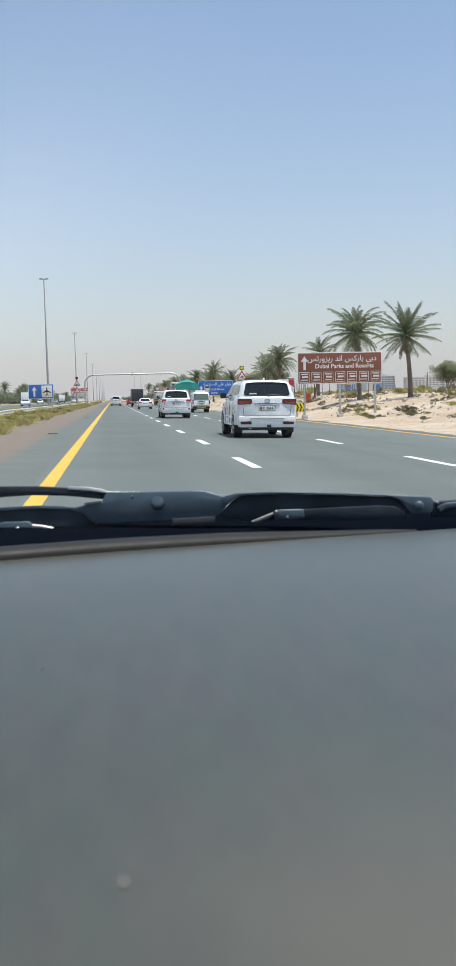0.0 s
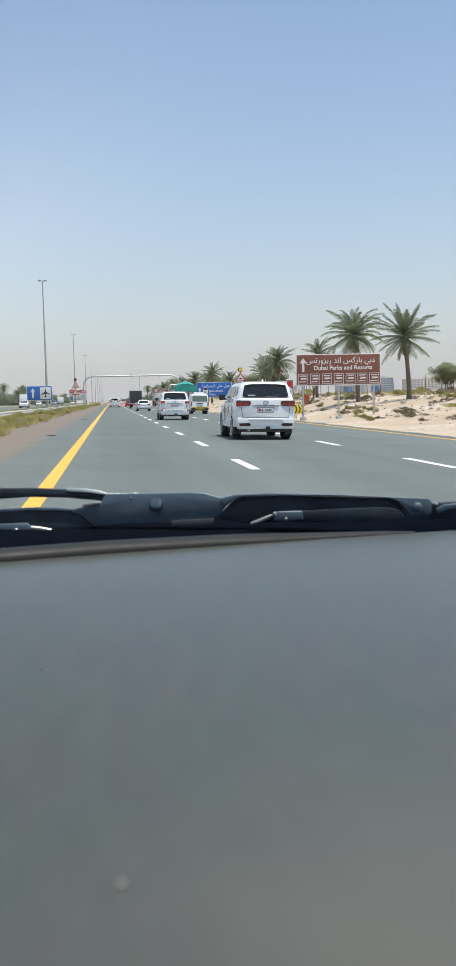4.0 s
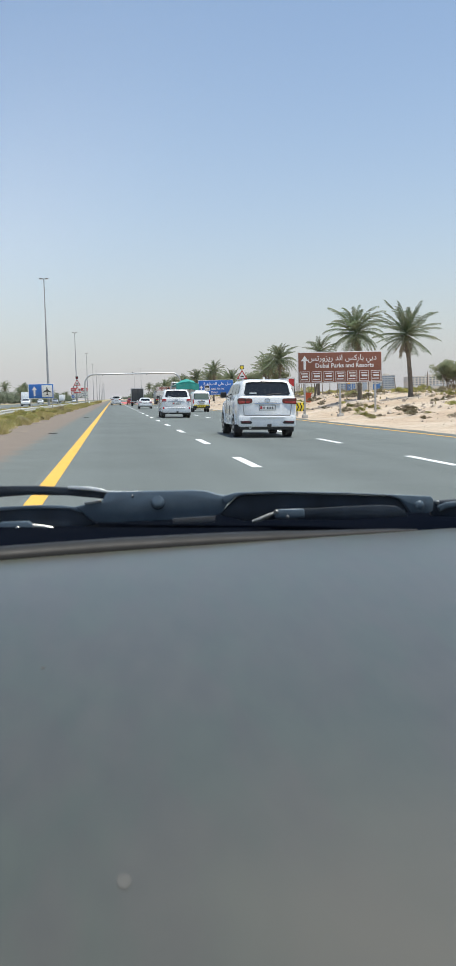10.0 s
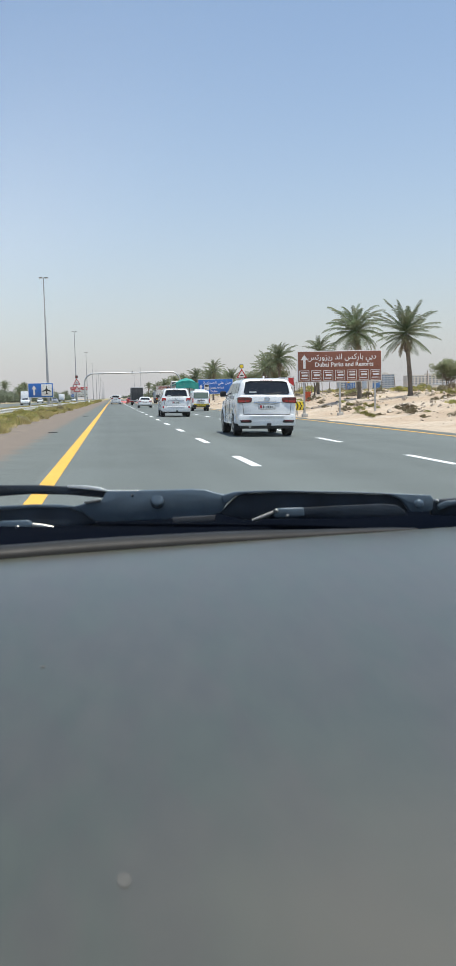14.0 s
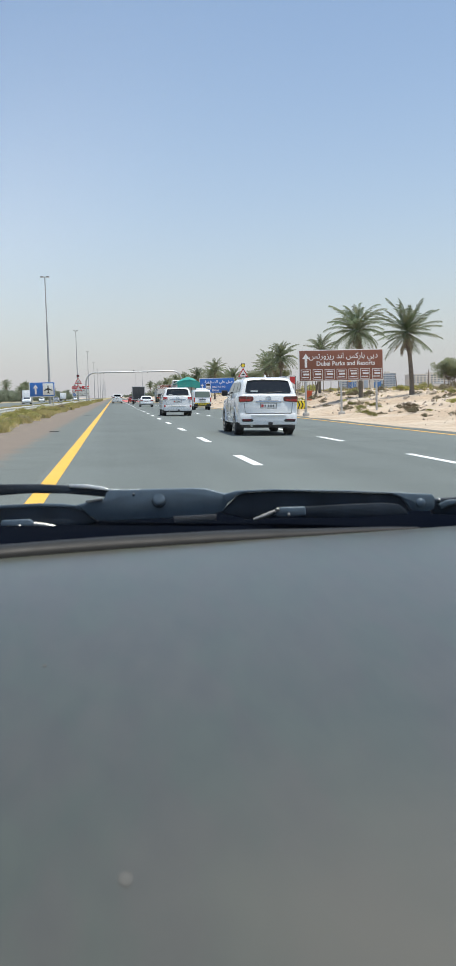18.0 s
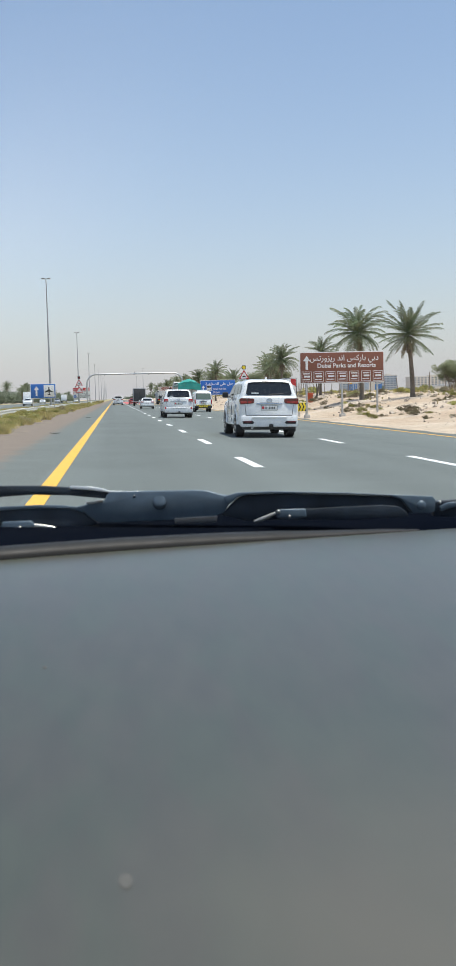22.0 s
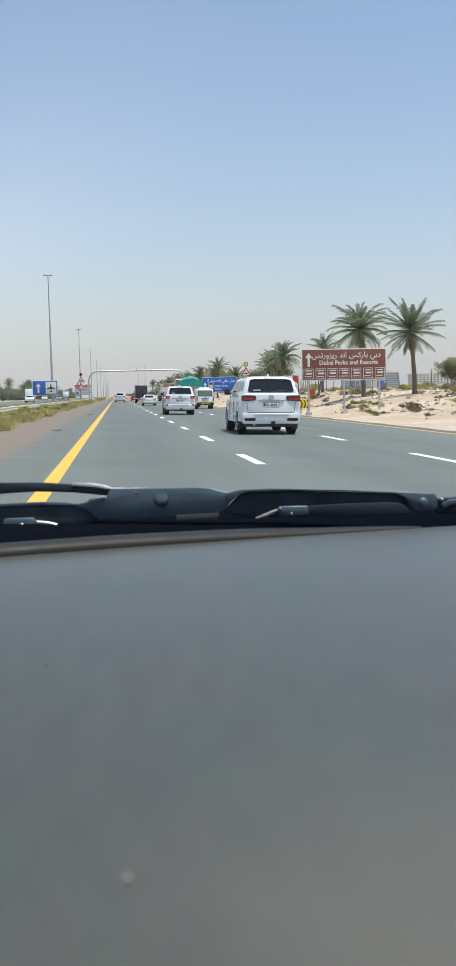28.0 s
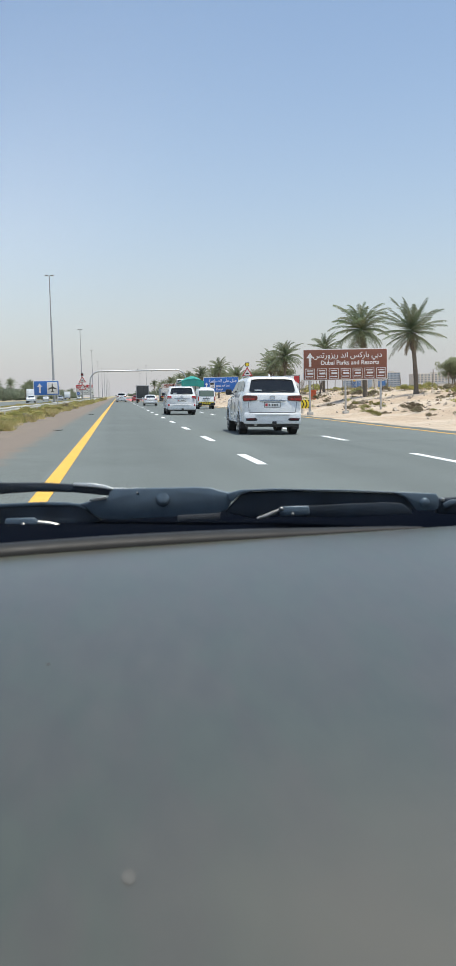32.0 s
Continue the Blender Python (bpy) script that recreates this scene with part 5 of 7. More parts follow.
big_suv(on_road(0.75, 190.0), "distant white off-road estate car in the inner lane", True)
saloon(on_road(4.2, 215.0), "dark red saloon car far ahead", REDPAINT)
saloon(on_road(8.3, 260.0), "silver saloon car far ahead", SILVER)
box_truck(on_road(8.6, 300.0), "blue box truck far ahead", BLUEPAINT)
saloon(on_road(0.9, 330.0), "black saloon car far ahead", BLACKPAINT)

# ---- roadside furniture ----
FORMS = {"ا": (0xFE8D, 2), "ب": (0xFE8F, 4), "ة": (0xFE93, 2), "ت": (0xFE95, 4), "ج": (0xFE9D, 4), "د": (0xFEA9, 2), "ر": (0xFEAD, 2), "ز": (0xFEAF, 2), "س": (0xFEB1, 4),
         "ص": (0xFEB9, 4), "ع": (0xFEC9, 4), "ك": (0xFED9, 4), "ل": (0xFEDD, 4), "م": (0xFEE1, 4), "ن": (0xFEE5, 4), "و": (0xFEED, 2), "ي": (0xFEF1, 4), "ح": (0xFEA1, 4), "خ": (0xFEA5, 4), "ق": (0xFED5, 4), "ى": (0xFEEF, 2), "أ": (0xFE83, 2), "إ": (0xFE87, 2)}


def joined(text):
    """Arabic letters in their joined forms, in drawing order from the left."""
    out = []
    for word in text.split(" "):
        glyphs = []
        for i, c in enumerate(word):
            code, n = FORMS[c]
            before = i > 0 and FORMS[word[i - 1]][1] == 4
            after = n == 4 and i + 1 < len(word)
            glyphs.append(chr(code + (3 if before and after else 2 if after else 1 if before else 0)))
        out.append("".join(reversed(glyphs)))
    return " ".join(reversed(out))


def text_part(body, size, mat, parent, x, y, z, align="LEFT", bold=0.004):
    """Writing on a sign face that looks towards -y."""
    cu = bpy.data.curves.new("writing", "FONT")
    cu.body, cu.size, cu.align_x, cu.extrude, cu.offset, cu.resolution_u = body, size, align, 0.004, bold, 3
    tmp = new("writing", cu)
    bpy.context.view_layer.update()
    me = bpy.data.meshes.new_from_object(tmp.evaluated_get(bpy.context.evaluated_depsgraph_get()))
    bpy.data.objects.remove(tmp)
    me.materials.clear()
    me.materials.append(mat)
    ob = new("writing", me)
    ob.parent = parent
    ob.matrix_basis = pose(x, y, z, 90, 0, 0)
    return ob


def arrow(parent, mat, x, z, h, y=-0.05, turn=0.0):
    m = pose(x, y, z, 0, turn, 0)
    out = [(-0.09 * h, -0.5 * h), (0.09 * h, -0.5 * h), (0.09 * h, 0.12 * h), (0.27 * h, 0.12 * h), (0, 0.5 * h), (-0.27 * h, 0.12 * h), (-0.09 * h, 0.12 * h)]
    return part("arrow", Shape().prism(out, 0.008, m), mat, parent, smooth=0)


def bars(parent, mat, rows, y=-0.05, name="text_bar"):
    """Plain bars of (x, z, width, height) for writing that cannot be read."""
    for x, z, w, h in rows:
        part(name, Shape().box((x, y, z), (w, 0.008, h), 0), mat, parent, smooth=0)


def sign_board(name, m, w, h, clear, mat, posts, label, category="road sign", edge=SIGN_WHITE, post_mat=GALV):
    """A rectangular panel facing -y; its local origin on the ground below the panel's middle. Returns thing and panel."""
    root = thing(name, m, label, category)
    for i in range(posts):
        x = 0 if posts == 1 else -w * 0.42 + i * w * 0.84 / (posts - 1)
        part("post", Shape().box((x, 0.05, (clear + h * 0.9) / 2 - 0.3), (0.11, 0.11, clear + h * 0.9 + 0.6), 0.01), post_mat, root, "steel post")
        part("post_foot", Shape().box((x, 0.05, 0.05), (0.36, 0.36, 0.25), 0.03), CONCRETE, root, "concrete foot")
    part("rim", Shape().box((0, -0.018, clear + h / 2), (w, 0.045, h), 0.015), edge, root, "pale rim")
    panel = part("panel", Shape().box((0, -0.034, clear + h / 2), (w - 0.10, 0.024, h - 0.10), 0.006), mat, root)
    for z in (clear + 0.25 * h, clear + 0.75 * h):
        part("rear_rail", Shape().box((0, 0.02, z), (w * 0.95, 0.04, 0.08), 0.005), GALV, root)
    return root, panel


def brown_leisure_sign(x, y):
    w, h, c = 5.75, 2.05, 2.2
    root, p = sign_board("brown_sign", on_ground(x, y, 2), w, h, c, SIGN_BROWN, 3, "brown direction sign reading Dubai Parks and Resorts, on steel posts")
    arrow(root, SIGN_WHITE, -2.4, c + 1.36, 0.9)
    text_part(joined("دبي باركس اند ريزورتس"), 0.50, SIGN_WHITE, root, 2.5, -0.05, c + 1.48, "RIGHT")
    text_part("Dubai Parks and Resorts", 0.40, SIGN_WHITE, root, 2.3, -0.05, c + 1.02, "RIGHT", 0.008)
    for i in range(7):
        cx = -2.42 + i * 0.807
        part("pictogram_panel", Shape().box((cx, -0.05, c + 0.44), (0.66, 0.012, 0.68), 0.004), SIGN_WHITE, root, "small outlined pictogram panel", smooth=0)
        part("pictogram_field", Shape().box((cx, -0.056, c + 0.44), (0.60, 0.012, 0.62), 0.003), SIGN_BROWN, root, smooth=0)
        bars(root, SIGN_WHITE, [(cx, c + 0.64, 0.44, 0.07), (cx + 0.03, c + 0.46, 0.40, 0.12), (cx - 0.02, c + 0.26, 0.46, 0.06)], -0.063, "pictogram_mark")


def brown_far_sign(x, y, label="wide brown direction sign reading Int'l Humanitarian City, Offices, Warehouse"):
    w, h, c = 6.0, 3.0, 1.6
    root, p = sign_board("brown_sign", on_ground(x, y), w, h, c, SIGN_BROWN, 3, label)
    part("crest", Shape().box((-2.62, -0.05, c + 2.52), (0.58, 0.012, 0.62), 0.04), SIGN_WHITE, root, "pale square crest")
    part("crest_field", Shape().box((-2.62, -0.058, c + 2.52), (0.40, 0.010, 0.42), 0.02), material("pale_green_crest", (0.42, 0.52, 0.45), 0.5), root)
    text_part(joined("المدينة العالمية للخدمات الإنسانية"), 0.46, SIGN_WHITE, root, 2.85, -0.05, c + 2.58, "RIGHT")
    text_part("Int'l Humanitarian City", 0.40, SIGN_WHITE, root, -2.25, -0.05, c + 2.14)
    text_part(joined("المكاتب"), 0.42, SIGN_WHITE, root, 2.2, -0.05, c + 1.62, "RIGHT")
    text_part("Offices", 0.36, SIGN_WHITE, root, -2.25, -0.05, c + 1.12)
    text_part(joined("المستودعات"), 0.42, SIGN_WHITE, root, 2.2, -0.05, c + 0.62, "RIGHT")
    text_part("Warehouse", 0.36, SIGN_WHITE, root, -2.25, -0.05, c + 0.16)
    bars(root, SIGN_WHITE, [(0, c + 1.98, 5.85, 0.045), (0, c + 0.98, 5.85, 0.045)], name="rule")
    arrow(root, SIGN_WHITE, -2.62, c + 1.45, 0.72)
    part("turn_arrow", Shape().prism([(2.42, 0.18), (2.54, 0.18), (2.54, 0.46), (2.66, 0.46), (2.66, 0.32), (2.92, 0.54), (2.66, 0.76), (2.66, 0.62), (2.42, 0.62)], 0.008, pose(0, -0.05, c + 0.02)), SIGN_WHITE, root, smooth=0)


def blue_city_sign(x, y):
    w, h, c = 5.2, 2.2, 1.7
    root, p = sign_board("blue_sign", on_ground(x, y), w, h, c, SIGN_BLUE, 2, "blue direction sign for Jabal Ali Ind and Dubai")
    arrow(root, SIGN_WHITE, -2.15, c + 0.95, 1.0)
    part("route_shield", Shape().box((-1.3, -0.05, c + 1.0), (0.72, 0.012, 0.85), 0.06), SIGN_WHITE, root, "white route shield")
    part("shield_top", Shape().box((-1.3, -0.058, c + 1.24), (0.60, 0.010, 0.28), 0.02), SIGN_BLACK, root)
    text_part("311", 0.38, SIGN_BLACK, root, -1.3, -0.06, c + 0.68, "CENTER")
    text_part(joined("جبل علي الصناعية"), 0.58, SIGN_WHITE, root, 2.35, -0.05, c + 1.48, "RIGHT")
    text_part("Jabal Ali Ind", 0.42, SIGN_WHITE, root, -0.75, -0.05, c + 0.78)
    text_part("Dubai", 0.42, SIGN_WHITE, root, -0.75, -0.05, c + 0.28)


def airport_sign(x, y, label):
    w, h, c = 3.0, 1.75, 1.7
    root, p = sign_board("airport_sign", on_ground(x, y), w, h, c, SIGN_BLUE, 2, label)
    arrow(root, SIGN_WHITE, -0.78, c + h / 2, 1.15)
    part("pictogram_field", Shape().box((0.70, -0.05, c + h / 2), (1.25, 0.012, 1.4), 0.02), SIGN_WHITE, root, "white square field")
    z = c + h / 2
    plane = [(0, 0.52), (0.06, 0.42), (0.07, 0.14), (0.50, -0.10), (0.50, -0.20), (0.07, -0.08), (0.05, -0.34), (0.18, -0.46), (0.18, -0.52), (0, -0.47)]
    plane += [(-a, b) for a, b in reversed(plane[1:-1])]
    part("aeroplane_mark", Shape().prism(plane, 0.008, pose(0.70, -0.06, z)), SIGN_BLACK, root, "black aeroplane pictogram", smooth=0)


def tri(r):
    return [(-r * 0.866, -r * 0.5), (r * 0.866, -r * 0.5), (0, r)]


def warning_post(x, y, label, plate=False):
    root = thing("warning_sign", on_ground(x, y), label, "road sign", "twin triangle warning signs")
    part("post", Shape().tube([(0, 0.05, -0.3), (0, 0.05, 4.4)], 0.045, 10), GALV, root, "steel post")
    lamp = part("beacon", Shape().box((0, 0.02, 4.62), (0.42, 0.16, 0.42), 0.04), BLACKMETAL, root, "small dark flashing beacon")
    part("beacon_lens", Shape().disc((0, -0.07, 4.62), 0.17, "y", 0.03), SIGN_YELLOW if plate else TAIL_DARK, lamp)
    if plate:
        part("distance_plate", Shape().box((0, -0.02, 1.98), (1.15, 0.03, 0.46), 0.05), SIGN_WHITE, root, "white distance plate")
        text_part("1000m", 0.30, SIGN_BLACK, root, 0, -0.045, 1.87, "CENTER", 0.008)
    for k, z in enumerate((3.72, 2.60)):
        t = part("triangle", Shape().prism(tri(0.66), 0.02, pose(0, -0.02, z)), SIGN_RED, root, "red-bordered triangle", smooth=0)
        part("triangle_field", Shape().prism(tri(0.45), 0.008, pose(0, -0.035, z)), SIGN_WHITE, t, smooth=0)
        if k == 0:
            part("hump_mark", Shape().prism([(-0.24, -0.12), (0.24, -0.12), (0.14, -0.03), (0, 0.04), (-0.14, -0.03)], 0.006, pose(0, -0.042, z)), SIGN_BLACK, t, smooth=0)
        else:
            mk = Shape()
            for a in (90, 210, 330):
                mk.prism([(-0.10, 0.12), (0.03, 0.17), (0.10, 0.10), (0.02, 0.11)], 0.006, pose(0, -0.042, z - 0.02, 0, a, 0))
            part("roundabout_mark", mk, SIGN_BLACK, t, smooth=0)


def no_trucks_sign(x, y):
    w, h, c = 2.7, 2.5, 1.6
    root, p = sign_board("lane_sign", on_ground(x, y), w, h, c, SIGN_WHITE, 2, "white lane sign with three arrows and two no-lorries roundels", edge=SIGN_RED)
    z = c + h / 2
    head = [(-0.05, -0.24), (0.05, -0.24), (0.05, 0.0), (0.19, -0.06), (0.19, 0.06), (0, 0.24), (-0.19, 0.06), (-0.19, -0.06), (-0.05, 0.0)]
    for cx in (-0.72, 0.28):
        part("arrow_head", Shape().prism(head, 0.008, pose(cx, -0.05, z + 0.74)), SIGN_BLACK, root, smooth=0)
        part("arrow_tail", Shape().box((cx, -0.05, z - 0.80), (0.11, 0.008, 0.52), 0), SIGN_BLACK, root, smooth=0)
        disc = part("roundel", Shape().disc((cx, -0.06, z - 0.03), 0.45, "y", 0.012, 32), SIGN_RED, root, "red roundel")
        part("roundel_field", Shape().disc((cx, -0.067, z - 0.03), 0.38, "y", 0.012, 32), SIGN_WHITE, disc)
        lorry = Shape().box((cx - 0.08, -0.075, z + 0.02), (0.36, 0.006, 0.20), 0).box((cx + 0.19, -0.075, z - 0.02), (0.16, 0.006, 0.13), 0)
        for wx in (-0.17, 0.20):
            lorry.disc((cx + wx, -0.075, z - 0.12), 0.05, "y", 0.006, 14)
        part("lorry_mark", lorry, SIGN_BLACK, disc, smooth=0)
        part("roundel_bar", Shape().box((cx, -0.08, z - 0.03), (0.78, 0.006, 0.055), 0, Matrix.Rotation(radians(50), 4, "Y")), SIGN_RED, disc, smooth=0)
    part("long_arrow", Shape().prism([(x * 0.9, zz) for x, zz in ((-0.05, -1.02), (0.05, -1.02), (0.05, 0.78), (0.19, 0.70), (0.19, 0.82), (0, 1.02), (-0.19, 0.82), (-0.19, 0.70), (-0.05, 0.78))], 0.008, pose(1.0, -0.05, z)), SIGN_BLACK, root, smooth=0)


def merge_sign(x, y):
    w, h, c = 1.0, 1.4, 1.5
    root, p = sign_board("merge_sign", on_ground(x, y), w, h, c, SIGN_WHITE, 2, "white lane-merge sign with black arrows and a red field", edge=SIGN_BLACK)
    part("red_field", Shape().prism([(0.0, 0.62), (0.44, 0.62), (0.44, -0.05), (0.20, 0.14), (0.0, 0.20)], 0.008, pose(0, -0.05, c + h / 2)), SIGN_RED, root, smooth=0)
    part("through_arrow", Shape().prism([(-0.30, -0.56), (-0.22, -0.56), (-0.22, 0.32), (-0.13, 0.28), (-0.26, 0.56), (-0.39, 0.28), (-0.30, 0.32)], 0.008, pose(0, -0.056, c + h / 2)), SIGN_BLACK, root, smooth=0)
    part("merge_arrow", Shape().prism([(0.20, -0.54), (0.30, -0.54), (0.30, -0.22), (0.10, 0.02), (0.16, 0.09), (-0.08, 0.08), (-0.06, -0.16), (0.02, -0.07), (0.20, -0.28)], 0.008, pose(0, -0.056, c + h / 2)), SIGN_BLACK, root, smooth=0)


def site_sign(x, y):
    w, h, c = 4.6, 2.8, 1.9
    root, p = sign_board("speed_notice", on_ground(x, y), w, h, c, SIGN_WHITE, 2, "red and white notice of maximum and minimum speed limits")
    part("red_band", Shape().box((0, -0.05, c + h - 0.43), (w - 0.12, 0.012, 0.74), 0.01), SIGN_RED, root, "red header band")
    text_part("Attention", 0.34, SIGN_WHITE, root, -2.15, -0.058, c + h - 0.55)
    part("camera_field", Shape().box((0, -0.058, c + h - 0.43), (0.80, 0.012, 0.60), 0.02), SIGN_WHITE, root)
    part("camera_mark", Shape().prism([(-0.28, -0.12), (0.12, -0.16), (0.30, -0.10), (0.30, 0.10), (0.12, 0.14), (-0.28, 0.16)], 0.008, pose(0, -0.068, c + h - 0.43)), SIGN_BLACK, root, "black camera pictogram", smooth=0)
    bars(root, SIGN_WHITE, [(1.55, c + h - 0.43, 1.25, 0.24)], -0.06)
    ring = part("roundel", Shape().disc((-1.72, -0.05, c + 1.45), 0.44, "y", 0.012, 32), SIGN_RED, root, "red speed roundel")
    part("roundel_field", Shape().disc((-1.72, -0.058, c + 1.45), 0.35, "y", 0.012, 32), SIGN_WHITE, ring)
    text_part("110", 0.36, SIGN_BLACK, root, -1.72, -0.068, c + 1.33, "CENTER")
    part("roundel", Shape().disc((-1.72, -0.05, c + 0.50), 0.42, "y", 0.012, 32), SIGN_BLUE, root, "blue speed roundel")
    text_part("60", 0.40, SIGN_WHITE, root, -1.72, -0.06, c + 0.37, "CENTER")
    text_part(joined("الحد الأقصى للسرعة"), 0.44, SIGN_BLACK, root, 2.15, -0.05, c + 1.55, "RIGHT")
    text_part("Maximum Speed Limit", 0.31, SIGN_BLACK, root, -1.15, -0.05, c + 1.12)
    text_part(joined("الحد الأدنى للسرعة"), 0.44, SIGN_BLACK, root, 2.15, -0.05, c + 0.60, "RIGHT")
    text_part("Minimum Speed Limit", 0.31, SIGN_BLACK, root, -1.15, -0.05, c + 0.18)
    for lx in (-1.45, 1.45):
        part("beacon", Shape().box((lx, 0.0, c + h + 0.22), (0.36, 0.2, 0.36), 0.05), BLACKMETAL, root, "small dark beacon")


brown_leisure_sign(15.0, 60)
brown_far_sign(15.4, 262)
blue_city_sign(15.2, 136)
airport_sign(-8.4, 113, "blue sign with a white arrow and an aeroplane")
airport_sign(15.3, 205, "blue aeroplane sign on the sandy verge")
warning_post(-5.4, 148, "twin red triangle warning signs under a dark beacon, beside the median")
warning_post(13.8, 98, "twin red triangle warning signs with a 1000m plate", True)
no_trucks_sign(14.2, 178)
merge_sign(14.6, 76)
site_sign(-8.6, 250)


def light_mast():
    H = 19.0
    root = thing("light_mast", Matrix(), "tall tapered grey lamp mast with a short twin head", "street lamp", "median lamp masts")
    part("shaft", Shape().tube([(0, 0, -0.3), (0, 0, 6.2), (0, 0, 6.25), (0, 0, 12.5), (0, 0, 12.55), (0, 0, H)], [0.20, 0.165, 0.145, 0.115, 0.095, 0.06], 12), POLE, root, "tapered steel shaft")
    part("base_plate", Shape().box((0, 0, 0.04), (0.7, 0.7, 0.10), 0.02), GALV, root)
    part("cross_arm", Shape().tube([(-0.5, 0, H - 0.02), (0.5, 0, H - 0.02)], 0.04, 8), POLE, root)
    for s in (-1, 1):
        lamp = part("lamp_head", Shape().box((s * 0.40, 0, H + 0.03), (0.50, 0.42, 0.17), 0.05), POLE, root, "flat lamp head")
        part("lamp_glass", Shape().box((s * 0.40, 0, H - 0.065), (0.38, 0.30, 0.02), 0.006), LAMPWHITE, lamp)
    return root


mast = light_mast()
mast.matrix_basis = on_ground(-9.2, 138)
for k in range(1, 10):
    copy_thing(mast, on_ground(-9.2, 138 + 110 * k, sink=0.0))


def gantry(y):
    """A bent-pipe arch over the carriageway."""
    root = thing("gantry", Matrix(), "grey bent-pipe gantry arch spanning the carriageway", "gantry")
    xa, xb, H, r = -6.0, 15.6, 6.9, 2.2
    za, zb = ground_z(xa, y) - 0.3, ground_z(xb, y) - 0.3
    left = [(xa, y, za), (xa, y, H - r)] + [(xa + r - r * math.cos(a), y, H - r + r * math.sin(a)) for a in (math.pi / 2 * k / 8 for k in range(1, 9))]
    right = [(xb, y, zb), (xb, y, H - r)] + [(xb - r + r * math.cos(a), y, H - r + r * math.sin(a)) for a in (math.pi / 2 * k / 8 for k in range(1, 9))]
    part("leg", Shape().tube(left, 0.17, 14), GALV, root, "curved pipe leg")
    part("leg", Shape().tube(right, 0.17, 14), GALV, root, "curved pipe leg")
    part("beam", Shape().tube([(xa + r, y, H), (xb - r, y, H)], 0.165, 14), GALV, root, "straight pipe beam")
    for x in (xa + r, (xa + xb) / 2, xb - r):
        part("flange", Shape().tube([(x - 0.06, y, H), (x + 0.06, y, H)], 0.24, 16), GALV, root)
    for i in range(5):
        part("sensor", Shape().box((xa + 4 + i * 3.3, y - 0.02, H - 0.24), (0.14, 0.2, 0.16), 0.03), BLACKMETAL, root)
    part("camera_box", Shape().box(((xa + xb) / 2, y, H + 0.32), (0.25, 0.35, 0.2), 0.04), BLACKMETAL, root)


gantry(212)


def barrier(m, label, mat):
    root = thing("crash_barrier", m, label, "barrier", "plastic crash barriers")
    prof = [(-0.28, 0.0), (0.28, 0.0), (0.26, 0.18), (0.12, 0.42), (0.09, 0.82), (-0.09, 0.82), (-0.12, 0.42), (-0.26, 0.18)]
    part("block", Shape().prism([(x, z) for x, z in prof], 1.4), mat, root, "concrete block")
    if mat is SIGN_RED:
        for k in (-0.50, -0.02, 0.46):
            part("white_stripe", Shape().prism([(x * 1.02, z * 1.005) for x, z in prof], 0.24, pose(0, k, 0)), SIGN_WHITE, root)
    part("foot_slot", Shape().box((0, 0, 0.05), (0.58, 0.3, 0.09), 0.02), PLASTIC, root)
    return root


for k in range(9):
    barrier(on_ground(14.6, 203 - 1.45 * k), "red and white crash barrier at the gantry leg" if k % 2 else "white crash barrier at the gantry leg", SIGN_RED if k % 2 else SIGN_WHITE)
for k in range(4):
    barrier(on_ground(-4.9, 203 - 1.45 * k), "white crash barrier at the gantry leg", SIGN_WHITE)


def guardrail(name, x, y0, y1, label, step=4.0, toward=1):
    root = thing(name, Matrix(), label, "guardrail", kind="structure")
    prof = [(0.0, 0.50), (0.05, 0.53), (0.05, 0.58), (0.0, 0.63), (0.0, 0.67), (0.05, 0.72), (0.05, 0.77), (0.0, 0.81)]
    ys = list(np.arange(y0, y1 + 0.01, step))
    rings = []
    for y in ys:
        g = ground_z(x, y)
        rings.append([(x + toward * a, float(y), g + b) for a, b in prof] + [(x + toward * (a - 0.006), float(y), g + b) for a, b in reversed(prof)])
    part("rail_beam", Shape().loft(rings), RAIL, root, "corrugated steel beam")
    post = Shape().box((0, 0, 0.25), (0.10, 0.14, 1.05), 0.006).mesh("rail_post", GALV)
    for y in ys:
        part("rail_post", post, GALV, root, m=pose(x - toward * 0.09, float(y), ground_z(x, y)))
    return root


guardrail("median_guardrail", -8.2, 30, 430, "galvanised steel guardrail along the grassy median")
guardrail("verge_guardrail", 13.1, 66, 102, "short galvanised guardrail at the edge of the sand", toward=-1)


def hazard_marker(x, y):
    """A small chevron board on two short posts before a guardrail's end."""
    root = thing("hazard_marker", on_ground(x, y), "yellow and black chevron board at the guardrail end", "road sign")
    for dx in (-0.22, 0.22):
        part("post", Shape().box((dx, 0.04, 0.40), (0.06, 0.06, 1.2), 0.006), GALV, root)
    board = part("board", Shape().box((0, 0, 0.72), (0.75, 0.03, 0.62), 0.01), SIGN_YELLOW, root, "yellow board")
    for dx in (-0.24, 0.0, 0.24):
        part("chevron", Shape().prism([(dx - 0.10, -0.29), (dx - 0.02, -0.29), (dx + 0.11, 0.0), (dx - 0.02, 0.29), (dx - 0.10, 0.29), (dx + 0.03, 0.0)], 0.008, pose(0, -0.02, 0.72)), SIGN_BLACK, board, smooth=0)


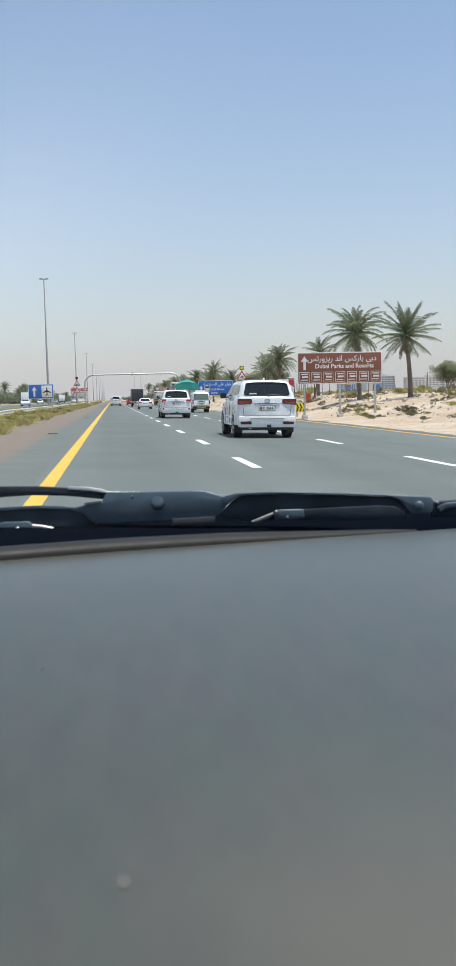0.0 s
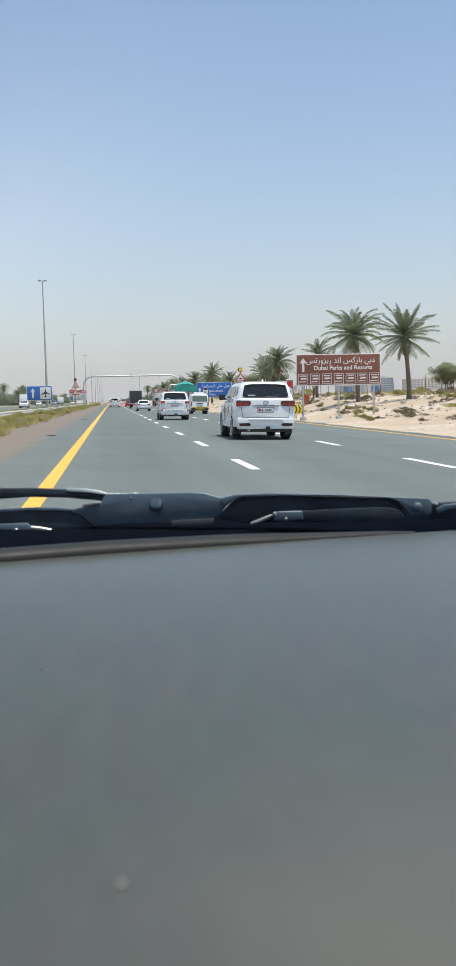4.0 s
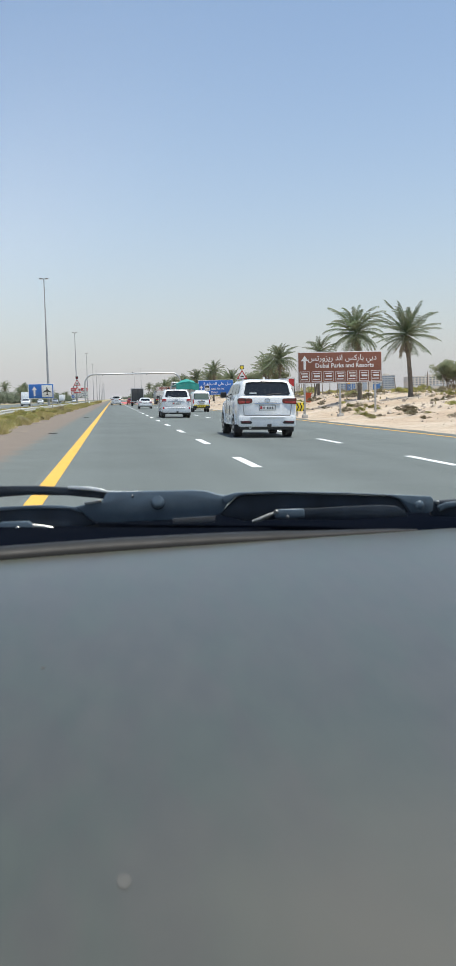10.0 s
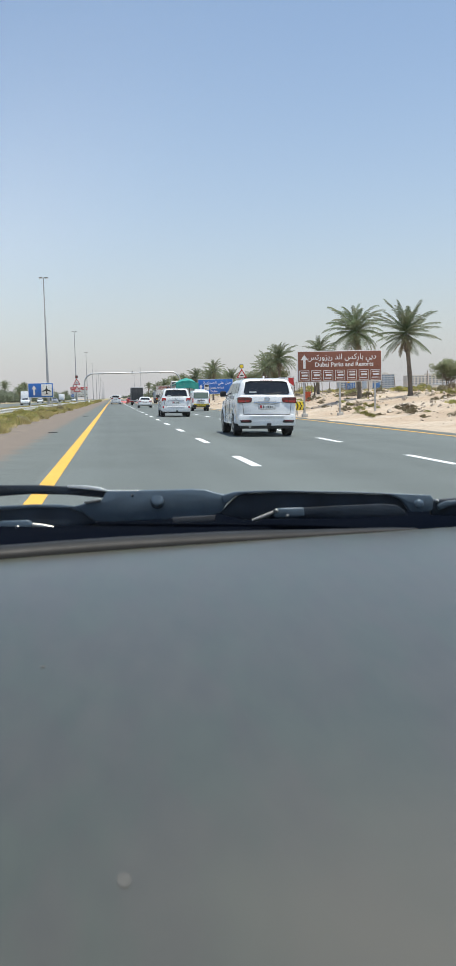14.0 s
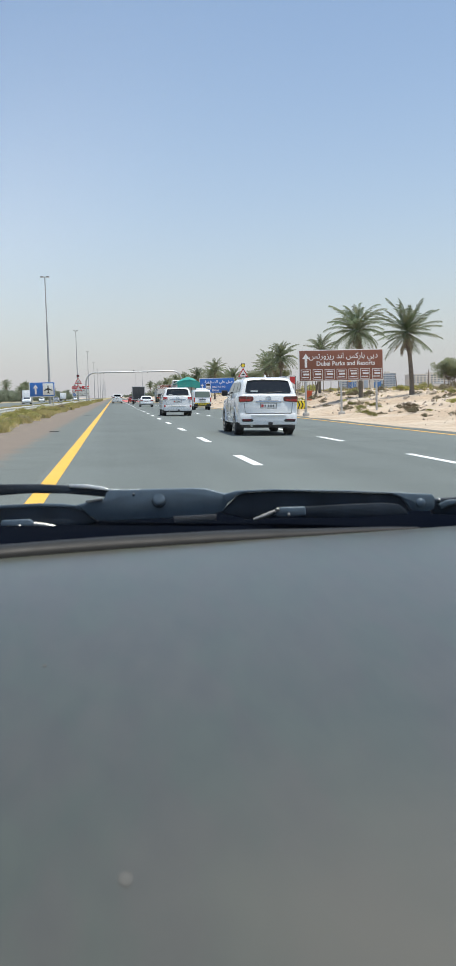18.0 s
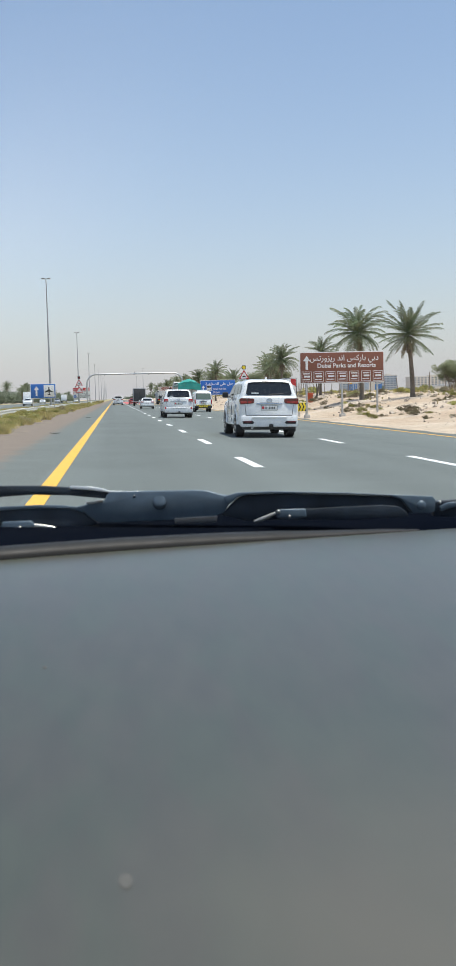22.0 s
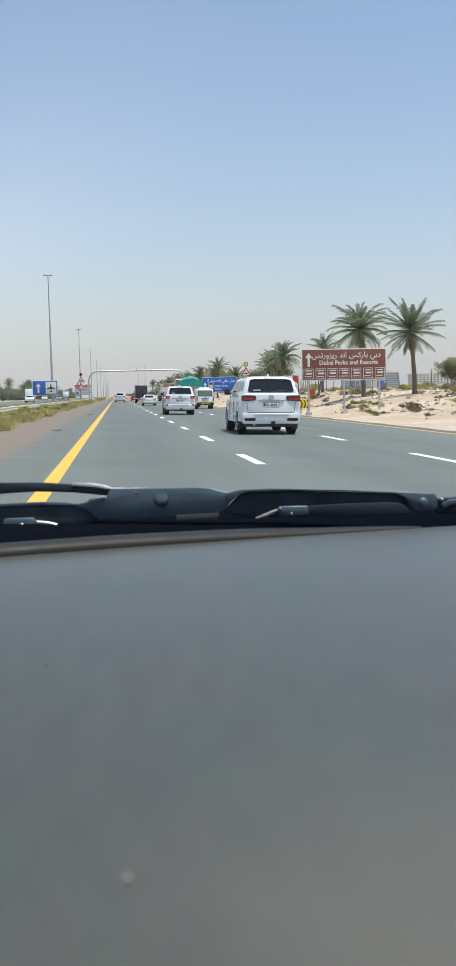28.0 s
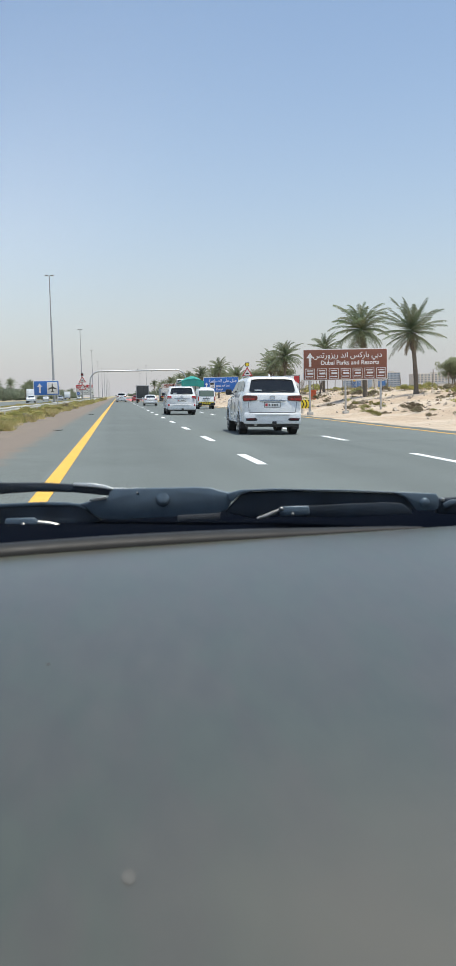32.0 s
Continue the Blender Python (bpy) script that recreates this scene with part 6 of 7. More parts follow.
hazard_marker(13.3, 64.8)

# yellow rumble bars and red surfacing further along the carriageway
for k in range(6):
    part("rumble_bar", paint(LEFT_EDGE + 0.2, RIGHT_EDGE - 0.2, 205 + 4.5 * k, 205.3 + 4.5 * k, 0.012), YELLOW, road, "thin yellow rumble bar", smooth=0)
for x0, x1 in ((LEFT_EDGE + 0.6, LANE_A - 0.6), (LANE_A + 0.6, LANE_B - 0.6), (LANE_B + 0.6, RIGHT_EDGE - 0.8)):
    panel = part("red_panel", paint(x0, x1, 250, 420, 0.004), RED_SURF, road, "red anti-skid surfacing", smooth=0)
    mid = (x0 + x1) / 2
    oval = Shape().add([(mid + 0.95 * math.cos(a), 258 + 2.6 * math.sin(a), 0.009) for a in (6.28318 * k / 36 for k in range(36))], [tuple(range(36))])
    part("speed_oval", oval, WHITE, panel, "white painted oval with a speed limit", smooth=0)
    digits = text_part("110", 1.0, SIGN_BLACK, panel, mid, 256.4, 0.013, "CENTER", 0.01)
    digits.matrix_basis = Matrix.Translation((mid, 256.4, 0.013)) @ Matrix.Diagonal((1.0, 4.2, 0.3, 1))
part("cable_strip", Shape().box((5.0, 199.0, 0.012), (13.4, 0.09, 0.024), 0.008), PLASTIC, road, "thin dark cable strip across the lanes", smooth=0)

# traffic on the opposite carriageway
for x, y, f in ((-17, 190, 0), (-21, 236, 1), (-17.4, 290, 2), (-24, 320, 0), (-20, 380, 1), (-17, 420, 0)):
    m = Matrix.Translation((x, y, 0.36)) @ Matrix.Rotation(math.pi, 4, "Z")
    if f == 0:
        saloon(m, "white saloon car on the opposite carriageway", PAINT)
    elif f == 1:
        box_truck(m, "white box truck on the opposite carriageway", PAINT)
    else:
        saloon(m, "silver saloon car on the opposite carriageway", SILVER)
solid("cabinet", Shape().box((0, 0, 0.45), (0.6, 0.5, 1.0), 0.05).box((0, 0, 1.0), (0.7, 0.6, 0.12), 0.03), ORANGE, on_ground(19.6, 92), "red-orange roadside equipment cabinet", "cabinet")

# ---- palms, trees, shrubs, rubble ----
def palm_frond(s, base, az, lift, length, rnd, droop=1.0, n=14):
    """One feather frond: a bent rib with narrow leaflets in two rows."""
    d = Vector((math.cos(az), math.sin(az), 0))
    side = Vector((-math.sin(az), math.cos(az), 0))
    pts, p, a = [], Vector(base), lift
    seg = length / n
    for i in range(n + 1):
        pts.append(p.copy())
        p = p + (d * math.cos(a) + Vector((0, 0, math.sin(a)))) * seg
        a -= droop * (0.015 + 0.10 * (i / n) ** 1.4)
    s.tube(pts, [0.03 * (1 - 0.85 * i / n) for i in range(n + 1)], 3, caps=False)
    for i in range(1, n):
        for part_way in (0.0, 0.33, 0.67):
            c = pts[i].lerp(pts[i + 1], part_way)
            t = (i + part_way) / n
            along = (pts[min(i + 1, n)] - pts[i - 1]).normalized()
            L = length * 0.20 * math.sin(math.pi * min(1, 0.16 + 0.80 * t)) ** 0.55 * rnd.uniform(0.75, 1.2)
            up = side.cross(along)
            for sg in (-1, 1):
                way = (side * sg * rnd.uniform(0.5, 0.85) + along * 0.75 + up * rnd.uniform(-0.05, 0.55) - Vector((0, 0, 0.25 * t))).normalized()
                tip = c + way * L
                w = along * 0.017
                mid = c.lerp(tip, 0.45) + up * 0.02
                k = len(s.v)
                s.v += [tuple(c - w * 0.6), tuple(c + w * 0.6), tuple(mid + w), tuple(tip), tuple(mid - w)]
                s.f.append((k, k + 1, k + 2, k + 3, k + 4))


def palm(seed, height, fronds, spread=2.5, stoop=1.0):
    """A date palm: ringed trunk with cut frond stubs, a dense crown, and dry fronds hanging below it."""
    rnd = random.Random(seed)
    root = thing("date_palm", Matrix(), "date palm with a rough trunk and grey-green fronds on the sand", "palm tree", "roadside date palms")
    trunk = Shape()
    lean = rnd.uniform(-0.3, 0.3), rnd.uniform(-0.3, 0.3)
    path, radii = [], []
    n = int(height / 0.14)
    for i in range(n + 1):
        t = i / n
        path.append((lean[0] * t * t, lean[1] * t * t, -0.3 + (height + 0.3) * t))
        radii.append((0.165 - 0.03 * t + 0.09 * max(0, 1 - 7 * t) + 0.16 * max(0, t - 0.86) * 3) * (1.0 if i % 2 else 1.14) * rnd.uniform(0.94, 1.06))
    trunk.tube(path, radii, 10)
    for _ in range(60):
        t = rnd.uniform(0.70, 0.99)
        a = rnd.uniform(0, 6.28)
        p = Vector((lean[0] * t * t, lean[1] * t * t, height * t))
        o = Vector((math.cos(a), math.sin(a), 0))
        trunk.tube([p + o * 0.12, p + o * (0.24 + 0.18 * t) + Vector((0, 0, 0.20))], [0.06, 0.025], 4)
    part("trunk", trunk, BARK, root, "rough ringed trunk", smooth=60)
    top = Vector((lean[0], lean[1], height))
    crown = Shape()
    for k in range(fronds):
        u = (k + 0.5) / fronds
        lift = radians(86 - 116 * u ** 0.9 + rnd.uniform(-9, 9))
        palm_frond(crown, top + Vector((0, 0, 0.40 * (1 - u))), k * 2.39996 + rnd.uniform(-0.25, 0.25), lift, spread * rnd.uniform(0.82, 1.12) * (1.0 if u > 0.15 else 0.8), rnd, stoop * rnd.uniform(0.7, 1.3))
    part("crown", crown.quick("crown", FROND), FROND, root, "feathery grey-green fronds")
    dead = Shape()
    for k in range(9):
        palm_frond(dead, top - Vector((0, 0, 0.15)), rnd.uniform(0, 6.28), radians(rnd.uniform(-70, -38)), spread * rnd.uniform(0.5, 0.7), rnd, 0.8, 8)
    part("dry_fronds", dead.quick("dry_fronds", DEADFROND), DEADFROND, root, "hanging dry fronds")
    return root


PALMS = [palm(1, 5.1, 60, 2.6, 1.5), palm(2, 4.5, 50, 2.6, 0.7), palm(3, 3.6, 50, 2.4, 0.9), palm(4, 5.6, 46, 2.4, 1.1)]
SPOTS = [(0, 20.4, 75, 1.06, 20), (1, 23.1, 70, 1.05, 150), (3, 27.5, 122, 1.0, 75), (2, 25.0, 150, 1.1, 40), (1, 22.5, 133, 1.0, 10), (0, 21.5, 118, 1.0, 300), (2, 19.5, 152, 1.0, 200),
         (3, 19.2, 176, 1.0, 80), (1, 20.5, 196, 1.0, 33), (0, 19.4, 212, 1.0, 120), (2, 20.2, 235, 1.1, 250), (1, 19.6, 250, 1.0, 60), (3, 21.0, 274, 1.0, 10), (0, 20.0, 300, 1.1, 180), (1, 19.0, 330, 1.1, 90),
         (0, 22, 360, 1.1, 15), (1, 20, 400, 1.1, 65), (2, 21, 450, 1.3, 35), (3, 19.5, 500, 1.2, 155)]
used = set()
for k, x, y, size, turn in SPOTS:
    m = on_ground(x, y, turn, 0.05)
    if k in used:
        ob = copy_thing(PALMS[k], m)
    else:
        ob = PALMS[k]
        ob.matrix_basis = m
        used.add(k)
    ob.scale = (size, size, size)
rnd = random.Random(8)
for k in range(30):
    ob = copy_thing(PALMS[k % 4], Matrix.Translation((rnd.uniform(-45, -37), 240 + 19 * k + rnd.uniform(-8, 8), 0.1)) @ Matrix.Rotation(rnd.uniform(0, 6), 4, "Z"))
    tagged(ob, "date palm in the row beyond the opposite carriageway", group="far date palms")
    ob.scale = (1.15, 1.15, rnd.uniform(0.95, 1.35))


def leaf_cloud(s, centre, radius, count, size, rnd, flat=0.75):
    """Many small leaf cards in an uneven clump."""
    c = Vector(centre)
    for _ in range(count):
        d = Vector((rnd.gauss(0, 1), rnd.gauss(0, 1), rnd.gauss(0, 1))).normalized()
        r = radius * rnd.uniform(0.35, 1.0) ** 0.5 * (0.8 + 0.35 * noise.noise(d * 2.2 + c))
        p = c + Vector((d.x * r, d.y * r, d.z * r * flat))
        a = Vector((rnd.gauss(0, 1), rnd.gauss(0, 1), rnd.gauss(0, 0.7))).normalized() * size * rnd.uniform(0.6, 1.3)
        b = a.orthogonal().normalized() * size * 0.42
        k = len(s.v)
        s.v += [tuple(p - a), tuple(p + b), tuple(p + a), tuple(p - b)]
        s.f.append((k, k + 1, k + 2, k + 3))


def acacia(seed, height, width, stems=2):
    """A forked tree whose crown is many small separate leaf clumps on twigs, with sky showing between."""
    rnd = random.Random(seed)
    root = thing("acacia_tree", Matrix(), "spreading acacia with fine dusty green leaves on the sand", "tree", "roadside acacias")
    wood, leaves = Shape(), Shape()
    forks = []
    for st in range(stems):
        off = Vector((rnd.uniform(-0.5, 0.5), rnd.uniform(-0.4, 0.4), 0)) * (st > 0)
        fork = off + Vector((rnd.uniform(-0.5, 0.5), rnd.uniform(-0.5, 0.5), height * rnd.uniform(0.24, 0.36)))
        wood.tube([off + Vector((0, 0, -0.3)), off.lerp(fork, 0.5) + Vector((0.10, 0.04, 0)), fork], [0.12, 0.095, 0.075], 8)
        forks.append(fork)
    limbs = []
    for b in range(9 * stems):
        fork = forks[b % stems]
        a = 6.28 * (b + rnd.random() * 0.7) / (9 * stems) * 2
        reach = width * rnd.uniform(0.10, 0.36)
        end = fork + Vector((math.cos(a) * reach, math.sin(a) * reach, height * rnd.uniform(0.25, 0.58) * (1 - 0.5 * reach / width)))
        elbow = fork.lerp(end, 0.5) + Vector((rnd.uniform(-0.2, 0.2), rnd.uniform(-0.2, 0.2), 0.25))
        wood.tube([fork, elbow, end], [0.045, 0.03, 0.012], 6)
        limbs.append((elbow, end))
    for k in range(64 * stems // 2):
        elbow, end = limbs[k % len(limbs)]
        d = Vector((rnd.gauss(0, 1), rnd.gauss(0, 1), rnd.gauss(0, 1))).normalized() * rnd.uniform(0.3, 1.0)
        tip = elbow.lerp(end, rnd.uniform(0.5, 1.05)) + Vector((d.x * width * 0.15, d.y * width * 0.15, d.z * height * 0.13))
        wood.tube([elbow.lerp(end, 0.6), tip], [0.014, 0.005], 4)
        leaf_cloud(leaves, tip, width * rnd.uniform(0.07, 0.125), 260, 0.07, rnd, rnd.uniform(0.7, 1.15))
    part("trunk", wood, TREE_BARK, root, "forked trunk and limbs", smooth=60)
    part("crown", leaves.quick("crown", LEAF), LEAF, root, "fine uneven crown")
    return root


TREES = [acacia(11, 5.6, 5.4, 2), acacia(12, 4.8, 6.2, 3)]
for i, (k, x, y, size, turn) in enumerate(((0, 24.6, 112, 0.95, 0), (1, 53.0, 142, 1.1, 40), (1, 24.0, 158, 1.0, 90), (0, 27.5, 150, 0.9, 200), (0, 61.0, 160, 1.1, 120), (1, 25, 205, 1.2, 10), (1, 27, 330, 1.3, 75), (0, 30, 410, 1.4, 33))):
    m = on_ground(x, y, turn, 0.05)
    ob = TREES[k] if i < 2 else copy_thing(TREES[k], m)
    ob.matrix_basis = m
    ob.scale = (size, size, size)


def shrub(seed, mat, label):
    rnd = random.Random(seed)
    root = thing("shrub", Matrix(), label, "shrub", "low verge shrubs")
    s, t = Shape(), Shape()
    for k in range(7):
        a, r = rnd.uniform(0, 6.28), rnd.uniform(0, 0.55)
        leaf_cloud(s, (r * math.cos(a), r * math.sin(a), rnd.uniform(0.16, 0.42)), rnd.uniform(0.2, 0.36), 150, 0.045, rnd)
        t.tube([(0, 0, -0.1), (r * math.cos(a), r * math.sin(a), 0.4)], [0.02, 0.008], 4)
    part("twigs", t, DRYBUSH, root)
    part("leaves", s.quick("leaves", mat), mat, root)
    return root


SHRUBS = [shrub(21, SHRUB, "low green shrub on the pale sand"), shrub(22, DRYBUSH, "dry brown bush on the pale sand"), shrub(23, SHRUB, "low green shrub on the pale sand")]
rnd = random.Random(31)
for i in range(95):
    y = rnd.uniform(30, 95) if i < 45 else rnd.uniform(60, 320)
    x = rnd.uniform(17.5, 34) if i < 80 else rnd.uniform(30, 60)
    m = on_ground(x, y, rnd.uniform(0, 360), 0.03)
    ob = SHRUBS[i] if i < 3 else copy_thing(SHRUBS[rnd.choice((0, 1, 1, 2))], m)
    ob.matrix_basis = m
    s = rnd.uniform(0.5, 1.3) * (1 if x < 30 else 1.8)
    ob.scale = (s * rnd.uniform(0.9, 1.5), s, s * rnd.uniform(0.7, 1.0))
for i in range(170):
    y = 32 + 1.5 * i + rnd.uniform(-2, 2)
    ob = copy_thing(SHRUBS[rnd.choice((0, 2, 0, 2, 1))], on_ground(rnd.uniform(-7.4, -4.6) if i % 3 else rnd.uniform(-12.5, -9.5), y, rnd.uniform(0, 360), 0.03))
    tagged(ob, "bushy low shrub in the dry median grass", group="median shrubs")
    s = rnd.uniform(0.5, 1.4)
    ob.scale = (s, s * 1.5, s * rnd.uniform(0.5, 1.0))


for i in range(60):
    ob = copy_thing(SHRUBS[rnd.choice((0, 0, 1, 2))], on_ground(rnd.uniform(15.2, 24), rnd.uniform(42, 125), rnd.uniform(0, 360), 0.02))
    s = rnd.uniform(0.25, 0.7)
    ob.scale = (s * 1.3, s, s * rnd.uniform(0.7, 1.1))


def median_grass():
    s, rnd = Shape(), random.Random(5)
    for i in range(60000):
        y = 33 + 330 * rnd.random() ** 1.9
        x = rnd.uniform(-13.2, -3.3)
        if x > -4.1 + 0.7 * noise.noise(Vector((y * 0.25, 8.1, 0))):
            continue
        k0 = noise.noise(Vector((x * 0.6, y * 0.18, 4.4)))
        if k0 < -0.08 and rnd.random() < 0.7:
            continue
        h = (0.08 + 0.17 * rnd.random() + 0.30 * max(0, k0)) * (1.2 if x > -7 else 0.8) * (1 + y / 500)
        z = ground_z(x, y) - 0.02
        w = 0.006 + y * 0.00013
        for _ in range(3):
            a = rnd.uniform(0, 6.28)
            dx, dy = math.cos(a) * w, math.sin(a) * w
            bx, by = rnd.uniform(-0.24, 0.24), rnd.uniform(-0.24, 0.24)
            k = len(s.v)
            s.v += [(x - dx, y - dy, z), (x + dx, y + dy, z), (x + bx, y + by, z + h)]
            s.f.append((k, k + 1, k + 2))
    ob = new("median_grass", s.quick("median_grass", GRASS))
    return tagged(ob, "dry yellow-green grass covering the median", "grass", kind="stuff")


median_grass()


def verge_grass():
    s, rnd = Shape(), random.Random(6)
    for i in range(26000):
        y = 36 + 340 * rnd.random() ** 1.4
        x = rnd.uniform(18.5, 75) if i % 3 == 0 else rnd.uniform(30, 85)
        if noise.noise(Vector((x * 0.22, y * 0.12, 9.4))) < (0.30 if x < 25 else 0.05):
            continue
        z, h = ground_z(x, y) - 0.02, rnd.uniform(0.10, 0.38)
        for _ in range(3):
            a, w = rnd.uniform(0, 6.28), 0.03 + y * 0.0002
            k = len(s.v)
            s.v += [(x - math.cos(a) * w, y - math.sin(a) * w, z), (x + math.cos(a) * w, y + math.sin(a) * w, z), (x + rnd.uniform(-0.2, 0.2), y + rnd.uniform(-0.2, 0.2), z + h)]
            s.f.append((k, k + 1, k + 2))
    return tagged(new("verge_scrub", s.quick("verge_scrub", GRASS)), "sparse dry scrub on the sandy rise", "scrub", kind="stuff")


verge_grass()


def rubble():
    s, rnd = Shape(), random.Random(7)
    for i in range(1900):
        y = 32 + 200 * rnd.random() ** 1.6
        x = rnd.triangular(13.6, 34, 21)
        r = 0.03 + 0.15 * rnd.random() ** 3 * (0.5 if x < 16 else 1)
        c = Vector((x, y, ground_z(x, y) + r * 0.15))
        turn = Euler((rnd.uniform(0, 3), rnd.uniform(0, 3), rnd.uniform(0, 3))).to_matrix()
        vs = [c + turn @ Vector((a * r * rnd.uniform(0.6, 1.1), b * r * rnd.uniform(0.6, 1.1), d * r * rnd.uniform(0.4, 0.8))) for d in (-1, 1) for a, b in ((-1, -1), (1, -1), (1, 1), (-1, 1))]
        s.add(vs, [(3, 2, 1, 0), (4, 5, 6, 7), (0, 1, 5, 4), (1, 2, 6, 5), (2, 3, 7, 6), (3, 0, 4, 7)])
    return tagged(new("rubble", s.quick("rubble", STONE)), "pale broken stones strewn over the sand", "rubble", kind="stuff")


rubble()


def tyre_scrap(x, y, turn, length, seed):
    """A curled strip of shed tread lying on the shoulder."""
    rnd = random.Random(seed)
    s, rings = Shape(), []
    for k in range(9):
        f = k / 8 - 0.5
        w, lift = 0.05 * (1.2 - 1.6 * f * f) * rnd.uniform(0.7, 1.2), 0.006 + 0.05 * f * f
        rings.append([(f * length, -w, lift), (f * length, w, lift + 0.01), (f * length, w, lift + 0.022), (f * length, -w, lift + 0.014)])
    s.loft(rings)
    return solid("tyre_scrap", s, RUBBER, on_road(x, y, turn), "curled black scrap of tyre tread on the shoulder", "debris")


tyre_scrap(-2.15, 34.0, 20, 0.34, 3)
tyre_scrap(-1.75, 63.0, -35, 0.42, 4)

# fence of thin posts on the rise
fence = thing("fence", Matrix(), "line of thin weathered posts along the sandy rise", "fence")
post_mesh = Shape().tube([(0, 0, -0.4), (0.02, 0, 1.0), (0, 0.02, 2.0)], [0.05, 0.045, 0.04], 6).mesh("fence_post", WOOD)
rnd = random.Random(15)
for k in range(90):
    x, y = 31 + 2.5 * math.sin(k * 0.21), 45 + 3.6 * k
    part("fence_post", post_mesh, WOOD, fence, m=on_ground(x, y) @ pose(0, 0, rnd.uniform(-0.3, 0.1), rnd.uniform(-4, 4), rnd.uniform(-4, 4)))
for h in (0.7, 1.3):
    part("fence_wire", Shape().tube([(31 + 2.5 * math.sin(k * 0.21), 45 + 3.6 * k, ground_z(31 + 2.5 * math.sin(k * 0.21), 45 + 3.6 * k) + h) for k in range(90)], 0.006, 4), GALV, fence)

# far tree belts
def tree_belt(name, x0, x1, y0, y1, count, seed, label, tall=5.0):
    s, rnd = Shape(), random.Random(seed)
    for _ in range(count):
        t = rnd.random()
        y = y0 + (y1 - y0) * t
        x = rnd.uniform(x0, x1) * (1 if abs(x0) < 200 else 1)
        h = tall * rnd.uniform(0.5, 1.2)
        leaf_cloud(s, (x, y, h * 0.5 + 0.2), h * 0.5, 260, 0.42, rnd, 1.0)
    return tagged(new(name, s.quick(name, FARLEAF)), label, "trees", kind="stuff")


tree_belt("far_trees", -47, -36, 300, 1000, 230, 41, "dusty green tree belt beyond the opposite carriageway", 5.4)
tree_belt("far_trees", 60, 240, 420, 1300, 120, 42, "dusty green trees far across the sand", 4.0)
tree_belt("far_trees", 14, 40, 520, 1500, 60, 43, "hazy trees where the road meets the horizon", 5.0)


# ---- far buildings and crane ----
def block(m, w, d, floors, bays, mat, label):
    root = thing("apartment_block", m, label, "building", "far buildings")
    h = floors * 3.2
    part("wall", Shape().box((0, 0, h / 2), (w, d, h), 0.1), mat, root)
    part("roof", Shape().box((0, 0, h + 0.4), (w + 0.5, d + 0.5, 0.8), 0.1), WALLPALE, root)
    part("roof_hut", Shape().box((w * 0.1, 0, h + 2.0), (w * 0.25, d * 0.4, 2.6), 0.1), WALLPALE, root)
    pane = Shape().box((0, 0, 0), (w / bays * 0.58, 0.2, 1.7), 0).mesh("window", PANE, 0)
    for f in range(floors):
        part("floor_band", Shape().box((0, -d / 2 - 0.1, f * 3.2 + 0.15), (w + 0.2, 0.5, 0.4), 0), WALLPALE, root, smooth=0)
        for b in range(bays):
            part("window", pane, PANE, root, m=pose(-w / 2 + w / bays * (b + 0.5), -d / 2 - 0.06, f * 3.2 + 1.9))
    return root


block(Matrix.Translation((452, 1300, 0)), 62, 20, 7, 12, WALLPALE, "pale apartment block far across the sand")
block(Matrix.Translation((395, 1320, 0)), 26, 20, 8, 5, WALLBLUE, "blue-grey apartment block far across the sand")
block(Matrix.Translation((352, 1360, 0)), 30, 20, 5, 6, WALLBLUE, "low blue-grey block far across the sand")
block(Matrix.Translation((322, 1150, 0)), 24, 18, 7, 6, WALLTAN, "tan tower block far across the sand")
shed = thing("warehouse", Matrix.Translation((330, 900, 0)), "long pale warehouse shed far across the sand", "building")
part("wall", Shape().box((0, 0, 3.0), (60, 20, 6), 0.1), WALLPALE, shed)
part("roof", Shape().prism([(-31, 6), (31, 6), (31, 6.4), (0, 8.2), (-31, 6.4)], 21), GALV, shed)
crane = thing("crane", Matrix.Translation((160, 620, 0)), "yellow telescopic crane far across the sand", "crane")
part("boom", Shape().loft([[Vector(c) + Vector((a * k, b * k, 0)) for a, b in ((-1, -1), (1, -1), (1, 1), (-1, 1))] for c, k in (((2, 0, 3), 0.8), ((-2.5, 0, 20), 0.55))]), CRANE, crane, "raised yellow boom")
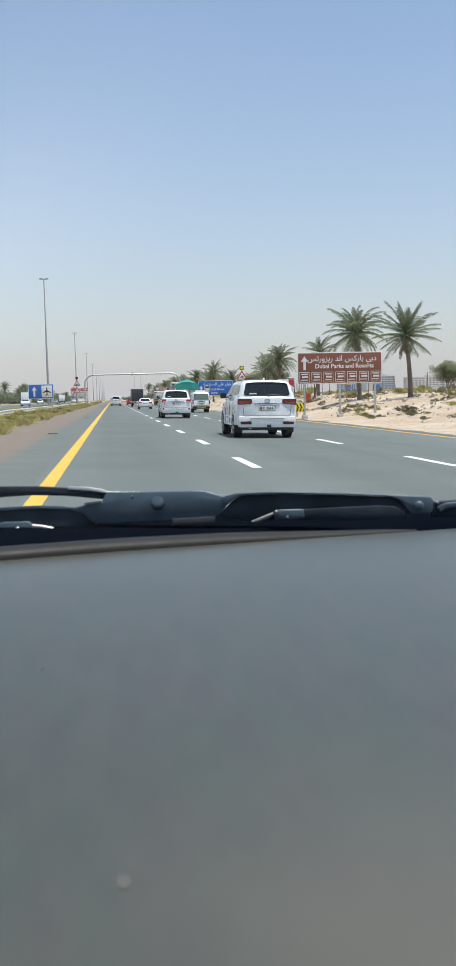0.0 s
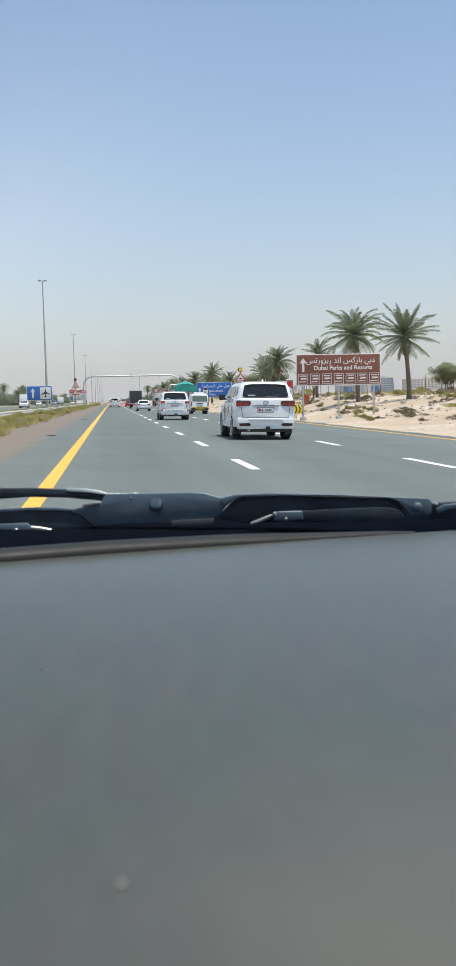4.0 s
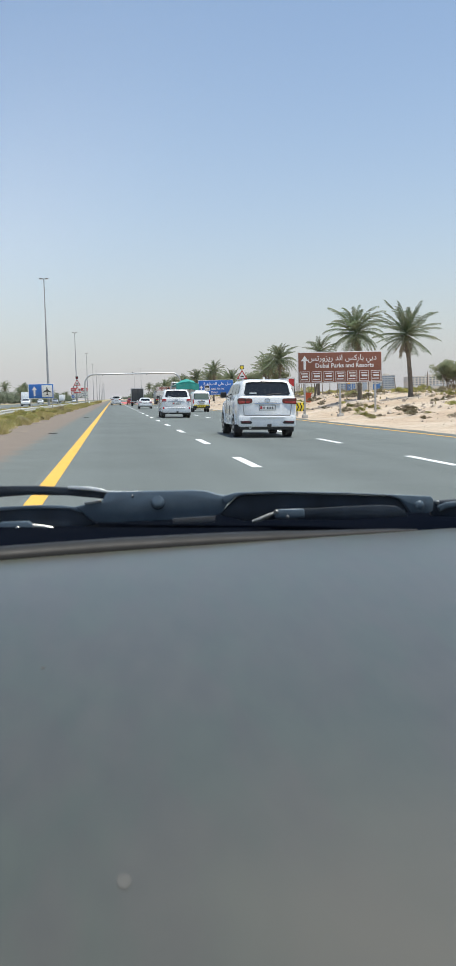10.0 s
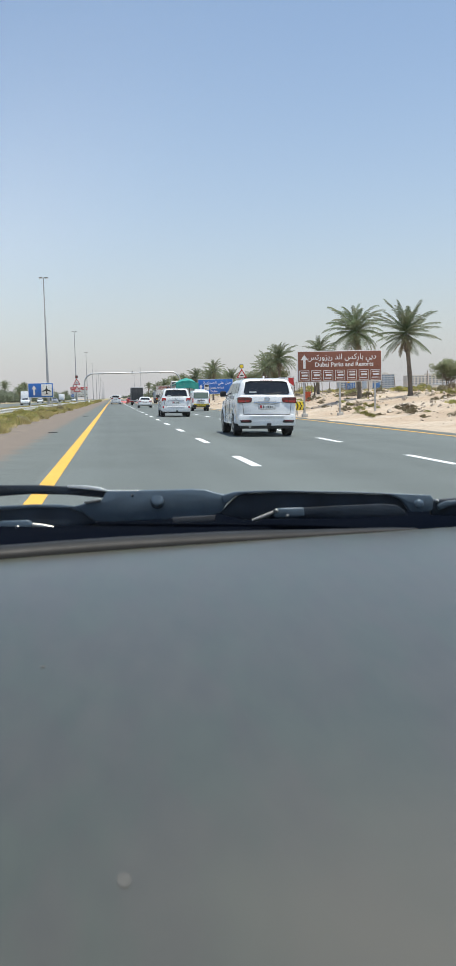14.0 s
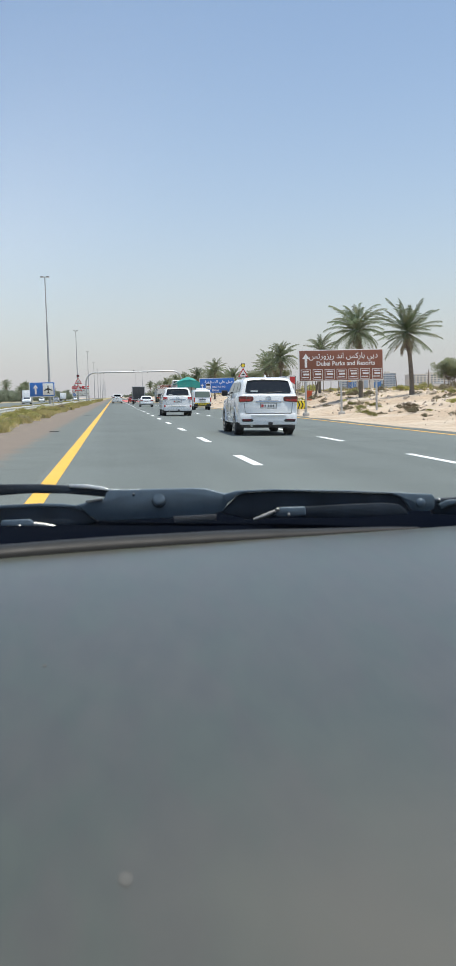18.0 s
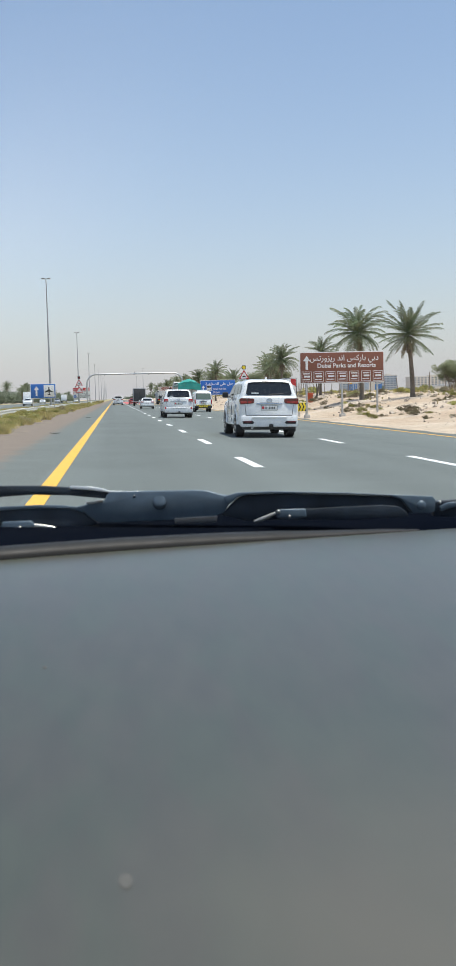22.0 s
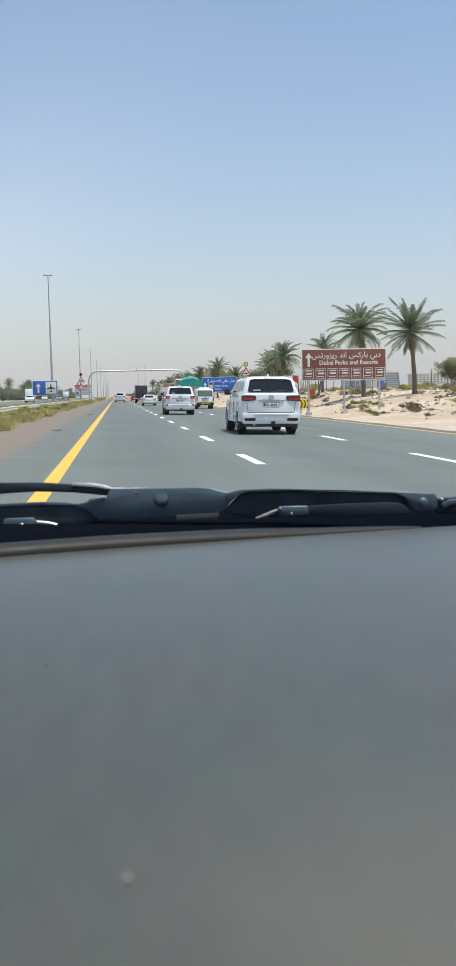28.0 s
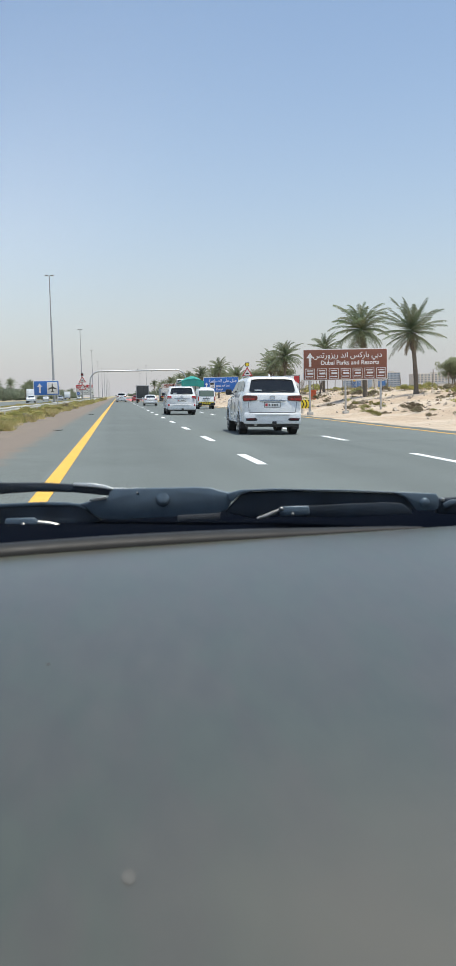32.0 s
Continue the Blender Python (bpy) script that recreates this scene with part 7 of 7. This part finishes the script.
part("boom_tip", Shape().loft([[Vector(c) + Vector((a * k, b * k, 0)) for a, b in ((-1, -1), (1, -1), (1, 1), (-1, 1))] for c, k in (((-2.2, 0, 19), 0.4), ((-4.2, 0, 26), 0.35))]), CRANE, crane)
part("carrier", Shape().box((3, 0, 1.6), (9, 2.6, 2.4), 0.3), CRANE, crane, "yellow carrier")


# ---- small far things on the rise ----
tower = thing("lattice_tower", on_ground(54, 205, 20), "thin steel lattice tower among the palms", "tower")
for sx in (-1, 1):
    for sy in (-1, 1):
        part("corner_post", Shape().tube([(sx * 1.0, sy * 1.0, -0.3), (sx * 0.9, sy * 0.9, 8.5)], 0.07, 6), GALV, tower)
for k in range(5):
    z = 0.3 + 1.65 * k
    for a, b in (((-1, -1), (1, -1)), ((1, -1), (1, 1)), ((1, 1), (-1, 1)), ((-1, 1), (-1, -1))):
        part("brace", Shape().tube([(a[0] * 0.97, a[1] * 0.97, z), (b[0] * 0.97, b[1] * 0.97, z + 1.6)], 0.035, 5), GALV, tower)
kiosk = thing("kiosk", on_ground(47, 170, 10), "small white equipment kiosk behind the palms", "kiosk")
part("wall", Shape().box((0, 0, 1.2), (2.6, 2.2, 2.5), 0.05), WALLPALE, kiosk)
part("roof", Shape().box((0, 0, 2.53), (2.9, 2.5, 0.16), 0.04), GALV, kiosk)
part("door", Shape().box((-0.4, -1.12, 1.0), (0.9, 0.06, 1.95), 0.02), WALLBLUE, kiosk)
crate = thing("container", on_ground(66, 240, 12), "blue shipping container on the far sand", "container")
part("box", Shape().box((0, 0, 1.3), (9.0, 2.4, 2.6), 0.04), BLUEBOX, crate)
rib = Shape().box((0, -1.22, 1.3), (0.12, 0.06, 2.4), 0.01).mesh("rib", BLUEBOX)
for k in range(18):
    part("rib", rib, BLUEBOX, crate, m=pose(-4.25 + 0.5 * k, 0, 0))
for x, y in ((17.5, 560), (18.5, 760)):
    ob = copy_thing(mast, on_ground(x, y))
    tagged(ob, "distant grey lamp mast beside the sandy verge", group="verge lamp masts")
